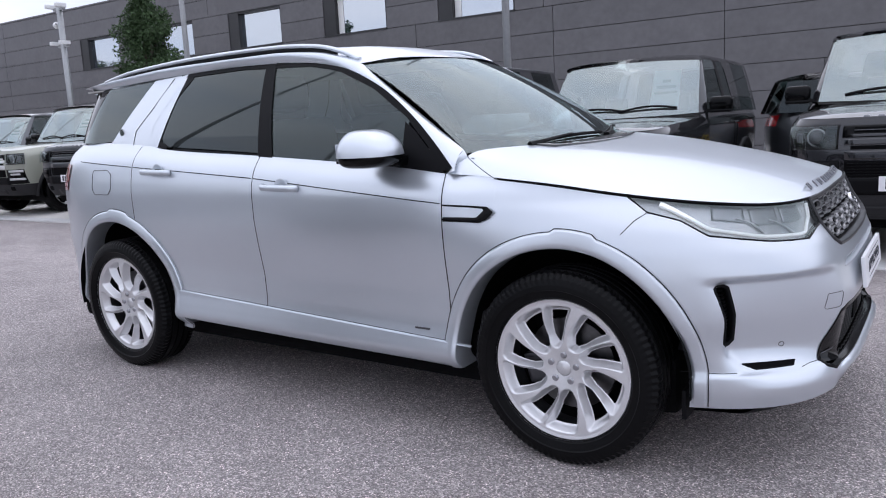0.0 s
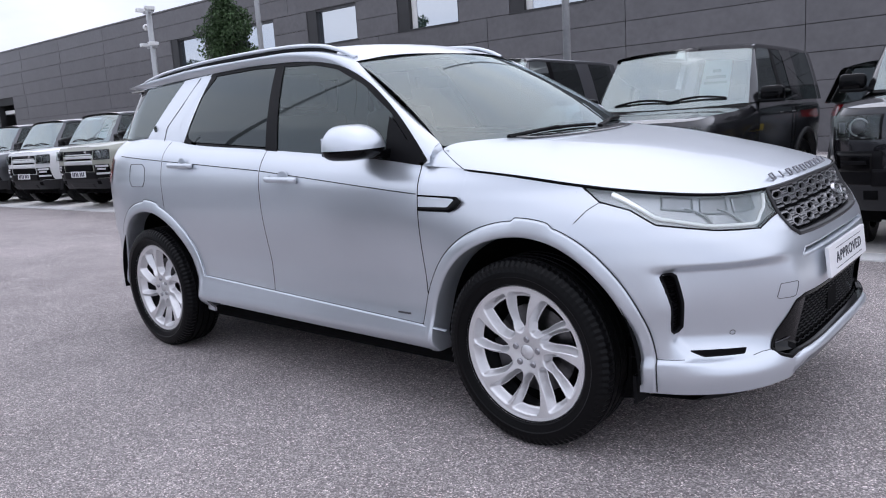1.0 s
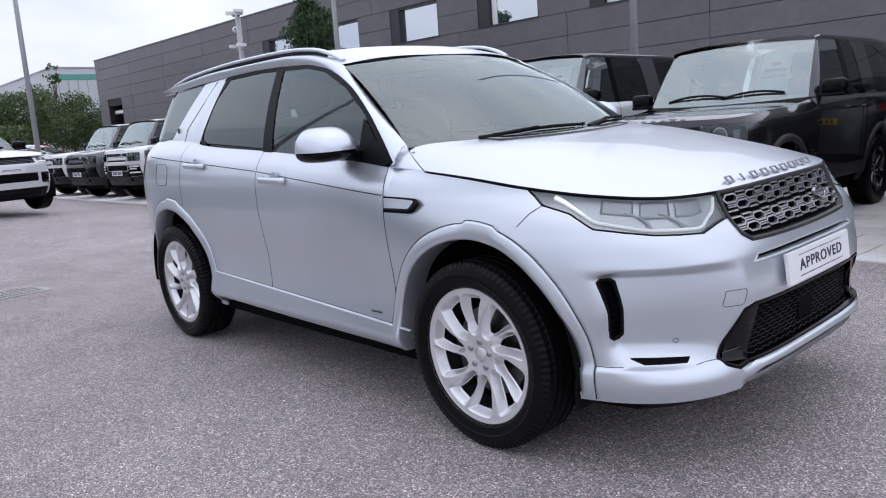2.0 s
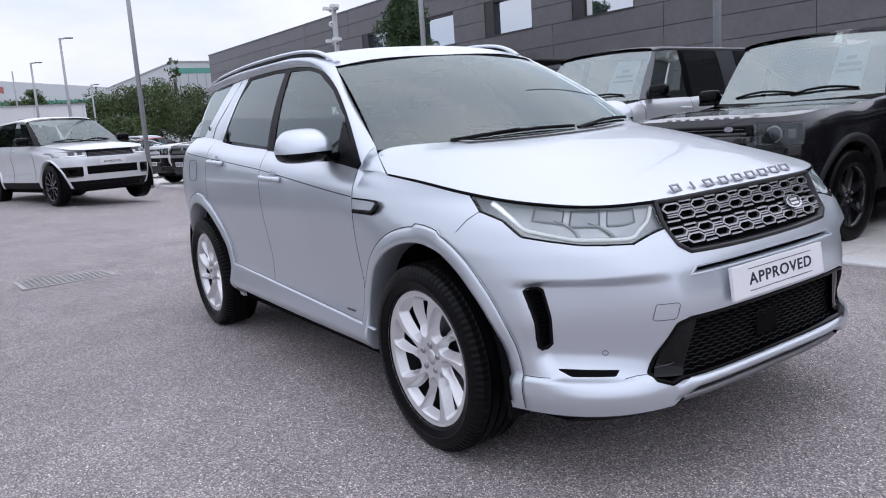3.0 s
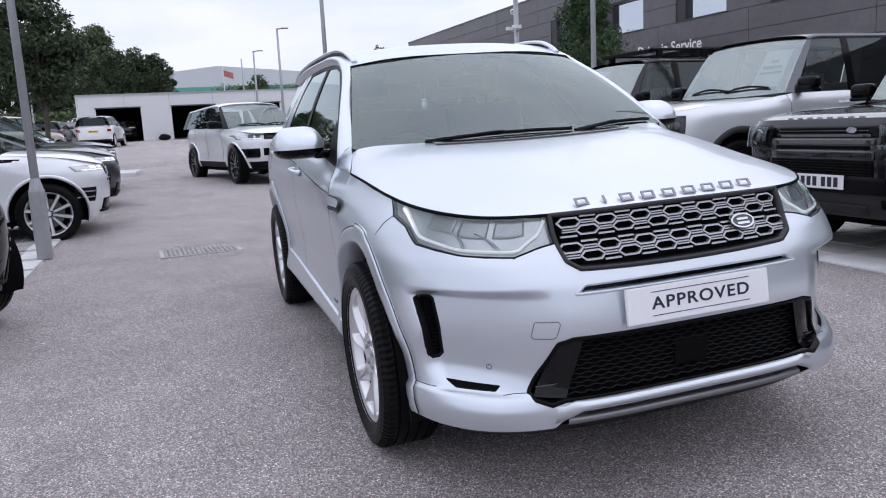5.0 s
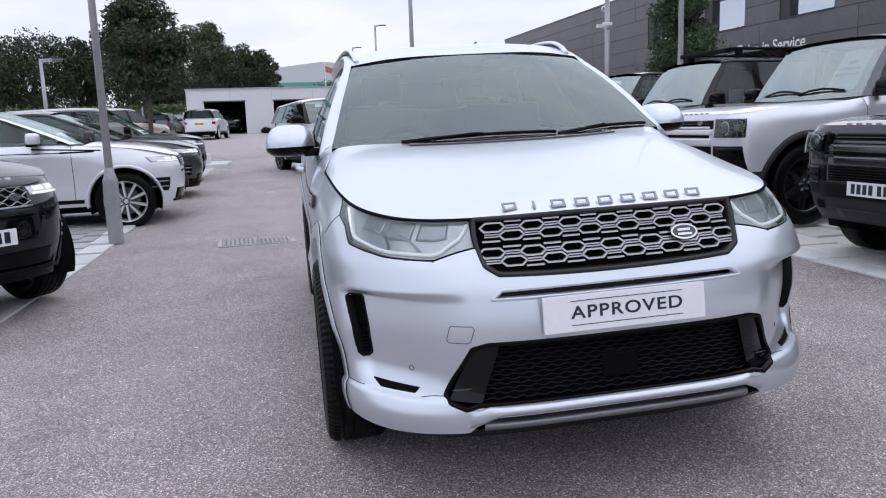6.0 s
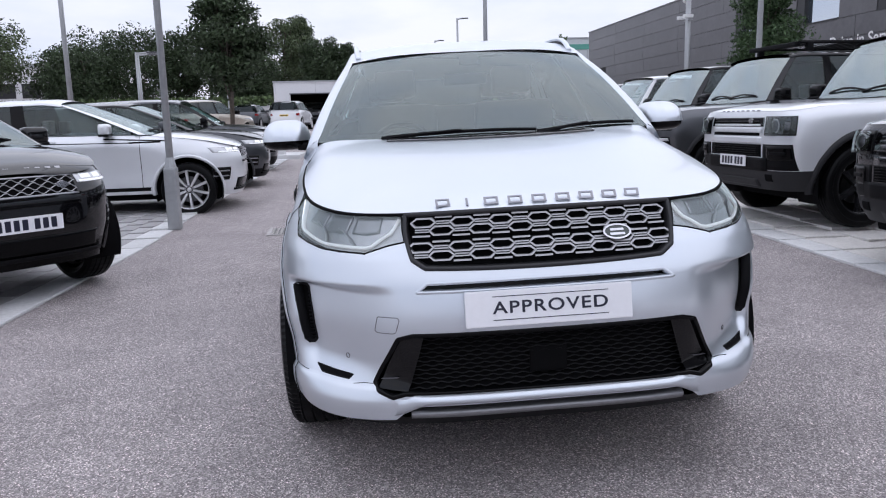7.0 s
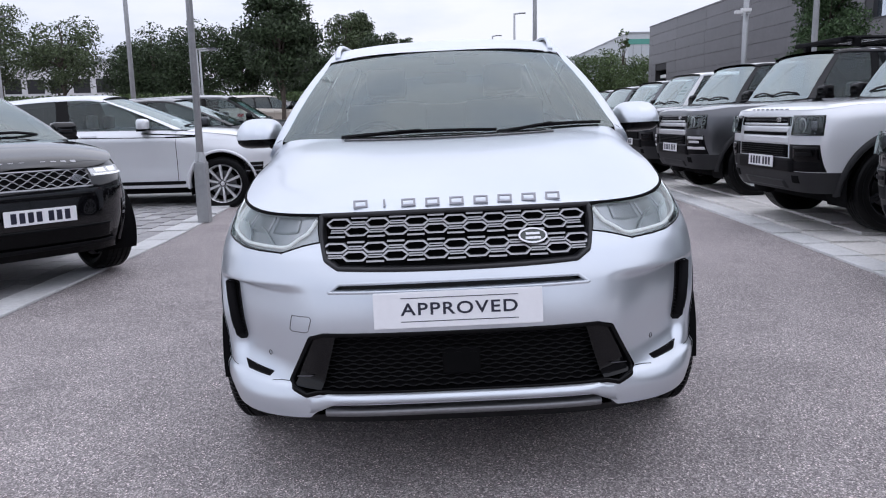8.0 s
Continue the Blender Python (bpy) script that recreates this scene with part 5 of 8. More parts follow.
    for j, w in enumerate(np.linspace(-1, 1, 25)):
        x = np.linspace(wt[0] + S["bow"] * 0.5 * (1 - w * w), xr, NRX)
        ze = drp(x) + S["cant"]
        P[:, j] = np.stack([x, w * np.interp(x, (xr, xr + 0.5), (S["roof_w"] * 0.94, S["roof_w"])), ze + (rz(x) - ze) * (1 - abs(w) ** 3)], -1)
    sheet("roof", P, paint_roof, c)
    B = bd.top
    for sgn in (-1, 1):
        def side(nm, xs_top, xs_bot, material, off, n=10):
            A = [(x, float(drp(x))) for x in np.linspace(xs_top[0], xs_top[1], 8)]
            Bq = [(x, float(B(x)) - 0.004) for x in np.linspace(xs_bot[0], xs_bot[1], 8)]
            a, b = along(A, 12), along(Bq, 12)
            v = np.linspace(0, 1, n)
            Q = a[:, None] * (1 - v[None, :, None]) + b[:, None] * v[None, :, None]
            sheet(nm, np.stack([Q[..., 0], sgn * (g_y(Q[..., 1]) + off), Q[..., 1]], -1), material, c)
        x = np.linspace(wt[0] + 0.02, xr, N(50))
        lo = np.stack([x, sgn * (g_y(drp(x)) + 0.004), drp(x)], -1)
        hi = np.stack([x, sgn * np.interp(x, (xr, xr + 0.5), (S["roof_w"] * 0.94, S["roof_w"])), drp(x) + S["cant"]], -1)
        sheet("cant_rail", np.stack([lo, (lo + hi) / 2 + np.array([0, sgn * 0.012, 0.006]), hi], 1), paint_roof, c)
        for k, (nm, a0, a1, b0, b1, mt) in enumerate(S["side"]):
            side(nm, (a0, a1), (b0, b1), {"roof": paint_roof, "body": paint_body, "dark": BLACK_GLOSS, "mid": GLASS_SIDE, "tint": GLASS_DARK}[mt], 0.0 if mt in ("mid", "tint") else 0.004)
        e = 0 if sgn < 0 else -1
        ap = np.stack([W[e], W[e] * 0.5 + np.stack([np.linspace(S["side"][0][3], S["side"][0][1], 8), np.zeros(8), W[e][:, 2]], -1) * 0.5, np.stack([np.linspace(S["side"][0][3], S["side"][0][1], 8), sgn * (g_y(W[e][:, 2]) + 0.004), W[e][:, 2]], -1)], 1)
        ap[:, 1, 1] = (ap[:, 0, 1] + ap[:, 2, 1]) / 2 + sgn * 0.012
        sheet("windscreen_pillar", ap, S.get("pillar") or paint_roof, c)
        # mirror
        mx, my, mz = S["mirror"]
        mi = new("door_mirror")
        mi.parent = c
        mi.matrix_basis = Matrix.Translation((mx, sgn * my, mz))
        part("mirror_cap", box_bm(-0.06, 0.08, -0.115, 0.115, -0.075, 0.075, 0.066, segs=4), S.get("mirror_mat") or paint_body, mi, smooth=True)
        part("mirror_base", box_bm(-0.055, 0.075, -0.11, 0.11, -0.095, -0.06, 0.015), BLACK_GLOSS, mi)
        part("mirror_arm", box_bm(-0.03, 0.06, min(-sgn * 0.08, -sgn * 0.2), max(-sgn * 0.08, -sgn * 0.2), -0.09, -0.05, 0.01), BLACK_GLOSS, mi)
        for hx in S["handles"]:
            hy = float(bd.at(1, hx, S["handle_z"])[1])
            part("door_handle", tube_bm([(hx - 0.1, sgn * (hy + 0.002), S["handle_z"]), (hx - 0.085, sgn * (hy + 0.03), S["handle_z"]), (hx + 0.085, sgn * (hy + 0.03), S["handle_z"]), (hx + 0.1, sgn * (hy + 0.002), S["handle_z"])], 0.011, 6), paint_body, c)
        if S.get("coupe"):
            for nm, x0, x1, z0, z1, th in (("waist_line", 0.70, -1.40, 1.028, 1.045, 0.007), ("waist_line", 1.10, 0.30, 1.045, 1.085, 0.011), ("vent_streak", 1.02, 0.62, 1.035, 1.030, 0.013)):
                pts = []
                for x in np.linspace(x0, x1, 18):
                    z = z0 + (z1 - z0) * (x - x0) / (x1 - x0)
                    kk, vv = (1, x) if x < bd.nx else (0, float(bd.phi_x(x, z)))
                    p = bd.at(kk, vv, z)
                    pts.append((p[0], sgn * (p[1] - 0.002), p[2]))
                part(nm, tube_bm(pts, th, 6), BLACK_GLOSS, c)
            xs = np.linspace(bd.nx, bd.tx, 40)
            Q = bd.at(np.ones((40, 3), int), np.repeat(xs[:, None], 3, 1), np.repeat(np.array([[0.375, 0.40, 0.425]]), 40, 0), 0.006)
            keep = (np.hypot(xs[:-1] - fx, 0.03) > S["arch"] + 0.03) & (np.hypot(xs[:-1] - rx, 0.03) > S["arch"] + 0.03)
            sheet("sill_strip", Q * np.array([1, sgn, 1]), BLACK_GLOSS, c, keep=np.repeat(keep[:, None], 2, 1))
        for x in S["door"]:
            pts = [(x, sgn * (float(bd.at(1, x, z)[1]) + 0.0005), z) for z in np.linspace(zc, float(B(x)) - 0.01, 10)]
            part("shut_line", tube_bm(pts, 0.0035, 4), DARK, c)
    sheet("rear_window", np.array([[(xr + 0.01, y * S["roof_w"] * 0.85, float(drp(xr))), (xr - 0.05, y * S["roof_w"], float(B(xr)))] for y in np.linspace(-1, 1, 8)]), GLASS_DARK, c)
    part("cabin_floor", box_bm(xr + 0.1, wb[0] - 0.05, -S["roof_w"] * 0.9, S["roof_w"] * 0.9, 0.6, 0.7), DASH, c)
    part("dashboard", box_bm(wb[0] - 0.35, wb[0] + S["bow"] * 0.6, -wb[1] * 0.95, wb[1] * 0.95, 0.8, wb[2] - 0.06, 0.05), DASH, c)
    for y in (-0.38, 0.38):
        st = new("seat")
        st.parent = c
        st.matrix_basis = Matrix.Translation((S["seat_x"], y, wb[2] - 0.65))
        bm = box_bm(-0.07, 0.07, -0.25, 0.25, 0.0, 0.66, 0.05)
        part("seat_back", bm, SEAT, st, smooth=True)
        part("headrest", box_bm(-0.06, 0.04, -0.13, 0.13, 0.68, 0.87, 0.04), SEAT, st, smooth=True)
    part("rear_seat", box_bm(S["seat_x"] - 0.95, S["seat_x"] - 0.8, -0.6, 0.6, wb[2] - 0.65, wb[2] + 0.12, 0.05), SEAT, c)
    # wipers
    for w0, w1 in ((-0.75, 0.05), (0.0, 0.75)):
        pts = [tuple(np.array([np.interp(w, np.linspace(-1, 1, nw), W[:, 1, k]) for k in range(3)]) * np.array([1, 1, 1]) + np.array([0.03, 0, -0.035 + 0.05 * math.sin((w - w0) / (w1 - w0) * 2.8)])) for w in np.linspace(w0, w1, 8)]
        part("wiper", tube_bm(pts, 0.012, 5), BLACK_TRIM, c)
    if paper:
        v0, v1 = 0.12, 0.80
        f = lambda w, v: np.array([np.interp(w, np.linspace(-1, 1, nw), W[:, 0, k] * (1 - v) + W[:, -1, k] * v) for k in range(3)]) + np.array([0.0, 0, 0.012])
        price = new("price_sheet")
        price.parent = c
        a, b = paper
        sheet("paper", np.array([[f(w, v) for v in (v0, v1)] for w in np.linspace(a, b, 4)]), PAPER, price, "pale printed price sheet", out=(1, 0, 0.4), smooth=False)
        for z0, z1, ww in ((0.66, 0.74, 0.3), (0.50, 0.58, 0.7), (0.36, 0.42, 0.8)):
            k = (1 - ww) / 2
            sheet("print_bar", np.array([[f(w, v0 + (v1 - v0) * z) + np.array([0.004, 0, 0.002]) for z in (z0, z1)] for w in (a + (b - a) * k, b - (b - a) * k)]), PAPER_INK, price, out=(1, 0, 0.4), smooth=False)
    S["face"](c, bd, paint_body, insert, near)
    if plate:
        px, pz = S["plate"]
        plate_bars(c, float(bd.at(0, 0.0, pz)[0]) + px, 0, pz)
    if rack:
        z = float(rz(-0.6)) + 0.05
        rk = new("roof_rack")
        rk.parent = c
        for y in (-0.62, 0.62):
            part("rack_rail", tube_bm([(0.15, y, z + 0.05), (-1.9, y, z + 0.05)], 0.025, 6), BLACK_TRIM, rk)
            for x in (0.0, -0.9, -1.8):
                part("rack_foot", box_bm(x - 0.05, x + 0.05, y - 0.03, y + 0.03, z - 0.07, z + 0.05, 0.01), BLACK_TRIM, rk)
        for i in range(12):
            x = 0.12 - i * 0.18
            part("rack_slat", box_bm(x - 0.045, x + 0.045, -0.62, 0.62, z + 0.045, z + 0.065, 0.006), CHROME if i in (3, 4) else BLACK_TRIM, rk)
        part("rack_deflector", box_bm(0.13, 0.22, -0.6, 0.6, z + 0.0, z + 0.06, 0.015), BLACK_TRIM, rk)
    return c


def boxy_face(c, bd, col, insert, near):
    """Nose of the square off-roader: slim slots, square lamp boxes with a round lamp, dark bumper."""
    bar = insert or col
    nose_patch(bd, "grille_panel", -0.52, 0.52, 0.985, 1.075, 0.003, BLACK_GLOSS, c, 0.02)
    nose_patch(bd, "grille_bar", -0.46, 0.46, 0.992, 1.012, 0.010, bar, c, 0.012)
    nose_patch(bd, "grille_slot", -0.44, 0.44, 1.022, 1.062, 0.006, DARK, c, 0.006)
    nose_patch(bd, "grille_bar", -0.44, 0.44, 1.038, 1.044, 0.012, GUNMETAL, c, 0.006)
    nose_patch(bd, "nose_bar", -0.50, 0.50, 0.93, 0.975, 0.014, bar, c, 0.02)
    nose_patch(bd, "lower_slot", -0.46, 0.46, 0.895, 0.925, 0.004, DARK, c, 0.008)
    nose_patch(bd, "nose_bar", -0.50, 0.50, 0.82, 0.885, 0.012, bar, c, 0.02)
    nose_patch(bd, "intake", -0.50, 0.50, 0.69, 0.81, 0.006, DARK, c, 0.01)
    if near:
        for k in range(5):
            nose_patch(bd, "intake_bar", -0.48, 0.48, 0.70 + k * 0.022, 0.707 + k * 0.022, 0.012, BLACK_TRIM, c, 0.006)
    nose_patch(bd, "bumper_bar", -0.60, 0.60, 0.555, 0.68, 0.016, BLACK_TRIM, c, 0.02)
    nose_patch(bd, "skid_plate", -0.42, 0.42, 0.385, 0.46, 0.010, CLADDING, c, 0.02)
    oval = bmesh.new()
    x = float(bd.at(0, bd.phi_y(0.30, 1.05), 1.05)[0])
    bmesh.ops.create_cone(oval, cap_ends=True, segments=20, radius1=0.045, radius2=0.045, depth=0.01, matrix=Matrix.Translation((x + 0.022, 0.30, 1.045)) @ Matrix.Rotation(math.pi / 2, 4, "Y") @ Matrix.Diagonal((0.5, 1, 1, 1)))
    part("badge", oval, CHROME, c)
    for sgn in (-1, 1):
        nose_patch(bd, "lamp_box", sgn * 0.545, sgn * 0.885, 0.90, 1.085, 0.006, BLACK_GLOSS, c, 0.02, 16)
        nose_patch(bd, "bumper_corner", sgn * 0.535, sgn * 0.87, 0.565, 0.815, 0.006, BLACK_TRIM, c, 0.012)
        nose_patch(bd, "fog_pocket", sgn * 0.60, sgn * 0.86, 0.66, 0.80, 0.013, BLACK_GLOSS, c, 0.012)
        nose_patch(bd, "tow_pocket", sgn * 0.56, sgn * 0.66, 0.45, 0.52, 0.006, DARK, c, 0.008)
        nose_patch(bd, "fog_bar", sgn * 0.64, sgn * 0.82, 0.715, 0.745, 0.018, BLACK_TRIM if insert is PALE_SILVER else insert or BLACK_TRIM, c, 0.01)
        if insert and insert is not PALE_SILVER:
            nose_patch(bd, "fog_bezel", sgn * 0.60, sgn * 0.86, 0.765, 0.80, 0.016, insert, c, 0.012)
            nose_patch(bd, "fog_bezel", sgn * 0.60, sgn * 0.86, 0.63, 0.665, 0.016, insert, c, 0.012)
        y = sgn * 0.70
        x = float(bd.at(0, bd.phi_y(0.70, 0.99), 0.99)[0])
        ring = [(x + 0.006, y + 0.064 * math.cos(a), 0.992 + 0.064 * math.sin(a)) for a in np.linspace(0, 2 * math.pi, 25)]
        part("lamp_ring", tube_bm(ring, 0.006, 6), LAMP_RING, c, smooth=True)
        lens = lathe_bm([(0.0005, 0.03), (0.03, 0.026), (0.055, 0.012), (0.068, 0.0)], segs=20)
        lens.transform(Matrix.Translation((x - 0.006, y, 0.992)) @ Matrix.Rotation(-math.pi / 2, 4, "Z"))
        part("lamp_lens", lens, GUNMETAL, c, smooth=True)
        nose_patch(bd, "lamp_bar", sgn * 0.80, sgn * 0.845, 0.955, 1.03, 0.010, GUNMETAL, c, 0.008)
        nose_patch(bd, "lamp_cover", sgn * 0.55, sgn * 0.88, 0.905, 1.08, 0.042, LENS, c, 0.0, 16)
    for i in range(8):
        y = -0.36 + i * 0.1
        p = bd.at(0, bd.phi_y(abs(y), 1.11), 1.115)
        part("raised_letter", box_bm(p[0] - 0.03, p[0] - 0.015, y - 0.022, y + 0.022, 1.128, 1.150, 0.003), LETTER if near else GUNMETAL, c)


def sleek_face(c, bd, col, insert, near):
    """Nose of the low estate: slim lamps, a honeycomb grille, wide dark intake."""
    nose_patch(bd, "grille_backing", -0.42, 0.42, 0.80, 0.93, 0.003, DARK, c, 0.004, 24)
    fr = insert or LETTER
    nose_patch(bd, "grille_lower_frame", -0.43, 0.43, 0.790, 0.802, 0.012, fr, c, 0.014, 24)
    nose_patch(bd, "grille_upper_frame", -0.44, 0.44, 0.926, 0.936, 0.010, fr, c, 0.012, 24)
    for row in range(4 if near else 3):
        z = 0.818 + row * (0.030 if near else 0.042)
        pts = []
        for y in np.linspace(-0.42, 0.42, 97 if near else 33):
            p = bd.at(0, bd.phi_y(abs(y), z), z, 0.012)
            wave = (y / 0.105 + 0.5 * (row % 2)) % 1.0
            pts.append((p[0], math.copysign(p[1], y), z + 0.0105 * max(-1.0, min(1.0, 3.2 * (2 * abs(wave - 0.5) - 0.5)))))
        part("grille_bar", tube_bm(pts, 0.0036, 4), fr, c)
    p = bd.at(0, bd.phi_y(0.31, 0.86), 0.86, 0.02)
    oval = bmesh.new()
    bmesh.ops.create_cone(oval, cap_ends=True, segments=20, radius1=0.048, radius2=0.048, depth=0.008, matrix=Matrix.Translation((p[0], p[1], 0.862)) @ Matrix.Rotation(0.1, 4, "Z") @ Matrix.Rotation(math.pi / 2, 4, "Y") @ Matrix.Diagonal((0.5, 1, 1, 1)))
    part("badge", oval, CHROME, c)
    nose_patch(bd, "intake", -0.60, 0.60, 0.36, 0.50, 0.004, BLACK_GLOSS, c, 0.006, 24)
    nose_patch(bd, "upper_slot", -0.44, 0.44, 0.715, 0.745, 0.003, BLACK_GLOSS, c, 0.005, 24)
    nose_patch(bd, "bumper_blade", -0.62, 0.62, 0.325, 0.352, 0.018, fr if insert else BLACK_TRIM, c, 0.02, 24)
    for sgn in (-1, 1):
        nose_patch(bd, "lamp_housing", sgn * 0.45, sgn * 0.835, 0.865, 0.935, 0.004, LAMP_HOUSING, c, 0.006, 20)
        nose_patch(bd, "light_guide", sgn * 0.47, sgn * 0.80, 0.868, 0.884, 0.008, DRL, c, 0.006, 20)
        nose_patch(bd, "lamp_module", sgn * 0.50, sgn * 0.60, 0.892, 0.928, 0.008, DRL, c, 0.006, 8)
        nose_patch(bd, "lamp_module", sgn * 0.63, sgn * 0.72, 0.892, 0.928, 0.008, DRL, c, 0.006, 8)
        nose_patch(bd, "side_vent", sgn * 0.72, sgn * 0.85, 0.48, 0.66, 0.004, BLACK_GLOSS, c, 0.006, 10)
        for k in range(2):
            nose_patch(bd, "vent_blade", sgn * 0.735, sgn * 0.835, 0.53 + 0.07 * k, 0.545 + 0.07 * k, 0.012, fr, c, 0.008, 8)
    for i in range(10):
        if i == 5:
            continue
        y = -0.34 + i * 0.0755
        p = bd.at(0, bd.phi_y(abs(y), 0.95), 0.95)
        bm = box_bm(-0.003, 0.003, -0.020, 0.020, -0.012, 0.012, 0.002)
        bm.transform(Matrix.Translation((p[0] - 0.045, y, 0.986)) @ Matrix.Rotation(radians(-50), 4, "Y"))
        part("raised_letter", bm, LETTER, c)


def shape_boxy(long=True):
    d = 0.0 if long else 0.42
    b = Body(1.35, -1.5 + d, 7.0, 8.0,
             lut((0.35, 0.92), (0.50, 1.00), (0.85, 1.02), (1.05, 1.0), (1.12, 0.985), (1.2, 0.94)),
             lut((0.4, 0.82), (0.6, 0.88), (1.2, 0.86), (1.4, 0.84)),
             lut((0.35, 0.86), (0.45, 0.92), (0.60, 0.945), (0.85, 0.962), (1.1, 0.975), (1.2, 0.972), (1.35, 0.955)),
             lut((0.35, 0.84), (0.6, 0.91), (0.9, 0.945), (1.05, 0.945), (1.2, 0.93)),
             lut((-3, 1.285), (0.75, 1.27), (0.95, 1.215), (1.9, 1.175), (2.3, 1.135), (2.5, 1.13)),
             lambda x, zt: np.where(x < 0.8, 0.925, 0.885), blend=(0.9, 1.6))
    b.ref = 1.12
    t = -2.30 + d
    return dict(body=b, fx=1.511, rx=-1.511 + d, tyre=0.405, arch=0.485, trim=0.06, trim_mat=CLADDING, clad_mat=CLADDING, half=0.99, rim=0.265, z0=0.36, clad=0.56,
                door=(0.82, -0.16, -1.06 + d) if long else (0.82, -0.42, -0.55), cowl=1.02, bonnet=lut((0.8, 0.03), (1.2, 0.035), (2.2, 0.03), (2.34, 0.0)), bonnet_w=0.885, bonnet_p=6.0,
                ws=((0.80, 0.86, 1.275), (0.40, 0.775, 1.845)), bow=0.10, tail=t, roof=lut((-3, 1.955), (-0.5, 1.968), (0.3, 1.935), (0.6, 1.89)), roof_w=0.765,
                gy=lambda z: 0.925 - 0.20 * (np.asarray(z) - 1.28) - 0.10 * np.maximum(np.asarray(z) - 1.28, 0) ** 2, drip=lut((-3, 1.86), (0.2, 1.86), (0.45, 1.83)), cant=0.045,
                side=[("front_door_glass", 0.33, -0.10, 0.72, -0.10, "mid"), ("door_pillar", -0.10, -0.22, -0.10, -0.22, "dark"), ("rear_door_glass", -0.22, -0.98 + d, -0.22, -1.02 + d, "tint"), ("rear_pillar", -0.98 + d, -1.38 + d, -1.02 + d, -1.42 + d, "roof"), ("quarter_glass", -1.38 + d, t + 0.15, -1.42 + d, t + 0.12, "tint"), ("tail_pillar", t + 0.15, t, t + 0.12, t - 0.03, "roof")],
                mirror=(0.66, 1.06, 1.36), mirror_mat=BLACK_GLOSS, handles=(0.0, -0.9 + d), handle_z=1.15, seat_x=-0.15, plate=(0.035, 0.64), face=boxy_face, spokes=6, spoke_style="five")


def shape_sleek(scale=1.0, tall=0.0, long=0.0):
    """A low estate: 4.2 m long, its nose shortened to fit the camera's view; tall and long stretch it."""
    b = Body(0.95, -1.0 - long * 0.5, 3.6, 4.0,
             lut((0.25, 1.06), (0.40, 1.10), (0.60, 1.125), (0.75, 1.115), (0.86, 1.08), (0.95, 1.03), (1.05, 0.97)),
             lut((0.3, 1.05), (0.6, 1.12), (1.0, 1.08), (1.3, 1.0)),
             lut((0.28, 0.84), (0.36, 0.885), (0.48, 0.90), (0.62, 0.895), (0.8, 0.91), (0.95, 0.915), (1.05, 0.90), (1.3, 0.86)),
             lut((0.25, 0.84), (0.5, 0.885), (0.72, 0.905), (0.86, 0.895), (0.95, 0.87), (1.1, 0.84)),
             lut((-3, 1.13 + tall), (-0.5, 1.085 + tall), (0.62, 1.065 + tall), (0.85, 1.05 + tall * 0.8), (1.2, 1.025 + tall * 0.5), (1.7, 0.985 + tall * 0.3), (2.05, 0.94 + tall * 0.2), (2.3, 0.935 + tall * 0.2)),
             lambda x, zt: np.where(x < 0.7, 0.865, 0.83), blend=(0.7, 1.4))
    t = -1.95 - long * 0.8
    return dict(body=b, fx=1.341, rx=-1.341 - long * 0.25, tyre=0.372, arch=0.445, trim=0.035, trim_mat=None, half=0.952, rim=0.270, z0=0.27, clad=0.40,
                door=(0.72, -0.33, -1.14), cowl=1.06, bonnet=lut((0.7, 0.05), (1.1, 0.055), (1.6, 0.06), (1.9, 0.045), (2.05, 0.02), (2.08, 0.0)), bonnet_w=0.835,
                ws=((0.88, 0.79, 1.085 + tall), (0.12, 0.62, 1.535 + tall * 1.7)), bow=0.16, tail=t, roof=lut((-3, 1.48 + tall * 1.6), (-1.6, 1.575 + tall * 1.8), (-0.5, 1.640 + tall * 1.9), (0.1, 1.61 + tall * 1.8), (0.4, 1.55 + tall * 1.7)), roof_w=0.63,
                gy=lambda z: 0.865 - 0.40 * np.maximum(np.asarray(z) - 1.08 - tall, 0) - 0.10 * np.maximum(np.asarray(z) - 1.08 - tall, 0) ** 2, drip=lut((-3, 1.40 + tall * 1.5), (-1.6, 1.475 + tall * 1.7), (-0.5, 1.535 + tall * 1.8), (-0.1, 1.53 + tall * 1.8), (0.15, 1.50 + tall * 1.7), (0.9, 1.07 + tall)), cant=0.035,
                side=[("front_door_glass", 0.02, -0.34, 0.72, -0.30, "mid"), ("door_pillar", -0.34, -0.44, -0.30, -0.40, "dark"), ("rear_door_glass", -0.44, -1.15, -0.40, -1.20, "tint"), ("rear_pillar", -1.15, -1.24, -1.20, -1.30, "dark"), ("quarter_glass", -1.24, t + 0.25, -1.30, t + 0.12, "tint"), ("tail_pillar", t + 0.25, t, t + 0.12, t - 0.10, "body")],
                mirror=(0.56, 1.0, 1.14 + tall), handles=(-0.18, -1.0), handle_z=0.965, seat_x=-0.10, plate=(0.03, 0.60), face=sleek_face, spokes=10, spoke_style="split")


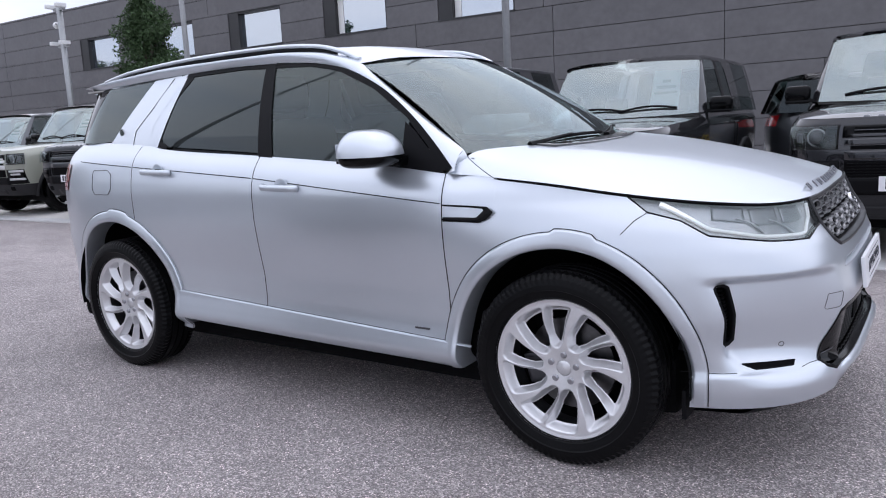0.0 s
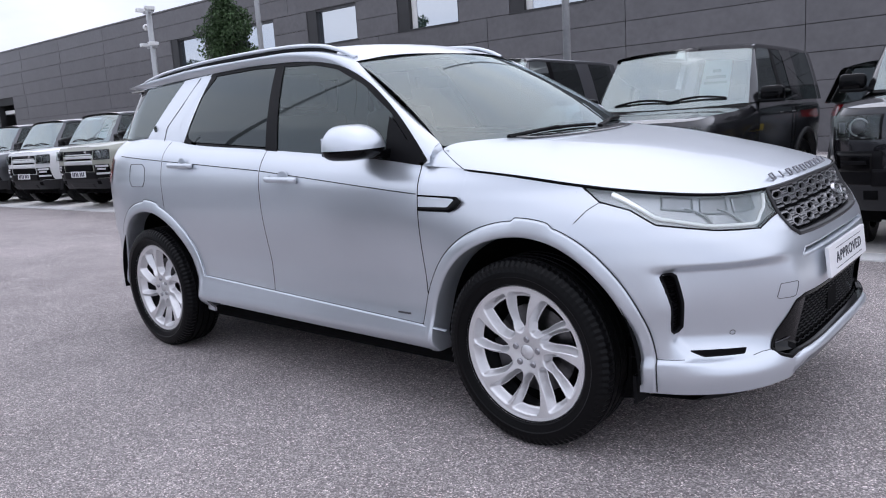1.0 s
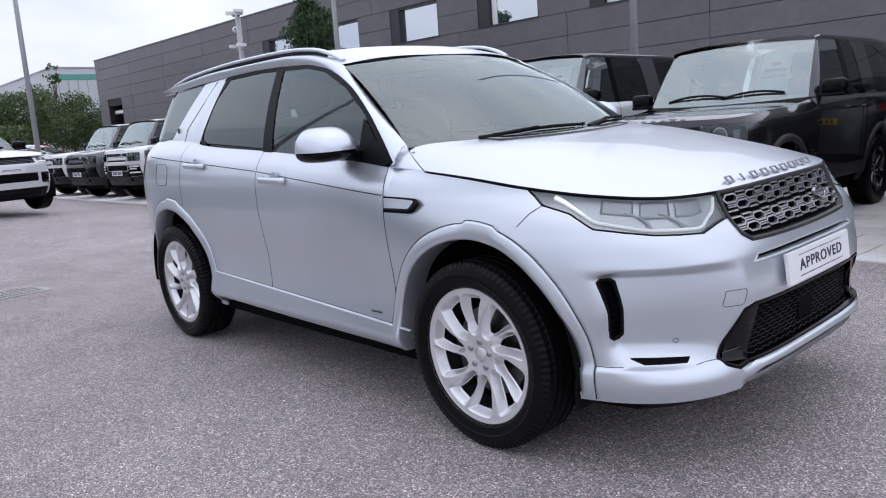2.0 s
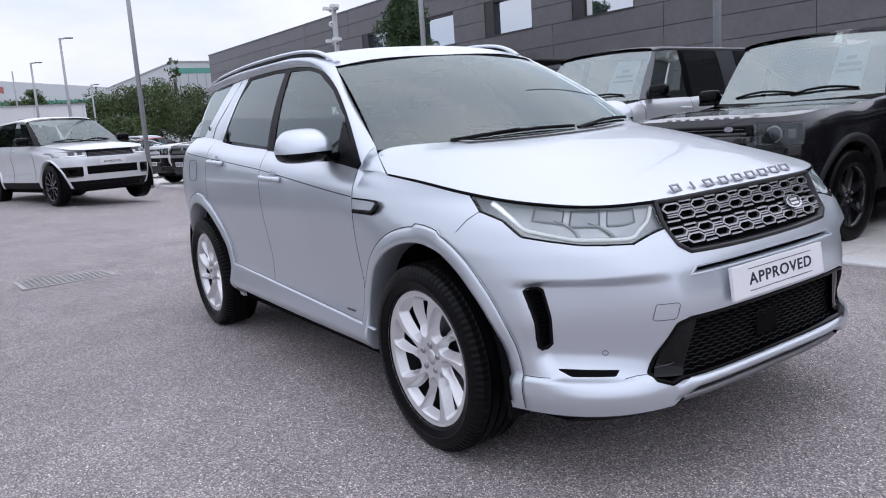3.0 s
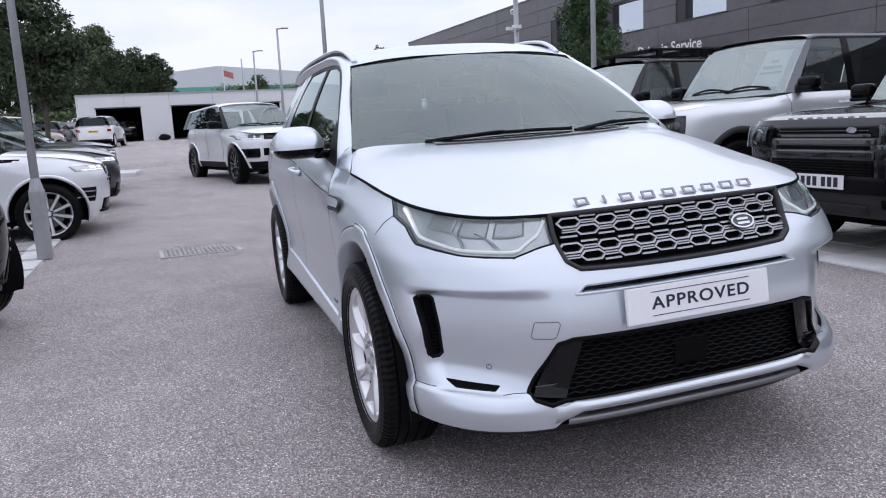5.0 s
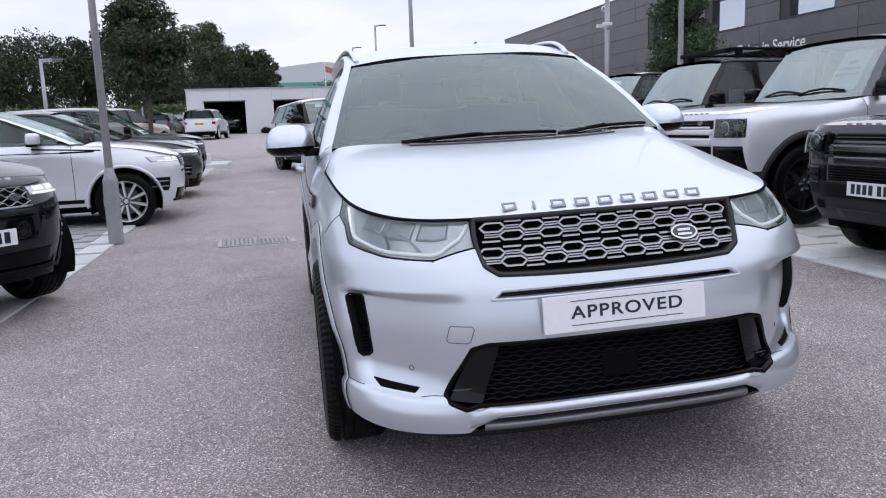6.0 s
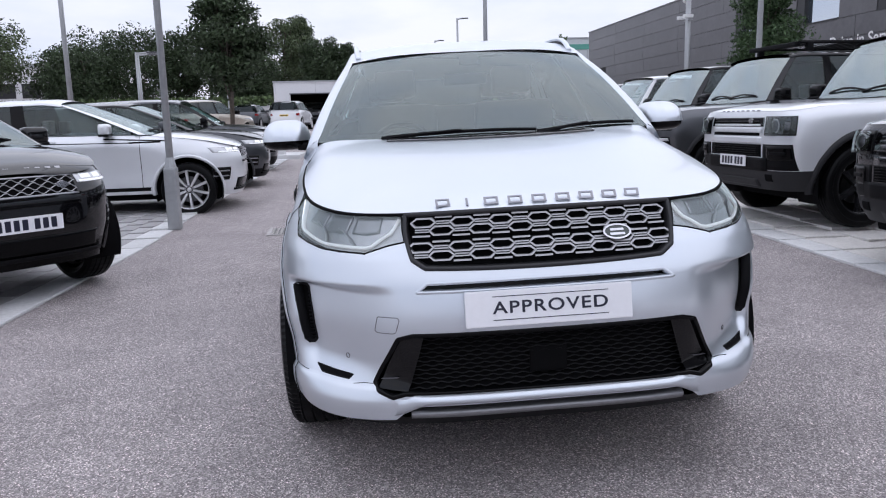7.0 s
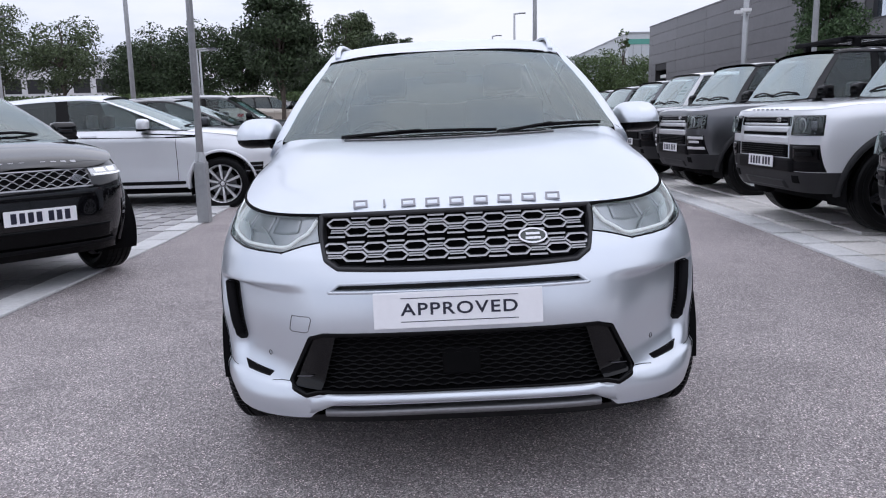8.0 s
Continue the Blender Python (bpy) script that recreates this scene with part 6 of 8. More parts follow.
def shape_coupe():
    """A low estate with a long raked windscreen, a high waist and a falling roof."""
    S = shape_sleek()
    S["body"] = Body(0.95, -1.0, 3.6, 4.0,
                     lut((0.25, 1.04), (0.40, 1.09), (0.60, 1.125), (0.75, 1.12), (0.86, 1.09), (0.95, 1.05), (1.05, 0.99), (1.12, 0.93)),
                     lut((0.3, 1.05), (0.6, 1.12), (1.0, 1.08), (1.3, 1.0)),
                     lut((0.28, 0.84), (0.36, 0.89), (0.48, 0.90), (0.62, 0.892), (0.8, 0.905), (0.98, 0.925), (1.06, 0.915), (1.14, 0.88), (1.3, 0.86)),
                     lut((0.25, 0.84), (0.5, 0.885), (0.72, 0.905), (0.86, 0.90), (0.95, 0.88), (1.1, 0.845)),
                     lut((-3, 1.16), (-0.5, 1.135), (0.62, 1.125), (0.85, 1.115), (1.2, 1.085), (1.6, 1.035), (1.9, 0.965), (2.05, 0.93), (2.3, 0.925)),
                     lambda x, zt: np.where(x < 0.7, 0.86, 0.83), blend=(0.7, 1.4))
    t = -1.98
    S.update(door=(0.75, -0.58, -1.45), cowl=0.99, bonnet=lut((0.7, 0.04), (1.0, 0.05), (1.5, 0.066), (1.85, 0.058), (2.0, 0.03), (2.08, 0.0)),
             ws=((0.82, 0.79, 1.135), (-0.26, 0.62, 1.565)), bow=0.18, tail=t, roof=lut((-3, 1.47), (-1.7, 1.575), (-0.9, 1.640), (-0.4, 1.645), (-0.1, 1.60), (0.2, 1.52)),
             gy=lambda z: 0.86 - 0.42 * np.maximum(np.asarray(z) - 1.13, 0) - 0.12 * np.maximum(np.asarray(z) - 1.13, 0) ** 2,
             drip=lut((-3, 1.40), (-1.7, 1.485), (-0.9, 1.545), (-0.5, 1.555), (-0.26, 1.53), (0.82, 1.135)), clad=0.42,
             side=[("front_door_glass", -0.30, -0.72, 0.74, -0.64, "mid"), ("door_pillar", -0.72, -0.88, -0.64, -0.82, "dark"), ("rear_door_glass", -0.88, -1.50, -0.82, -1.58, "tint"), ("rear_pillar", -1.50, -1.58, -1.58, -1.68, "dark"), ("quarter_glass", -1.58, t + 0.22, -1.68, t + 0.08, "tint"), ("tail_pillar", t + 0.22, t, t + 0.08, t - 0.10, "dark")],
             mirror=(0.34, 0.99, 1.215), handles=(-0.40, -1.30), handle_z=1.065, seat_x=-0.50, spokes=10, coupe=True)
    return S


def shape_sport():
    """A tall sporting estate, 4.85 m long."""
    S = shape_sleek(1.0, 0.10, 0.45)
    S["body"] = Body(0.95, -1.22, 4.2, 4.4,
                     lut((0.25, 1.04), (0.40, 1.12), (0.60, 1.16), (0.85, 1.155), (0.98, 1.12), (1.06, 1.06), (1.15, 1.0)),
                     lut((0.3, 1.05), (0.6, 1.14), (1.0, 1.10), (1.3, 1.0)),
                     lut((0.28, 0.86), (0.40, 0.92), (0.50, 0.935), (0.64, 0.915), (0.85, 0.93), (1.02, 0.945), (1.10, 0.935), (1.2, 0.90)),
                     lut((0.25, 0.86), (0.5, 0.91), (0.75, 0.935), (0.95, 0.92), (1.05, 0.89), (1.2, 0.86)),
                     lut((-3, 1.24), (-0.5, 1.205), (0.62, 1.185), (0.85, 1.17), (1.2, 1.14), (1.7, 1.10), (1.95, 1.065), (2.1, 1.045), (2.3, 1.04)),
                     lambda x, zt: np.where(x < 0.7, 0.89, 0.86), blend=(0.7, 1.4))
    t = -2.25
    S.update(fx=1.40, rx=-1.52, tyre=0.395, arch=0.468, rim=0.285, half=0.985, clad=0.46, door=(0.74, -0.36, -1.25), cowl=1.02, bonnet_w=0.86,
             bonnet=lut((0.7, 0.045), (1.1, 0.055), (1.6, 0.06), (1.9, 0.045), (2.05, 0.02), (2.1, 0.0)),
             ws=((0.86, 0.80, 1.19), (0.06, 0.66, 1.685)), bow=0.16, tail=t, roof=lut((-3, 1.67), (-1.6, 1.755), (-0.5, 1.79), (0.0, 1.765), (0.3, 1.70)), roof_w=0.67,
             gy=lambda z: 0.885 - 0.34 * np.maximum(np.asarray(z) - 1.19, 0) - 0.10 * np.maximum(np.asarray(z) - 1.19, 0) ** 2,
             drip=lut((-3, 1.60), (-1.6, 1.655), (-0.5, 1.69), (-0.1, 1.685), (0.08, 1.65), (0.86, 1.19)),
             side=[("front_door_glass", 0.0, -0.40, 0.78, -0.36, "mid"), ("door_pillar", -0.40, -0.50, -0.36, -0.46, "dark"), ("rear_door_glass", -0.50, -1.25, -0.46, -1.32, "tint"), ("rear_pillar", -1.25, -1.33, -1.32, -1.42, "dark"), ("quarter_glass", -1.33, t + 0.30, -1.42, t + 0.15, "tint"), ("tail_pillar", t + 0.30, t, t + 0.15, t - 0.10, "dark")],
             mirror=(0.58, 1.04, 1.28), mirror_mat=BLACK_GLOSS, pillar=BLACK_GLOSS, handles=(-0.20, -1.05), handle_z=1.10, seat_x=-0.15, face=sport_face, plate=(0.03, 0.80))
    return S


def sport_face(c, bd, col, insert, near):
    """Nose of the tall estate: black mesh grille, slim lamps, two black side intakes and a wide lower one."""
    nose_patch(bd, "grille_panel", -0.47, 0.47, 0.915, 1.035, 0.003, BLACK_GLOSS, c, 0.006, 24)
    for k in range(4):
        nose_patch(bd, "grille_bar", -0.45, 0.45, 0.930 + k * 0.027, 0.939 + k * 0.027, 0.009, GUNMETAL, c, 0.006, 24)
    nose_patch(bd, "centre_intake", -0.50, 0.50, 0.58, 0.735, 0.003, DARK, c, 0.006, 24)
    nose_patch(bd, "intake_bar", -0.48, 0.48, 0.645, 0.655, 0.009, BLACK_TRIM, c, 0.006, 24)
    nose_patch(bd, "skid_plate", -0.60, 0.60, 0.30, 0.40, 0.006, BLACK_TRIM, c, 0.01, 24)
    for sgn in (-1, 1):
        nose_patch(bd, "lamp_housing", sgn * 0.48, sgn * 0.905, 0.925, 1.030, 0.004, LAMP_HOUSING, c, 0.006, 20)
        nose_patch(bd, "light_guide", sgn * 0.50, sgn * 0.86, 0.930, 0.945, 0.008, DRL, c, 0.006, 20)
        for y0 in (0.54, 0.67):
            nose_patch(bd, "lamp_module", sgn * y0, sgn * (y0 + 0.09), 0.957, 1.015, 0.008, GUNMETAL, c, 0.006, 8)
        nose_patch(bd, "side_intake", sgn * 0.57, sgn * 0.88, 0.555, 0.735, 0.003, BLACK_GLOSS, c, 0.006, 14)
        nose_patch(bd, "intake_blade", sgn * 0.59, sgn * 0.86, 0.535, 0.552, 0.012, GUNMETAL, c, 0.008, 14)
    for i in range(10):
        if i != 5:
            y = -0.34 + i * 0.0755
            p = bd.at(0, bd.phi_y(abs(y), 1.04), 1.04)
            bm = box_bm(-0.003, 0.003, -0.020, 0.020, -0.012, 0.012, 0.002)
            bm.transform(Matrix.Translation((p[0] - 0.035, y, 1.075)) @ Matrix.Rotation(radians(-50), 4, "Y"))
            part("raised_letter", bm, GUNMETAL, c)


def ground_z(x, y):
    """The lane: level by the first cars, crowned in its middle, climbing gently away from the building."""
    x, y = np.asarray(x, float), np.asarray(y, float)
    climb = 0.021 * np.maximum(0.0, -3.0 - x) * np.clip((3.0 - y) / 3.5 + smooth01(-22, -42, x), 0, 1) * smooth01(-3, -6, x)
    crown = np.interp(y, (-3.2, -1.9, -0.8, 0.8, 1.6, 3.0), (-0.02, -0.012, 0.0, 0.043, 0.040, 0.0)) * smooth01(6.5, 3.5, np.abs(x))
    shoulder = 0.10 * smooth01(-1.0, -4.2, x) * smooth01(2.6, 4.6, y) * smooth01(-19.0, -9.0, x)
    return climb + crown + shoulder


BLACK_PAINT = mat("black_paint", (0.003, 0.003, 0.004), 0.10, coat=0.45, vary=0.2, grain=900.0, spec=0.3)
CLADDING = mat("grained_grey_cladding", (0.020, 0.020, 0.022), 0.55, vary=0.2, grain=200, bump=0.1, bump_scale=500, spec=0.3)
DEEP_BLACK = paint("deep_black_metallic", (0.016, 0.016, 0.019), 0.4, 0.2, 0.05, 1.0)
GREY_PAINT = paint("dark_grey_paint", (0.10, 0.103, 0.112), 0.75, 0.28)
PALE_SILVER = paint("pale_silver_paint", (0.73, 0.745, 0.77), 0.40, 0.34)
WHITE_SILVER = paint("white_silver_paint", (0.74, 0.755, 0.78), 0.35, 0.34)
WHITE_PAINT = paint("white_paint", (0.74, 0.75, 0.76), 0.0, 0.3, 0.02)
CREAM_PAINT = paint("pale_sage_paint", (0.36, 0.37, 0.31), 0.1, 0.35, 0.03)
DARK_GREY = paint("dark_slate_paint", (0.045, 0.048, 0.055), 0.5, 0.3)

BOXY, BOXY_SHORT = shape_boxy(), shape_boxy(False)
ROW = "off-roaders parked in a row before the dark building"
def in_row(x, nose_y, turn=-84.5, tall=1.045):
    h = radians(turn)
    return pose(x - 2.36 * math.cos(h), nose_y - 2.36 * math.sin(h), float(ground_z(x, nose_y + 1)), 0, 0, turn) @ Matrix.Diagonal((1, 1.015, tall, 1))

parked_suv("black_off_roader", in_row(2.29, 3.42, -88), BOXY, DEEP_BLACK, DEEP_BLACK, "black square off-roader with round headlamps on pale paving", ALLOY_BLACK, group=ROW)
parked_suv("black_short_off_roader", in_row(-0.64, 3.42, -88.5, 1.012), BOXY_SHORT, DEEP_BLACK, DEEP_BLACK, "black short off-roader with a price sheet behind its windscreen", ALLOY_BLACK, paper=(0.40, 0.76), group=ROW)
parked_suv("silver_off_roader", in_row(-3.52, 3.40, -86.5), BOXY, PALE_SILVER, GREY_PAINT, "silver off-roader with black wheels and price sheet", ALLOY_BLACK, paper=(0.42, 0.86), insert=PALE_SILVER, group=ROW)
parked_suv("grey_off_roader", in_row(-6.76, 3.40, -86), BOXY, GREY_PAINT, BLACK_PAINT, "dark grey off-roader with a black roof rack and pale bumper inserts", ALLOY, rack=True, insert=ALLOY, group=ROW)
parked_suv("dark_off_roader", in_row(-9.45, 3.42), BOXY, DARK_GREY, BLACK_PAINT, "dark slate off-roader parked on pale paving", ALLOY_BLACK, near=False, group=ROW)
parked_suv("cream_off_roader", in_row(-12.15, 3.38), BOXY, CREAM_PAINT, WHITE_PAINT, "pale sage off-roader with a white roof", ALLOY, near=False, paper=(0.45, 0.85), insert=ALLOY, group=ROW)
parked_suv("white_off_roader", in_row(-15.0, 3.42), BOXY, WHITE_PAINT, GREY_PAINT, "white off-roader with dark lower cladding", ALLOY, near=False, paper=(0.5, 0.85), insert=WHITE_PAINT, group=ROW)
parked_suv("grey_off_roader", in_row(-18.0, 3.40), BOXY, GREY_PAINT, GREY_PAINT, "mid grey off-roader with glossy bonnet", ALLOY_BLACK, near=False, group=ROW)
parked_suv("white_off_roader", in_row(-21.0, 3.42), BOXY, WHITE_PAINT, GREY_PAINT, "white off-roader at the row's far end", ALLOY, near=False, group=ROW)

SLEEK = shape_coupe()
LEFT = "estates parked nose to the lane on block paving"
parked_suv("black_estate", pose(-2.34, -4.64, 0.0, 0, 0, 50), SLEEK, BLACK_PAINT, BLACK_PAINT, "glossy black low estate with white number plate", ALLOY, group=LEFT, cladding=BLACK_GLOSS)
parked_suv("white_estate", pose(-6.81, -4.58, 0.03, 0, 0, 96), SLEEK, WHITE_SILVER, WHITE_SILVER, "white-silver low estate with split-spoke alloy wheels", ALLOY, group=LEFT, plate=False, cladding=WHITE_SILVER)
parked_suv("slate_estate", pose(-9.85, -4.66, 0.06, 0, 0, 96), SLEEK, DARK_GREY, BLACK_PAINT, "slate grey low estate with black roof", ALLOY, group=LEFT, plate=False)
SPORT = shape_sport()
parked_suv("dark_estate", pose(-13.4, -5.0, 0.08, 0, 0, 96), SPORT, DARK_GREY, GREY_PAINT, "dark tall estate with price sheet on the paving", ALLOY, near=False, plate=False, paper=(-0.85, -0.4), group=LEFT)
sport = parked_suv("silver_sport_estate", pose(-14.2, 0.0, 0.205, 0, 0, 15.5), SPORT, PALE_SILVER, PALE_SILVER, "silver sporting estate with black wheels standing in the lane", ALLOY_BLACK, plate=False)
dealer = new("showroom_plate")
dealer.parent = sport
dealer.matrix_basis = Matrix.Translation((float(SPORT["body"].at(0, 0.0, 0.80)[0]) + 0.02, 0, 0.80))
part("plate_board", box_bm(-0.010, 0.0, -0.26, 0.26, -0.056, 0.056, 0.003), PLATE_WHITE, dealer)
word("plate_word", "APPROVED", 0.054, 1.22, PLATE_INK, dealer, Matrix.Translation((0.001, 0.0, 0.0)) @ FACE, spacing=1.14)
# ---------------------------------------------------------------- ground
def asphalt():
    m = bpy.data.materials.new("worn_asphalt")
    m.use_nodes = True
    n, l = m.node_tree.nodes, m.node_tree.links
    b = n["Principled BSDF"]
    tc = n.new("ShaderNodeTexCoord")
    chips = n.new("ShaderNodeTexVoronoi"); chips.inputs["Scale"].default_value = 190.0
    fine = n.new("ShaderNodeTexNoise"); fine.inputs["Scale"].default_value, fine.inputs["Detail"].default_value = 130.0, 6.0
    mid = n.new("ShaderNodeTexNoise"); mid.inputs["Scale"].default_value, mid.inputs["Detail"].default_value = 2.2, 6.0
    wide = n.new("ShaderNodeTexNoise"); wide.inputs["Scale"].default_value, wide.inputs["Detail"].default_value = 0.35, 4.0
    for t in (chips, fine, mid, wide):
        l.new(tc.outputs["Object"], t.inputs["Vector"])
    sep = n.new("ShaderNodeSeparateColor")
    l.new(chips.outputs["Color"], sep.inputs[0])
    ramp = n.new("ShaderNodeValToRGB")
    e = ramp.color_ramp.elements
    e[0].position, e[0].color = 0.0, (0.072, 0.064, 0.064, 1)
    e[1].position, e[1].color = 1.0, (0.84, 0.765, 0.75, 1)
    k = e.new(0.55); k.color = (0.217, 0.194, 0.193, 1)
    k = e.new(0.86); k.color = (0.413, 0.372, 0.368, 1)
    mix = n.new("ShaderNodeMath"); mix.operation = "MULTIPLY_ADD"
    mix.inputs[1].default_value, mix.inputs[2].default_value = 0.78, -0.045
    add = n.new("ShaderNodeMath"); add.operation = "MULTIPLY_ADD"
    add.inputs[1].default_value = 0.42
    l.new(sep.outputs[0], mix.inputs[0]); l.new(fine.outputs["Fac"], add.inputs[0]); l.new(mix.outputs[0], add.inputs[2])
    l.new(add.outputs[0], ramp.inputs[0])
    stain = n.new("ShaderNodeMapRange")
    stain.inputs["From Min"].default_value, stain.inputs["From Max"].default_value = 0.30, 0.70
    stain.inputs["To Min"].default_value, stain.inputs["To Max"].default_value = 1.08, 1.70
    both = n.new("ShaderNodeMath"); both.operation = "MULTIPLY_ADD"; both.inputs[1].default_value = 0.5
    half = n.new("ShaderNodeMath"); half.operation = "MULTIPLY"; half.inputs[1].default_value = 0.5
    l.new(wide.outputs["Fac"], half.inputs[0]); l.new(mid.outputs["Fac"], both.inputs[0]); l.new(half.outputs[0], both.inputs[2])
    l.new(both.outputs[0], stain.inputs["Value"])
    sc = n.new("ShaderNodeVectorMath"); sc.operation = "SCALE"
    l.new(ramp.outputs[0], sc.inputs[0]); l.new(stain.outputs[0], sc.inputs["Scale"])
    l.new(sc.outputs[0], b.inputs["Base Color"])
    b.inputs["Roughness"].default_value = 0.72
    b.inputs["Specular IOR Level"].default_value = 0.45
    bp = n.new("ShaderNodeBump"); bp.inputs["Strength"].default_value, bp.inputs["Distance"].default_value = 1.0, 0.006
    l.new(chips.outputs["Distance"], bp.inputs["Height"])
    bp2 = n.new("ShaderNodeBump"); bp2.inputs["Strength"].default_value, bp2.inputs["Distance"].default_value = 0.5, 0.006
    l.new(fine.outputs["Fac"], bp2.inputs["Height"]); l.new(bp.outputs[0], bp2.inputs["Normal"])
    l.new(bp2.outputs[0], b.inputs["Normal"])
    return m


def piece_mat(name, colour, vary=0.2, rough=0.8, grain=40.0, bump=0.4):
    """Stone whose tone changes from piece to piece."""
    m = mat(name, colour, rough, vary=0.16, grain=grain, bump=bump, bump_scale=90, big=1.3)
    n, l = m.node_tree.nodes, m.node_tree.links
    b = n["Principled BSDF"]
    src = b.inputs["Base Color"].links[0].from_socket
    info = n.new("ShaderNodeObjectInfo")
    geo = n.new("ShaderNodeNewGeometry")
    s = n.new("ShaderNodeMath"); s.operation = "ADD"
    fr = n.new("ShaderNodeMath"); fr.operation = "FRACT"
    l.new(info.outputs["Random"], s.inputs[0]); l.new(geo.outputs["Random Per Island"], s.inputs[1]); l.new(s.outputs[0], fr.inputs[0])
    r = n.new("ShaderNodeMapRange")
    r.inputs["To Min"].default_value, r.inputs["To Max"].default_value = 1 - vary, 1 + vary
    l.new(fr.outputs[0], r.inputs["Value"])
    sc = n.new("ShaderNodeVectorMath"); sc.operation = "SCALE"
    l.new(src, sc.inputs[0]); l.new(r.outputs[0], sc.inputs["Scale"]); l.new(sc.outputs[0], b.inputs["Base Color"])
    return m


ASPHALT = asphalt()
xs = np.r_[np.linspace(-400, -60, 18), np.linspace(-56, -10, 48), np.linspace(-9.5, 7, 67), np.linspace(8, 60, 14), 200]
ys = np.r_[np.linspace(-300, -20, 16), np.linspace(-18, -6, 13), np.linspace(-5.75, 5.75, 47), np.linspace(6, 20, 15), np.linspace(30, 300, 10)]
X, Y = np.meshgrid(xs, ys, indexing="ij")
ground = sheet("ground", np.stack([X, Y, ground_z(X, Y)], -1), ASPHALT, out=(0, 0, 1))
tagged(ground, "worn grey asphalt with pale chippings", "ground", kind="structure")

FLAG = piece_mat("pale_paving_stone", (0.62, 0.60, 0.575), 0.10)
SETT = piece_mat("grey_block_paving", (0.40, 0.392, 0.395), 0.18)
EDGE = piece_mat("white_edging_stone", (0.60, 0.60, 0.60), 0.10)


def stone_mesh(name, lx, ly, h, bevel):
    bm = box_bm(-lx / 2, lx / 2, -ly / 2, ly / 2, -0.03, h)
    es = [e for e in bm.edges if all(v.co.z > 0 for v in e.verts)]
    bmesh.ops.bevel(bm, geom=es, offset=bevel, segments=1, affect="EDGES")
    me = bpy.data.meshes.new(name)
    bm.to_mesh(me)
    bm.free()
    return me


def bed(name, x0, x1, y0, y1, lift, material, label):
    X, Y = np.meshgrid(np.linspace(x0, x1, 90), np.linspace(y0, y1, 16), indexing="ij")
    o = sheet(name, np.stack([X, Y, ground_z(X, Y) + lift], -1), material, out=(0, 0, 1))
    return tagged(o, label, "pavement", kind="structure")


pave_r = bed("pavement_1", -60, 30, 3.32, 16.0, 0.006, FLAG, "pale stone paving under the row of off-roaders")
pave_l = bed("pavement_2", -19.0, 14, -22.0, -3.06, 0.005, SETT, "grey block paving with a white edging strip")


def lay(parent, meshes, material, x0, x1, y0, y1, lx, ly, gap, lift, stagger=0.5, joined=False):
    rnd = random.Random(7)
    rows = int(round((y1 - y0) / ly))
    for j in range(rows):
        y = y0 + (j + 0.5) * ly
        x = x0 + (lx * stagger if j % 2 else 0.0)
        while x < x1:
            o = new("paving_stone", meshes)
            o.parent = parent
            o.matrix_basis = pose(x + lx / 2, y, float(ground_z(x + lx / 2, y)) + lift + rnd.uniform(-0.001, 0.0025), rnd.uniform(-0.3, 0.3), rnd.uniform(-0.3, 0.3), rnd.uniform(-0.3, 0.3))
            x += lx


def stone(name, lx, ly, gap, h, material):
    me = stone_mesh(name, lx - gap, ly - gap, h, 0.004)
    me.materials.append(material)
    return me


# ---------------------------------------------------------------- manhole
def manhole():
    c = thing("drain_cover", pose(-4.43, -1.44, float(ground_z(-4.4, -1.4)), 0, 0, 4) @ Matrix.Diagonal((1.15, 1.15, 1, 1)), "worn steel drain cover with a chequer of raised bars", "drain cover")
    steel = mat("worn_cast_steel", (0.13, 0.125, 0.12), 0.5, 0.6, vary=0.3, bump=0.3)
    part("cover_frame", box_bm(-0.25, 0.25, -0.37, 0.37, -0.02, 0.005), mat("cover_frame_steel", (0.42, 0.40, 0.39), 0.6, 0.3, vary=0.3), c)
    for k in range(2):
        part("cover_plate", box_bm(-0.215, 0.215, -0.335 + 0.337 * k, -0.003 + 0.337 * k, 0.0, 0.006, 0.002), steel, c)
    bm = bmesh.new()
    for i in range(10):
        for j in range(16):
            m = Matrix.Translation((-0.19 + i * 0.042, -0.315 + j * 0.042, 0.006)) @ Matrix.Rotation(radians(45 if (i + j) % 2 else -45), 4, "Z")
            bmesh.ops.create_cube(bm, size=1, matrix=m @ Matrix.Diagonal((0.030, 0.008, 0.007, 1)))
    tagged(part("cover_pattern", bm, mat("polished_tread", (0.62, 0.60, 0.58), 0.5, 0.3, vary=0.2), c), kind="stuff")


manhole()

# ---------------------------------------------------------------- the dark clad building
CLAD = piece_mat("charcoal_cladding", (0.115, 0.112, 0.118), 0.05, 0.33, 6.0, 0.03)
CLAD.node_tree.nodes["Principled BSDF"].inputs["Specular IOR Level"].default_value = 0.35
JOINT = mat("cladding_joint", (0.012, 0.012, 0.013), 0.7, vary=0.2)
FRAME = mat("dark_window_frame", (0.018, 0.018, 0.02), 0.4, vary=0.2)
STEEL = mat("galvanised_grey_paint", (0.36, 0.37, 0.38), 0.45, 0.4, vary=0.12, grain=20)


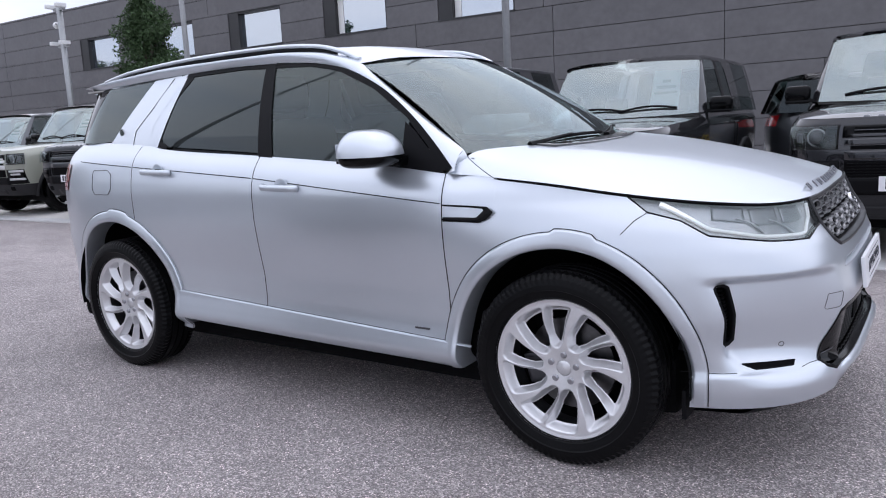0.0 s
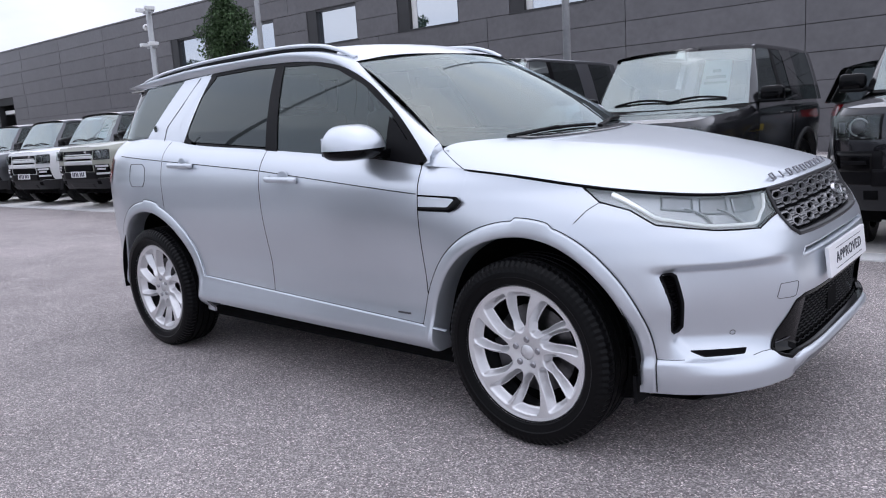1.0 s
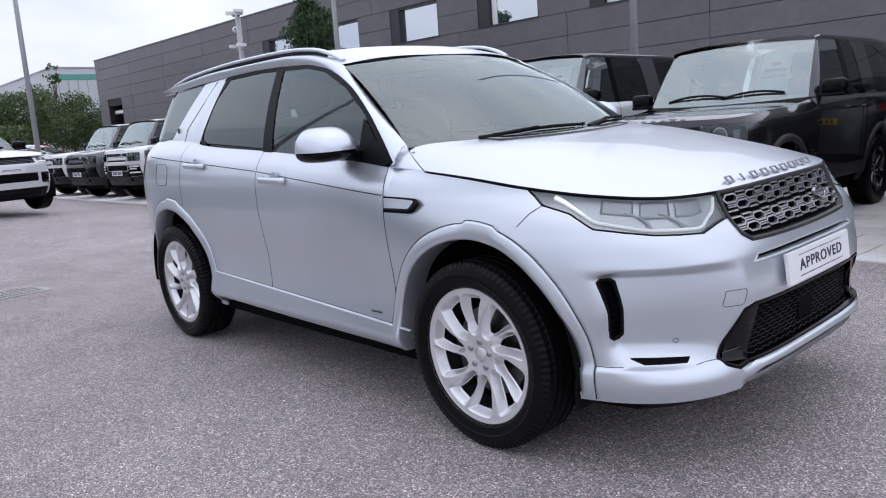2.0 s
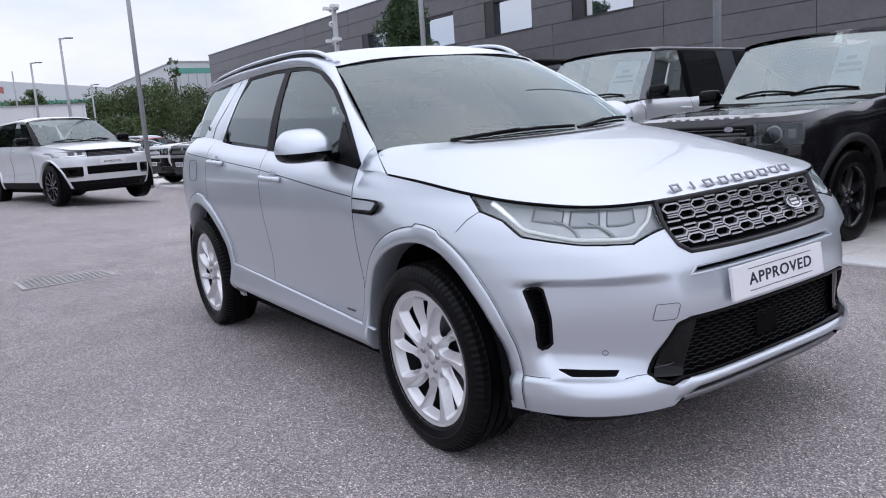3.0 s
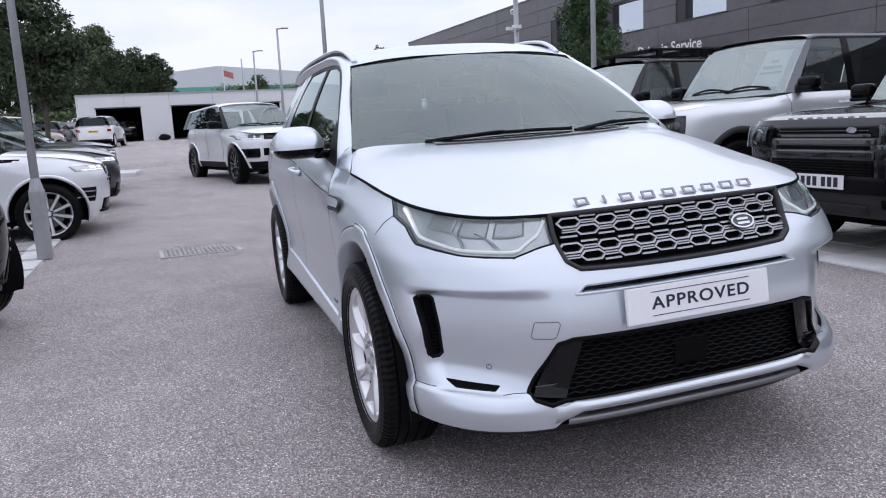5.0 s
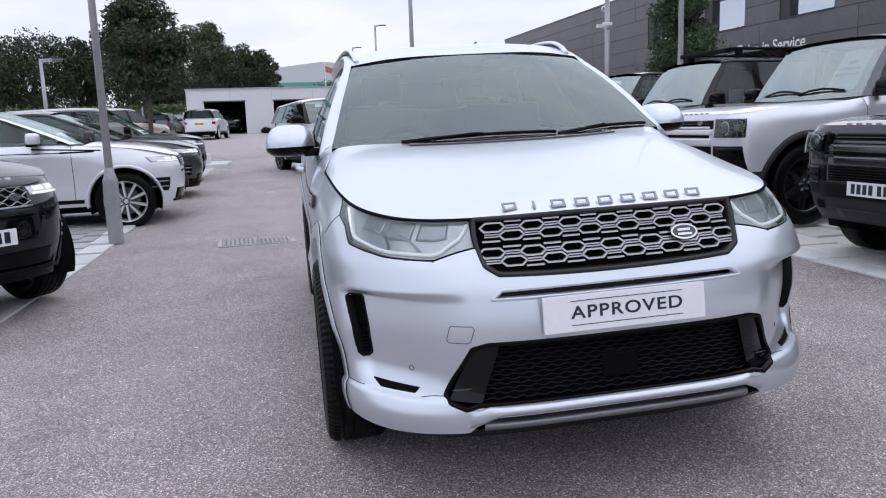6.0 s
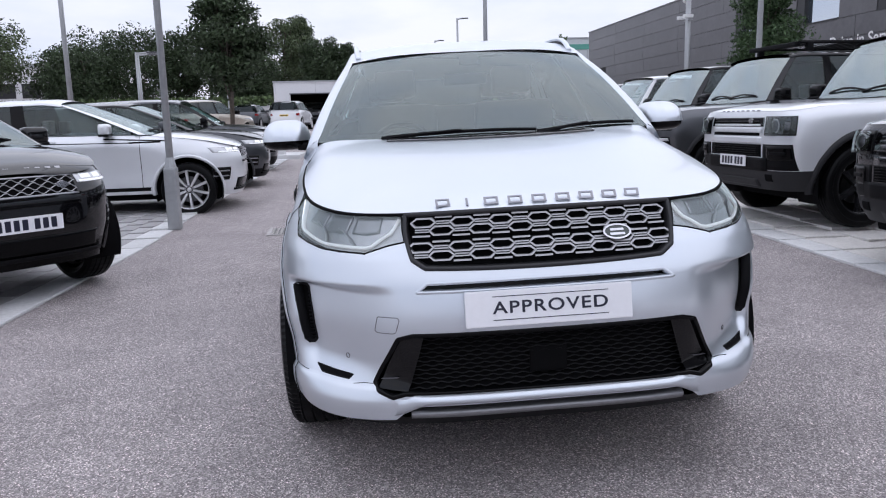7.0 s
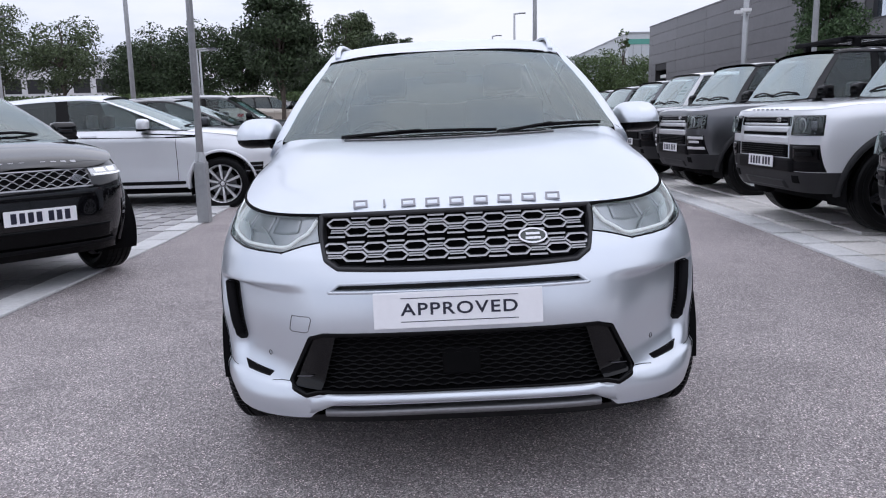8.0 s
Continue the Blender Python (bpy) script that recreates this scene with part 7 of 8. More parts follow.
def solar_glass():
    m = mat("solar_glass", (0.05, 0.07, 0.09), 0.03, coat=1.0)
    n, l = m.node_tree.nodes, m.node_tree.links
    gl = n.new("ShaderNodeBsdfGlossy")
    gl.inputs["Roughness"].default_value, gl.inputs["Color"].default_value = 0.02, (0.80, 0.86, 0.92, 1)
    mx = n.new("ShaderNodeMixShader")
    mx.inputs[0].default_value = 0.62
    l.new(n["Principled BSDF"].outputs[0], mx.inputs[1]); l.new(gl.outputs[0], mx.inputs[2])
    l.new(mx.outputs[0], n["Material Output"].inputs["Surface"])
    return m


SOLAR = solar_glass()
BLIND = mat("white_blind", (0.75, 0.75, 0.74), 0.6, vary=0.05)
WALL_M = Matrix.Translation((0, 17.2, 0)) @ Matrix.Rotation(math.atan(0.05), 4, "Z")
hall = thing("dark_building", WALL_M, "long two-storey building in charcoal cladding panels with five windows", "building")
WINDOWS = [-29.4 + 4.58 * k for k in range(5)]
W_L, W_Z0, W_Z1, TOP = 2.62, 4.52, 5.84, 7.15
DOOR = (-48.6, -46.4, 4.1)
# carcass behind the panels, with the openings left free
bm = bmesh.new()
cuts = [(-50.0, DOOR[0], 0.0, TOP - 0.02), (DOOR[0], DOOR[1], DOOR[2], TOP - 0.02), (DOOR[1], WINDOWS[0], 0.0, TOP - 0.02)]
for k, x in enumerate(WINDOWS):
    nxt = WINDOWS[k + 1] if k < 4 else 40.0
    cuts += [(x, x + W_L, 0.0, W_Z0), (x, x + W_L, W_Z1, TOP - 0.02), (x + W_L, nxt, 0.0, TOP - 0.02)]
for x0, x1, z0, z1 in cuts:
    box_bm(x0, x1, 0.02, 0.35, z0, z1, bm=bm)
box_bm(-50.0, -49.7, 0.36, 24.0, 0.0, TOP - 0.02, bm=bm)
part("wall", bm, JOINT, hall)
part("roof_deck", box_bm(-50.0, 40.0, 0.36, 24.0, TOP - 0.30, TOP - 0.10), JOINT, hall)
part("parapet_cap", box_bm(-50.05, 40.0, -0.06, 0.40, TOP - 0.01, TOP + 0.05), CLAD, hall)
part("floor_slab", box_bm(-49.6, 40.0, 0.36, 10.0, 3.6, 3.8), BLIND, hall)
part("door_recess", box_bm(DOOR[0] - 0.1, DOOR[1] + 0.1, 0.9, 1.0, 0.0, DOOR[2] + 0.1), DARK, hall)
rows = [0.0, 0.41, 1.09, 1.77, 2.45, 3.13, 3.81, 4.52, 5.18, 5.84, 6.49, 7.14]
for r, (z0, z1) in enumerate(zip(rows, rows[1:])):
    marks = [-50.0] + [-49.3 + 4.67 * k + (2.3 if r % 2 and r < 9 and r != 4 and r != 5 else 0.0) for k in range(19)] + [40.0]
    spans = list(zip(marks, marks[1:]))
    holes = []
    if z0 >= W_Z0 - 0.01 and z1 <= W_Z1 + 0.01:
        holes = [(x, x + W_L) for x in WINDOWS]
        marks2 = [-50.0, -44.8, -40.1, -35.4]
        for x in WINDOWS:
            marks2 += [x, x + W_L]
        marks2 += [-7.55, -2.88, 1.8, 6.5, 11.2, 15.9, 20.6, 25.3, 30.0, 35, 40.0]
        spans = [(a, b) for a, b in zip(marks2, marks2[1:]) if not any(abs(a - h[0]) < 0.01 for h in holes)]
    for a, b in spans:
        pieces = [(a, b)]
        if z0 < DOOR[2]:
            pieces = [(p, q) for p, q in ((a, min(b, DOOR[0])), (max(a, DOOR[1]), b)) if q - p > 0.05] if (a < DOOR[1] and b > DOOR[0]) else [(a, b)]
        for p, q in pieces:
            if q - p < 0.08:
                continue
            part("cladding_panel", box_bm(p + 0.009, q - 0.009, -0.025, 0.016, z0 + 0.009, z1 - 0.009), CLAD, hall)
for k, x in enumerate(WINDOWS):
    w = new("window")
    w.parent = hall
    w.matrix_basis = Matrix.Translation((x, 0, W_Z0))
    H = W_Z1 - W_Z0
    part("window_reveal", box_bm(0.0, 0.50, 0.0, 0.28, 0.0, H), FRAME, w)
    part("window_head", box_bm(0.0, W_L, 0.02, 0.28, H - 0.07, H), FRAME, w)
    part("window_sill", box_bm(0.0, W_L, -0.05, 0.28, -0.02, 0.04), FRAME, w)
    part("window_frame", box_bm(W_L - 0.06, W_L, 0.02, 0.28, 0.04, H - 0.07), FRAME, w)
    part("pane", box_bm(0.50, W_L - 0.06, 0.17, 0.19, 0.04, H - 0.07), SOLAR, w)
    if k > 2:
        part("blind", box_bm(0.51, 0.51 + 0.22, 0.150, 0.165, 0.05, H - 0.08), BLIND, w)

# white sign letters on a dark canopy
sign = thing("canopy_sign", WALL_M @ Matrix.Translation((-22.6, -0.5, 3.26)), "white raised sign letters on a black canopy edge", "sign")
part("canopy", box_bm(0.2, 5.3, -0.3, 0.475, -0.14, 0.0, 0.02), FRAME, sign)
SIGN_M = Matrix(((1, 0, 0, 0), (0, 0, -1, 0), (0, 1, 0, 0), (0, 0, 0, 1)))
word("sign_letters", "Drive in Service", 0.56, 1.0, BLIND, sign, Matrix.Translation((2.75, -0.2, 0.30)) @ SIGN_M)

# ---------------------------------------------------------------- poles
def lamp_post(x, y, h, r, arm=0.0, turn=0.0, base=0.0, label="grey steel lamp post", name="lamp_post"):
    c = thing(name, pose(x, y, float(ground_z(x, y)), 0, 0, turn), label, "lamp post", "lamp posts of the car park")
    part("pole", tube_bm([(0, 0, 0), (0, 0, h * 0.5), (0, 0, h)], [r, r * 0.85, r * 0.6], 12), STEEL, c, smooth=True)
    if base:
        bm = box_bm(-r * 1.6, r * 1.6, -r * 1.6, r * 1.6, 0, base, r * 0.5)
        part("pole_base", bm, STEEL, c)
        part("pole_collar", tube_bm([(0, 0, base), (0, 0, base + 0.12)], [r * 1.6, r * 1.02], 12), STEEL, c)
        part("hatch", box_bm(-r * 1.1, r * 1.1, -r * 1.66, -r * 1.6, 0.2, base - 0.1, 0.004), STEEL, c)
    if arm:
        part("arm", tube_bm([(0, 0, h - 0.05), (arm, 0, h)], r * 0.5, 8), STEEL, c)
        part("lantern", box_bm(arm - 0.06, arm + 0.36, -0.11, 0.11, h - 0.03, h + 0.03, 0.02), GUNMETAL, c)
    return c


lamp_post(-4.86, -3.05, 7.5, 0.046, 0, 0, 0.76, "grey steel lamp post with square base box beside paving")
lamp_post(-12.3, 8.1, 9.0, 0.07)
lamp_post(-3.93, 8.2, 9.0, 0.07)
lamp_post(-25.8, -12.2, 11.0, 0.10)
lamp_post(-19.5, 2.9, 9.5, 0.075, label="tall grey lamp post beside the lane")
lamp_post(-45.8, 4.8, 7.3, 0.10, 0.35, 90, label="lamp post with a flat lantern arm")
lamp_post(-52.0, 3.8, 6.2, 0.09, 0.3, 90, label="lamp post with a flat lantern arm")
lamp_post(-66.0, 9.6, 6.6, 0.09, 0.3, 90, label="lamp post with a flat lantern arm")
lamp_post(-72.0, 4.5, 7.5, 0.09, label="far lamp post behind the white shed")
lamp_post(-30.0, -10.9, 3.9, 0.07, 0.5, 100, label="lamp post with a flat lantern arm")
lamp_post(-34.0, -12.0, 4.1, 0.07, 0.5, 100, label="lamp post with a flat lantern arm")
lamp_post(-40.0, -25.5, 6.6, 0.09, 0.6, 100, label="lamp post with a flat lantern arm")
lamp_post(-30.0, -7.1, 3.2, 0.04, label="thin grey pole beyond the parked cars")
lamp_post(-9.0, -9.2, 9.5, 0.08, label="tall grey lamp post behind the parked estates")

cc = thing("camera_mast", pose(-20.1, 9.65, 0.0), "grey mast with white security cameras on brackets", "security mast")
part("mast", tube_bm([(0, 0, 0), (0, 0, 5.45)], 0.085, 12), STEEL, cc, smooth=True)
WHITE_PL = mat("white_plastic", (0.7, 0.7, 0.7), 0.4, vary=0.05)
for z, w in ((5.38, 0.27), (4.30, 0.25)):
    b = part("bracket", box_bm(-w, w, -0.05, 0.05, z - 0.04, z + 0.04, 0.01), STEEL, cc)
    for s in (-1, 1):
        part("security_camera", box_bm(s * w - 0.07, s * w + 0.07, -0.26, 0.05, z + 0.02, z + 0.13, 0.02), WHITE_PL, cc)
bm = lathe_bm([(0.03, 0.0), (0.06, 0.10), (0.10, 0.26)], segs=20)
bm.transform(Matrix.Translation((-0.13, -0.08, 4.95)) @ Matrix.Rotation(radians(60), 4, "Z"))
part("horn_speaker", bm, WHITE_PL, cc)

# ---------------------------------------------------------------- white wash bays
WHITE_WALL = mat("white_painted_panel", (0.66, 0.66, 0.67), 0.6, vary=0.06, grain=8, big=0.4)
shed = thing("wash_bay_building", pose(-54.0, 0, float(ground_z(-54.0, 0)), 0, 0, 0), "low white wash bay building with dark open doors", "building")
H = 3.25
bays = [(-7.1, -4.15), (-2.1, 0.95), (2.85, 5.6)]
bm = bmesh.new()
x = -8.3
for a, b in bays:
    box_bm(-0.25, 0, x, a, -0.5, H, bm=bm)
    box_bm(-0.25, 0, a, b, 2.38, H, bm=bm)
    x = b
box_bm(-0.25, 0, x, 7.0, -0.5, H, bm=bm)
box_bm(-9.0, -0.25, -8.3, -8.05, -0.5, H, bm=bm)
box_bm(-9.0, -0.25, 6.75, 7.0, -0.5, H, bm=bm)
box_bm(-9.0, -8.75, -8.05, 6.75, -0.5, H, bm=bm)
part("wall", bm, WHITE_WALL, shed)
part("roof", box_bm(-9.0, 0.06, -8.36, 7.06, H, H + 0.1), STEEL, shed)
part("inner_wall", box_bm(-6.2, -6.0, -8.0, 6.7, -0.4, H - 0.1), DARK, shed)
part("bay_floor", box_bm(-8.7, 0.0, -8.0, 6.7, -0.5, -0.01), DARK, shed)
for k in range(6):
    y = -8.2 + k * 3.0
    part("panel_joint", box_bm(0.0, 0.004, y, y + 0.02, 2.42, H), STEEL, shed)
for a, b in bays:
    part("door_trim", box_bm(0.0, 0.05, a - 0.06, b + 0.06, 2.36, 2.44), GUNMETAL, shed)
bag = thing("rubbish_bag", pose(-53.5, -2.75, float(ground_z(-53.5, -2.7))), "dark bag lying by the wash bay wall", "bag")
bm = bmesh.new()
bmesh.ops.create_icosphere(bm, subdivisions=2, radius=0.32)
for v in bm.verts:
    v.co = Vector((v.co.x, v.co.y * 1.3, max(0.0, v.co.z * 0.8 + 0.2))) * (1 + 0.15 * noise.noise(v.co * 4))
part("sack", bm, BLACK_TRIM, bag)

# kerbed island with a post and rail, at the end of the left row
isl = thing("kerb_island", pose(-18.0, -2.98, float(ground_z(-18, -3.0))), "low kerbed island of pale stone", "kerb")
part("kerb", box_bm(-0.7, 1.3, -3.2, 0.25, -0.05, 0.10, 0.03), EDGE, isl)
fence = thing("timber_rail", pose(-18.6, -5.2, float(ground_z(-18, -5)) + 0.1), "grey weathered timber post and rail", "rail")
TIMBER = mat("weathered_timber", (0.20, 0.18, 0.15), 0.8, vary=0.25, grain=30)
for y in (-0.9, 0.0, 0.9):
    part("post", box_bm(-0.06, 0.06, y - 0.06, y + 0.06, 0.0, 0.95, 0.01), TIMBER, fence)
for z in (0.5, 0.82):
    part("rail", box_bm(-0.03, 0.03, -1.0, 1.0, z - 0.05, z + 0.05, 0.01), TIMBER, fence)
bol = thing("stone_planter", pose(-17.2, -3.40, float(ground_z(-17, -3.4)) + 0.1), "small grey stone planter on the island", "planter")
part("planter_body", box_bm(-0.18, 0.18, -0.22, 0.22, 0.0, 0.28, 0.03), EDGE, bol)

# boundary wall and far halls
wl_ = thing("boundary_wall", pose(-64.0, -30, 0), "pale low boundary wall behind the car park", "wall")
part("wall_body", box_bm(0, 0.25, -40, 24.0, 0.5, 2.75), mat("pale_render", (0.50, 0.50, 0.49), 0.8, vary=0.12, big=0.5), wl_)
part("wall_cap", box_bm(-0.05, 0.30, -40, 24.0, 2.75, 2.85), STEEL, wl_)
HALL_W = mat("pale_corrugated_hall", (0.52, 0.55, 0.56), 0.6, vary=0.06, grain=3, big=0.1)
GREEN = mat("teal_stripe", (0.10, 0.32, 0.26), 0.6, vary=0.05)
far1 = thing("green_striped_hall", pose(-86, 0, 0), "pale industrial hall with a teal stripe under its roof", "building")
part("wall", box_bm(-40, 0, 22.0, 34.0, 0, 10.4), HALL_W, far1)
part("stripe", box_bm(0.0, 0.05, 21.9, 34.0, 9.15, 9.75), GREEN, far1)
part("roof", box_bm(-40, 0.1, 21.9, 34.0, 10.4, 10.55), STEEL, far1)
for k in range(11):
    part("cladding_rib", box_bm(0.0, 0.06, 22.5 + k, 22.56 + k, 0.0, 9.1), STEEL, far1)
far2 = thing("pale_hall", pose(-150, 0, 0), "long pale industrial hall with a low pitched roof", "building")
bm = bmesh.new()
prof = [(-18.0, 0), (-18.0, 11.6), (6.0, 14.3), (34.0, 11.9), (34.0, 0)]
a = [bm.verts.new((0, y, z)) for y, z in prof]
b = [bm.verts.new((-60, y, z)) for y, z in prof]
bm.faces.new(a); bm.faces.new(b[::-1])
for i in range(len(prof)):
    j = (i + 1) % len(prof)
    bm.faces.new((a[i], b[i], b[j], a[j]))
bmesh.ops.recalc_face_normals(bm, faces=bm.faces)
part("hall_body", bm, HALL_W, far2)
part("stripe", box_bm(0.0, 0.2, -18.0, 34.0, 9.6, 10.4), GREEN, far2)
for k in range(13):
    part("wall_rib", box_bm(0.0, 0.15, -18 + k * 4.2, -17.85 + k * 4.2, 0.0, 9.6), STEEL, far2)
far3 = thing("white_office", pose(-96, -47, 0), "white two-storey office behind the trees", "building")
part("wall", box_bm(-12, 0, -14, 14, 0, 9.0), WHITE_WALL, far3)
part("roof", box_bm(-12.3, 0.3, -14.3, 14.3, 9.0, 9.4), STEEL, far3)
for r in range(2):
    for k in range(9):
        part("window", box_bm(0.0, 0.05, -13 + k * 3.0, -10.8 + k * 3.0, 1.6 + r * 3.6, 3.4 + r * 3.6), FRAME, far3)
flag = thing("flag_pole", pose(-70, 2.6, 1.2), "flag on a thin white pole beyond the shed", "flag")
part("pole", tube_bm([(0, 0, 0), (0, 0, 6.3)], 0.06, 8), WHITE_PL, flag)
bm = bmesh.new()
gr = [[bm.verts.new((0.05 * math.sin(i * 1.3), i * 0.15, 5.4 + j * 0.28 - 0.05 * i)) for j in range(3)] for i in range(7)]
for i in range(6):
    for j in range(2):
        bm.faces.new((gr[i][j], gr[i + 1][j], gr[i + 1][j + 1], gr[i][j + 1]))
part("cloth", bm, mat("red_flag_cloth", (0.45, 0.16, 0.15), 0.8, vary=0.3, grain=4), flag)

# ---------------------------------------------------------------- trees
def leaf_mat(name, colour):
    m = mat(name, colour, 0.6, vary=0.25, grain=6, big=0.6, spec=0.3)
    n, l = m.node_tree.nodes, m.node_tree.links
    b = n["Principled BSDF"]
    src = b.inputs["Base Color"].links[0].from_socket
    geo = n.new("ShaderNodeNewGeometry")
    r = n.new("ShaderNodeMapRange")
    r.inputs["To Min"].default_value, r.inputs["To Max"].default_value = 0.55, 1.5
    l.new(geo.outputs["Random Per Island"], r.inputs["Value"])
    sc = n.new("ShaderNodeVectorMath"); sc.operation = "SCALE"
    l.new(src, sc.inputs[0]); l.new(r.outputs[0], sc.inputs["Scale"]); l.new(sc.outputs[0], b.inputs["Base Color"])
    return m


LEAF_DARK = leaf_mat("dark_foliage", (0.040, 0.060, 0.028))
LEAF_MID = leaf_mat("mid_foliage", (0.075, 0.110, 0.042))
LEAF_PALE = leaf_mat("pale_foliage", (0.075, 0.100, 0.048))
LEAF_CLIPPED = leaf_mat("clipped_foliage", (0.045, 0.078, 0.032))
BARK = mat("bark", (0.075, 0.060, 0.048), 0.9, vary=0.35, grain=12, bump=0.6, bump_scale=20)


def tree(name, x, y, z0, height, radius, label, leaf, seed, n=3500, size=0.35, trunk=0.25, bare=0.3, shape="round", clumps=40, group="trees round the car park", fill=1.0):
    """A trunk with limbs and a crown of many leaves gathered in clumps."""
    rng = np.random.default_rng(seed)
    c = thing(name, pose(x, y, z0), label, "tree", group)
    z_low = height * bare
    cz, rz = (z_low + height) / 2, (height - z_low) / 2
    r0 = max(0.06, radius * 0.06) if trunk is None else trunk
    pts = [(0, 0, -0.2)] + [(rng.normal(0, 0.04) * k, rng.normal(0, 0.04) * k, height * 0.88 * k / 6) for k in range(1, 7)]
    bm = tube_bm(pts, [r0 * (1 - 0.13 * k) for k in range(7)], 8)
    cl = []
    for k in range(clumps):
        d = rng.normal(size=3)
        d /= np.linalg.norm(d)
        u = rng.uniform(0.15, 1.0) ** 0.5
        p = d * u
        w = 1.0
        if shape == "cone":
            w = np.interp(p[2], (-1, -0.6, 1), (0.75, 1.0, 0.18))
        elif shape == "egg":
            w = np.interp(p[2], (-1, -0.3, 1), (0.65, 1.0, 0.42))
        cl.append((p[0] * radius * w * 0.86, p[1] * radius * w * 0.86, cz + p[2] * rz * 0.9, rng.uniform(0.16, 0.34) * radius * (0.5 + 0.5 * w)))
    for k in rng.choice(len(cl), min(14, len(cl)), replace=False):
        cx, cy, czz, _ = cl[k]
        zb = max(z_low * 0.8, min(czz - 0.2, height * 0.75) * rng.uniform(0.55, 0.85))
        tube_bm([(0, 0, zb), (cx * 0.5, cy * 0.5, (zb + czz) / 2 + 0.1), (cx, cy, czz)], [r0 * 0.42, r0 * 0.25, r0 * 0.08], 5, bm=bm)
    part("trunk", bm, BARK, c)
    ci = rng.integers(0, len(cl), n)
    C = np.array(cl)[ci]
    d = rng.normal(size=(n, 3))
    d /= np.linalg.norm(d, axis=1, keepdims=True)
    rad = C[:, 3:4] * (0.35 + 0.75 * rng.random((n, 1)) ** 0.6)
    P = C[:, :3] + d * rad * np.array([1.15, 1.15, 0.85])
    a = rng.normal(size=(n, 3))
    a /= np.linalg.norm(a, axis=1, keepdims=True)
    b = np.cross(a, rng.normal(size=(n, 3)))
    b /= np.linalg.norm(b, axis=1, keepdims=True)
    s = size * rng.uniform(0.5, 1.2, (n, 1))
    V = np.stack([P - a * s, P + b * s * 0.45, P + a * s, P - b * s * 0.45], 1).reshape(-1, 3)
    F = np.arange(4 * n).reshape(n, 4)
    me = bpy.data.meshes.new("crown")
    me.from_pydata(V.tolist(), [], F.tolist())
    finish(me, leaf, False)
    o = new("crown", me)
    o.parent = c
    return c


tree("clipped_tree", -18.8, 11.6, 0.0, 6.3, 1.45, "dense green oval tree in front of the dark building", LEAF_CLIPPED, 3, 24000, 0.062, 0.10, 0.16, "egg", 120)
tree("car_park_tree", -21.0, -5.3, float(ground_z(-21, -5.3)), 5.7, 1.5, "dark leafy young tree at the end of the row", LEAF_DARK, 4, 14000, 0.085, 0.09, 0.30, "egg", 110)
far = [  # x, y, height, radius, shape, leaf
    (-72, -37.5, 11.0, 4.2, "round", LEAF_PALE, 0.25), (-74, -45.0, 12.4, 4.6, "round", LEAF_PALE, 0.25),
    (-72, -28.6, 9.4, 4.4, "round", LEAF_DARK, 0.10), (-75, -24.5, 10.2, 4.4, "round", LEAF_DARK, 0.10), (-77, -21.0, 10.0, 2.8, "round", LEAF_DARK, 0.2),
    (-75, -16.3, 13.4, 3.6, "egg", LEAF_DARK, 0.06), (-82, -10.6, 12.6, 3.4, "round", LEAF_PALE, 0.25), (-84, -9.0, 12.8, 2.6, "cone", LEAF_DARK, 0.35),
    (-75, -13.0, 8.0, 3.0, "round", LEAF_DARK, 0.05), (-76, -6.4, 9.4, 2.8, "round", LEAF_DARK, 0.15), (-77, -3.6, 8.6, 2.0, "round", LEAF_DARK, 0.15),
    (-80, -33.0, 8.6, 4.0, "round", LEAF_DARK, 0.12), (-70, -56.0, 12.0, 5.0, "round", LEAF_MID, 0.15), (-88, -64.0, 13.0, 6.0, "round", LEAF_DARK, 0.10)]
for k, (x, y, h, r, sh, lf, bare) in enumerate(far):
    tree("tree", x, y, 1.2, h, r, "tall leafy tree beyond the boundary wall" if lf is not LEAF_PALE else "tall airy birch with pale leaves", lf, 20 + k, 15000 if lf is not LEAF_PALE else 11000, 0.17, 0.22, bare, sh, 110 if lf is not LEAF_PALE else 60)
for k, (x, y, h, r) in enumerate([(-74, 4.0, 5.0, 3.0), (-76, 9.0, 5.4, 3.2), (-72, 12.6, 6.2, 3.0), (-71, 16.0, 6.6, 3.2), (-73, 19.5, 6.0, 3.2), (-72, 23.5, 5.0, 3.2), (-76, 0.5, 4.6, 2.6), (-78, 6.5, 6.8, 1.5), (-80, 28.0, 4.6, 4.0)]):
    tree("hedge_tree", x, y, 1.0, h, r, "bushy green boundary tree", LEAF_MID, 60 + k, 11000, 0.14, 0.14, 0.02, "round", 90)
tree("sapling", -70.0, 17.6, 1.0, 8.6, 0.8, "thin sapling with sparse leaves above the hedge", LEAF_MID, 90, 160, 0.2, 0.06, 0.68, "round", 14)
rng = np.random.default_rng(5)
n = 20000
P = np.stack([-66.5 + rng.normal(0, 0.6, n), rng.uniform(-70, 14, n), 1.6 + rng.random(n) * 2.2 + 0.5 * np.sin(np.arange(n) * 0.0)], -1)
a = rng.normal(size=(n, 3)); a /= np.linalg.norm(a, axis=1, keepdims=True)
b = np.cross(a, rng.normal(size=(n, 3))); b /= np.linalg.norm(b, axis=1, keepdims=True)
V = np.stack([P - a * 0.18, P + b * 0.09, P + a * 0.18, P - b * 0.09], 1).reshape(-1, 3)
me = bpy.data.meshes.new("hedge")
me.from_pydata(V.tolist(), [], np.arange(4 * n).reshape(n, 4).tolist())
finish(me, LEAF_MID, False)
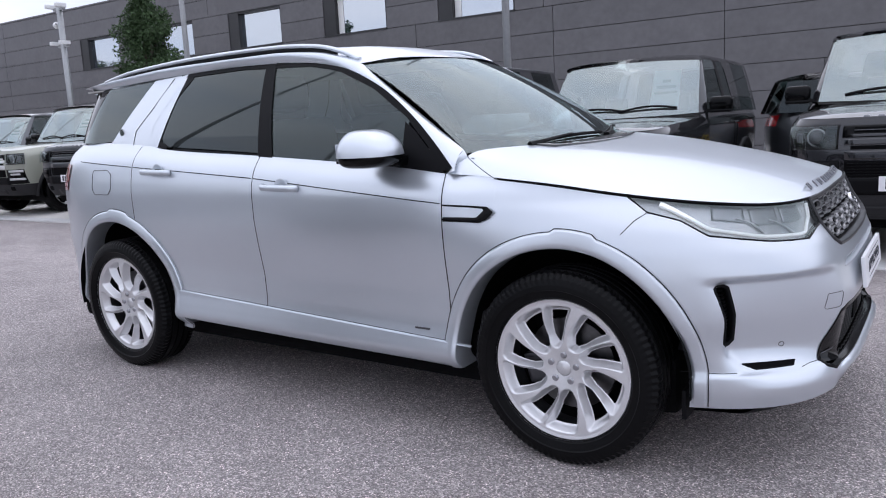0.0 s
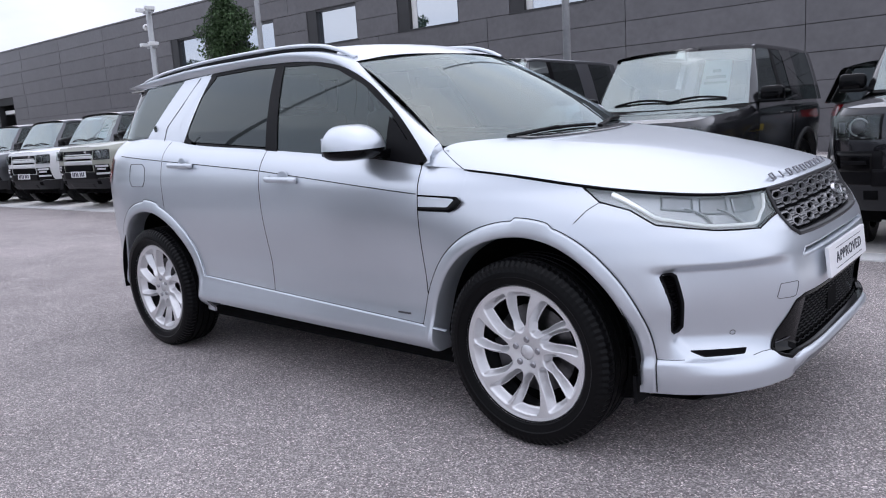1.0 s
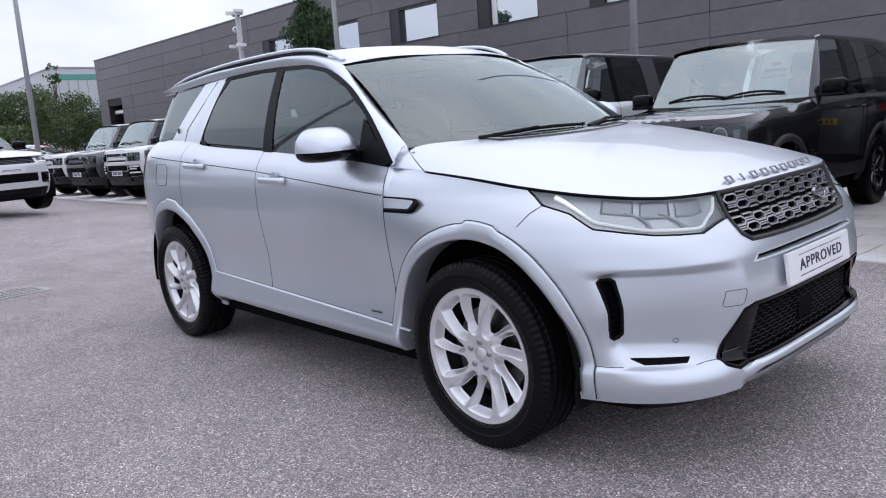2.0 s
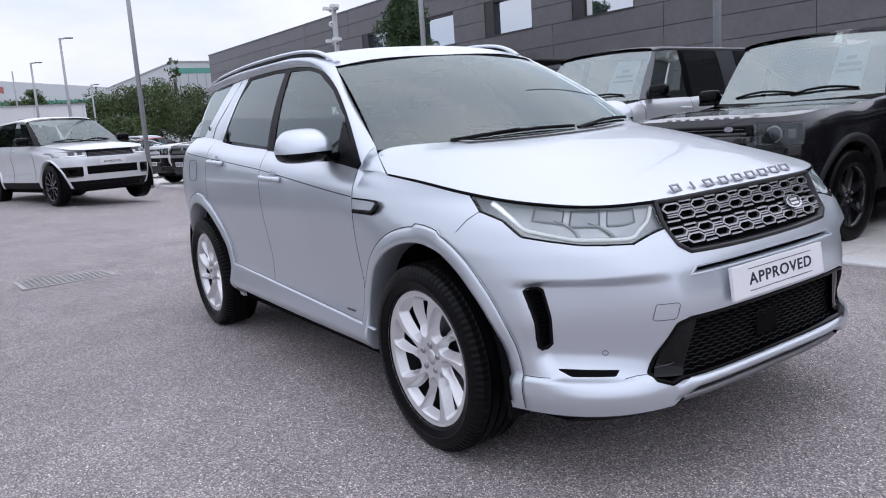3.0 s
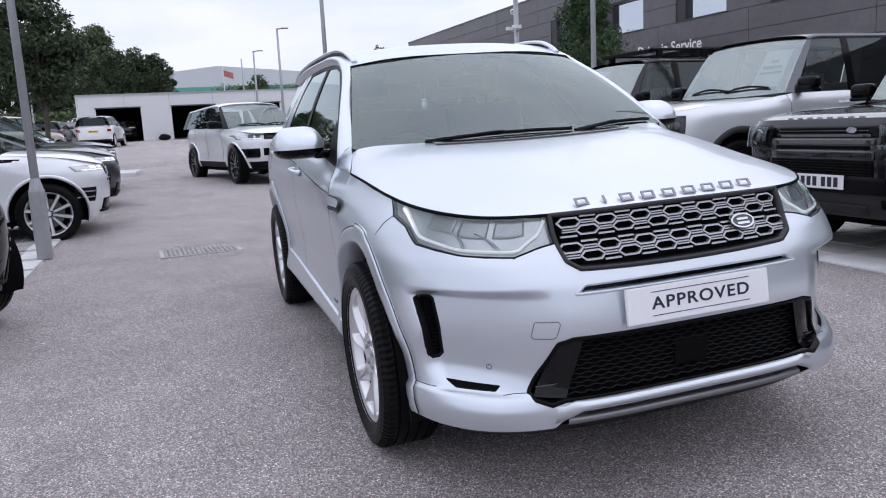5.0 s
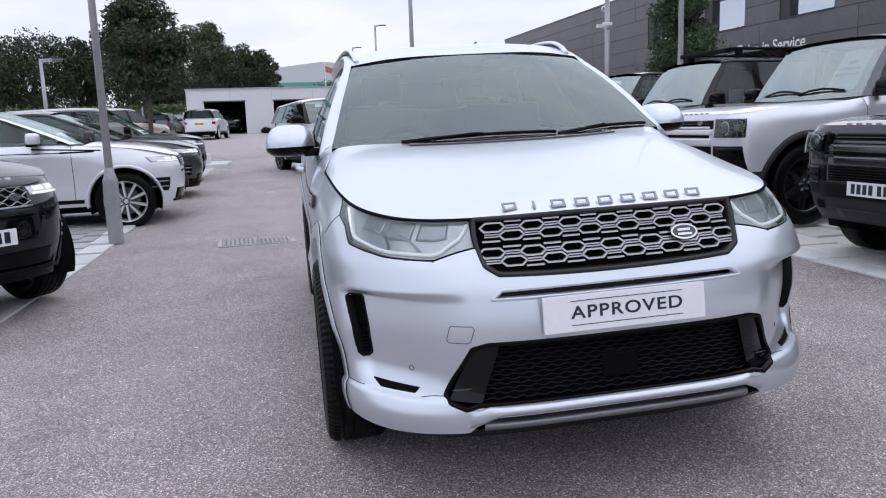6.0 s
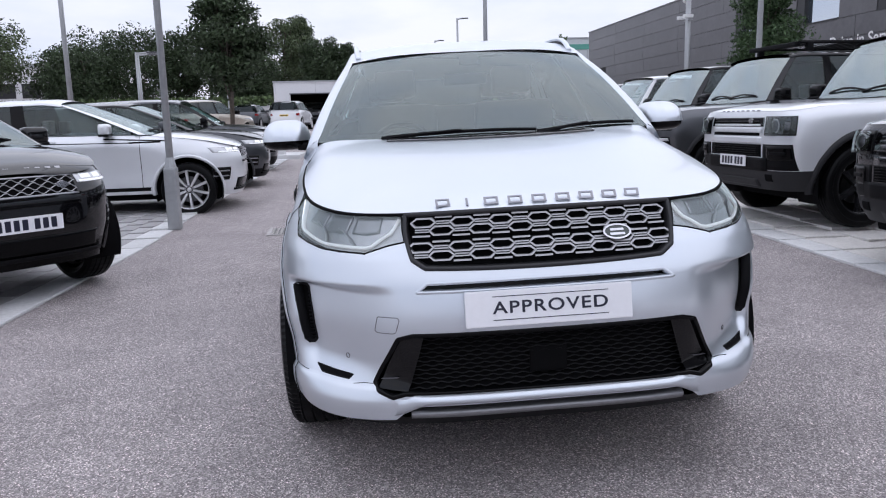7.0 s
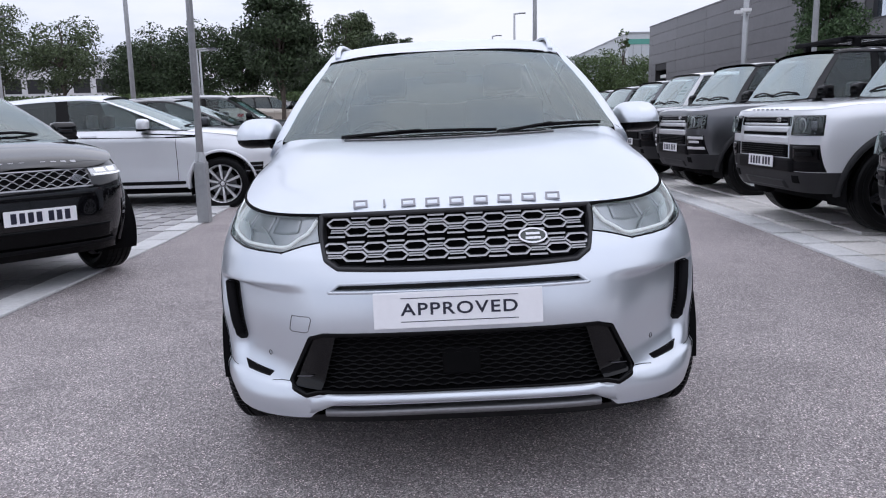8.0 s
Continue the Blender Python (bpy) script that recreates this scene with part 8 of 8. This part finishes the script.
tagged(new("hedge", me), "green hedge along the boundary wall", "hedge", kind="stuff")
# unseen trees on the camera's side of the car park, added for the windows to reflect
for k, (x, y, h, r) in enumerate([(-9, -46, 7, 3.4), (13, -48, 7, 3.4), (-26, -46, 8, 4.0)]):
    tree("tree", x, y, 0.0, h, r, "leafy tree added out of view for the window reflections", LEAF_DARK, 120 + k, 2600, 0.34, 0.22, 0.2, "round", 46)

# ---------------------------------------------------------------- far parked cars
FAR = "cars parked beyond the lane"
RED_PAINT = paint("red_paint", (0.30, 0.015, 0.02), 0.2, 0.3)
BEIGE = paint("beige_paint", (0.42, 0.38, 0.32), 0.3, 0.3)
PALE_BLUE = paint("pale_blue_paint", (0.35, 0.55, 0.66), 0.2, 0.3)
def far_car(name, x, y, turn, S, p, roof, label, yellow=False, lamp_z=0.88):
    c = parked_suv(name, pose(x, y, float(ground_z(x, y)), 0, 0, turn), S, p, roof, label, ALLOY, near=False, plate=False, group=FAR)
    if yellow:
        pl = plate_bars(c, S["body"].tx - float(S["body"].B(0.9)) - 0.01, 0, 0.9, True)
        pl.matrix_basis = pl.matrix_basis @ Matrix.Rotation(math.pi, 4, "Z")
    for s in (-1, 1):
        b = S["body"]
        vs, zz = np.linspace(0.55, 1.0, 6), np.linspace(lamp_z, lamp_z + 0.14, 3)
        sheet("tail_lamp", b.at(np.full((6, 3), 2), np.repeat(vs[:, None], 3, 1), np.repeat(zz[None], 6, 0), 0.008) * np.array([1, s, 1]), RED_LENS, c)


far_car("dark_estate", 1.18, 9.8, 90, SPORT, DARK_GREY, BLACK_PAINT, "dark grey estate parked behind the off-roaders", True, 1.06)
far_car("white_estate", -44.0, -5.9, 174, SPORT, WHITE_PAINT, WHITE_PAINT, "white estate with a yellow rear number plate", True)
far_car("beige_estate", -28.0, -7.6, 150, SPORT, BEIGE, BEIGE, "beige estate parked by the boundary", True)
far_car("white_estate", -50.0, -6.9, 178, SLEEK, WHITE_PAINT, BLACK_PAINT, "white estate near the wash bays")
far_car("grey_estate", -47.0, -8.9, 176, SLEEK, GREY_PAINT, BLACK_PAINT, "grey estate near the wash bays")
far_car("dark_estate", -57.0, -5.6, 0, SPORT, DARK_GREY, DARK_GREY, "dark estate standing inside the wash bay")
far_car("red_estate", -32.5, 6.4, 120, SLEEK, RED_PAINT, RED_PAINT, "red estate beyond the row")
far_car("blue_estate", -38.0, 7.4, 110, SPORT, PALE_BLUE, PALE_BLUE, "pale blue estate beyond the row")
far_car("white_estate", -27.0, 4.6, 80, SLEEK, WHITE_PAINT, BLACK_PAINT, "white estate at the end of the lane")
far_car("dark_estate", -22.5, -9.5, 130, SLEEK, BLACK_PAINT, BLACK_PAINT, "black estate behind the small tree")
far_car("grey_estate", -48.0, 0.7, 200, SLEEK, PALE_SILVER, PALE_SILVER, "silver estate before the wash bays")

# ---------------------------------------------------------------- paving stones, last
fl = stone("flagstone", 0.60, 0.45, 0.010, 0.012, FLAG)
lay(pave_r, fl, FLAG, -9.0, 3.0, 3.60, 5.85, 0.60, 0.45, 0.01, 0.006)
eg = stone("edging_stone", 0.60, 0.28, 0.008, 0.013, EDGE)
lay(pave_r, eg, EDGE, -30.0, 8.0, 3.32, 3.60, 0.60, 0.28, 0.008, 0.006, 0)
lay(pave_l, eg, EDGE, -18.6, 6.0, -3.34, -3.06, 0.60, 0.28, 0.008, 0.005, 0)
st = stone("block", 0.40, 0.20, 0.008, 0.012, SETT)
lay(pave_l, st, SETT, -6.8, 0.4, -6.14, -3.34, 0.40, 0.20, 0.008, 0.005)
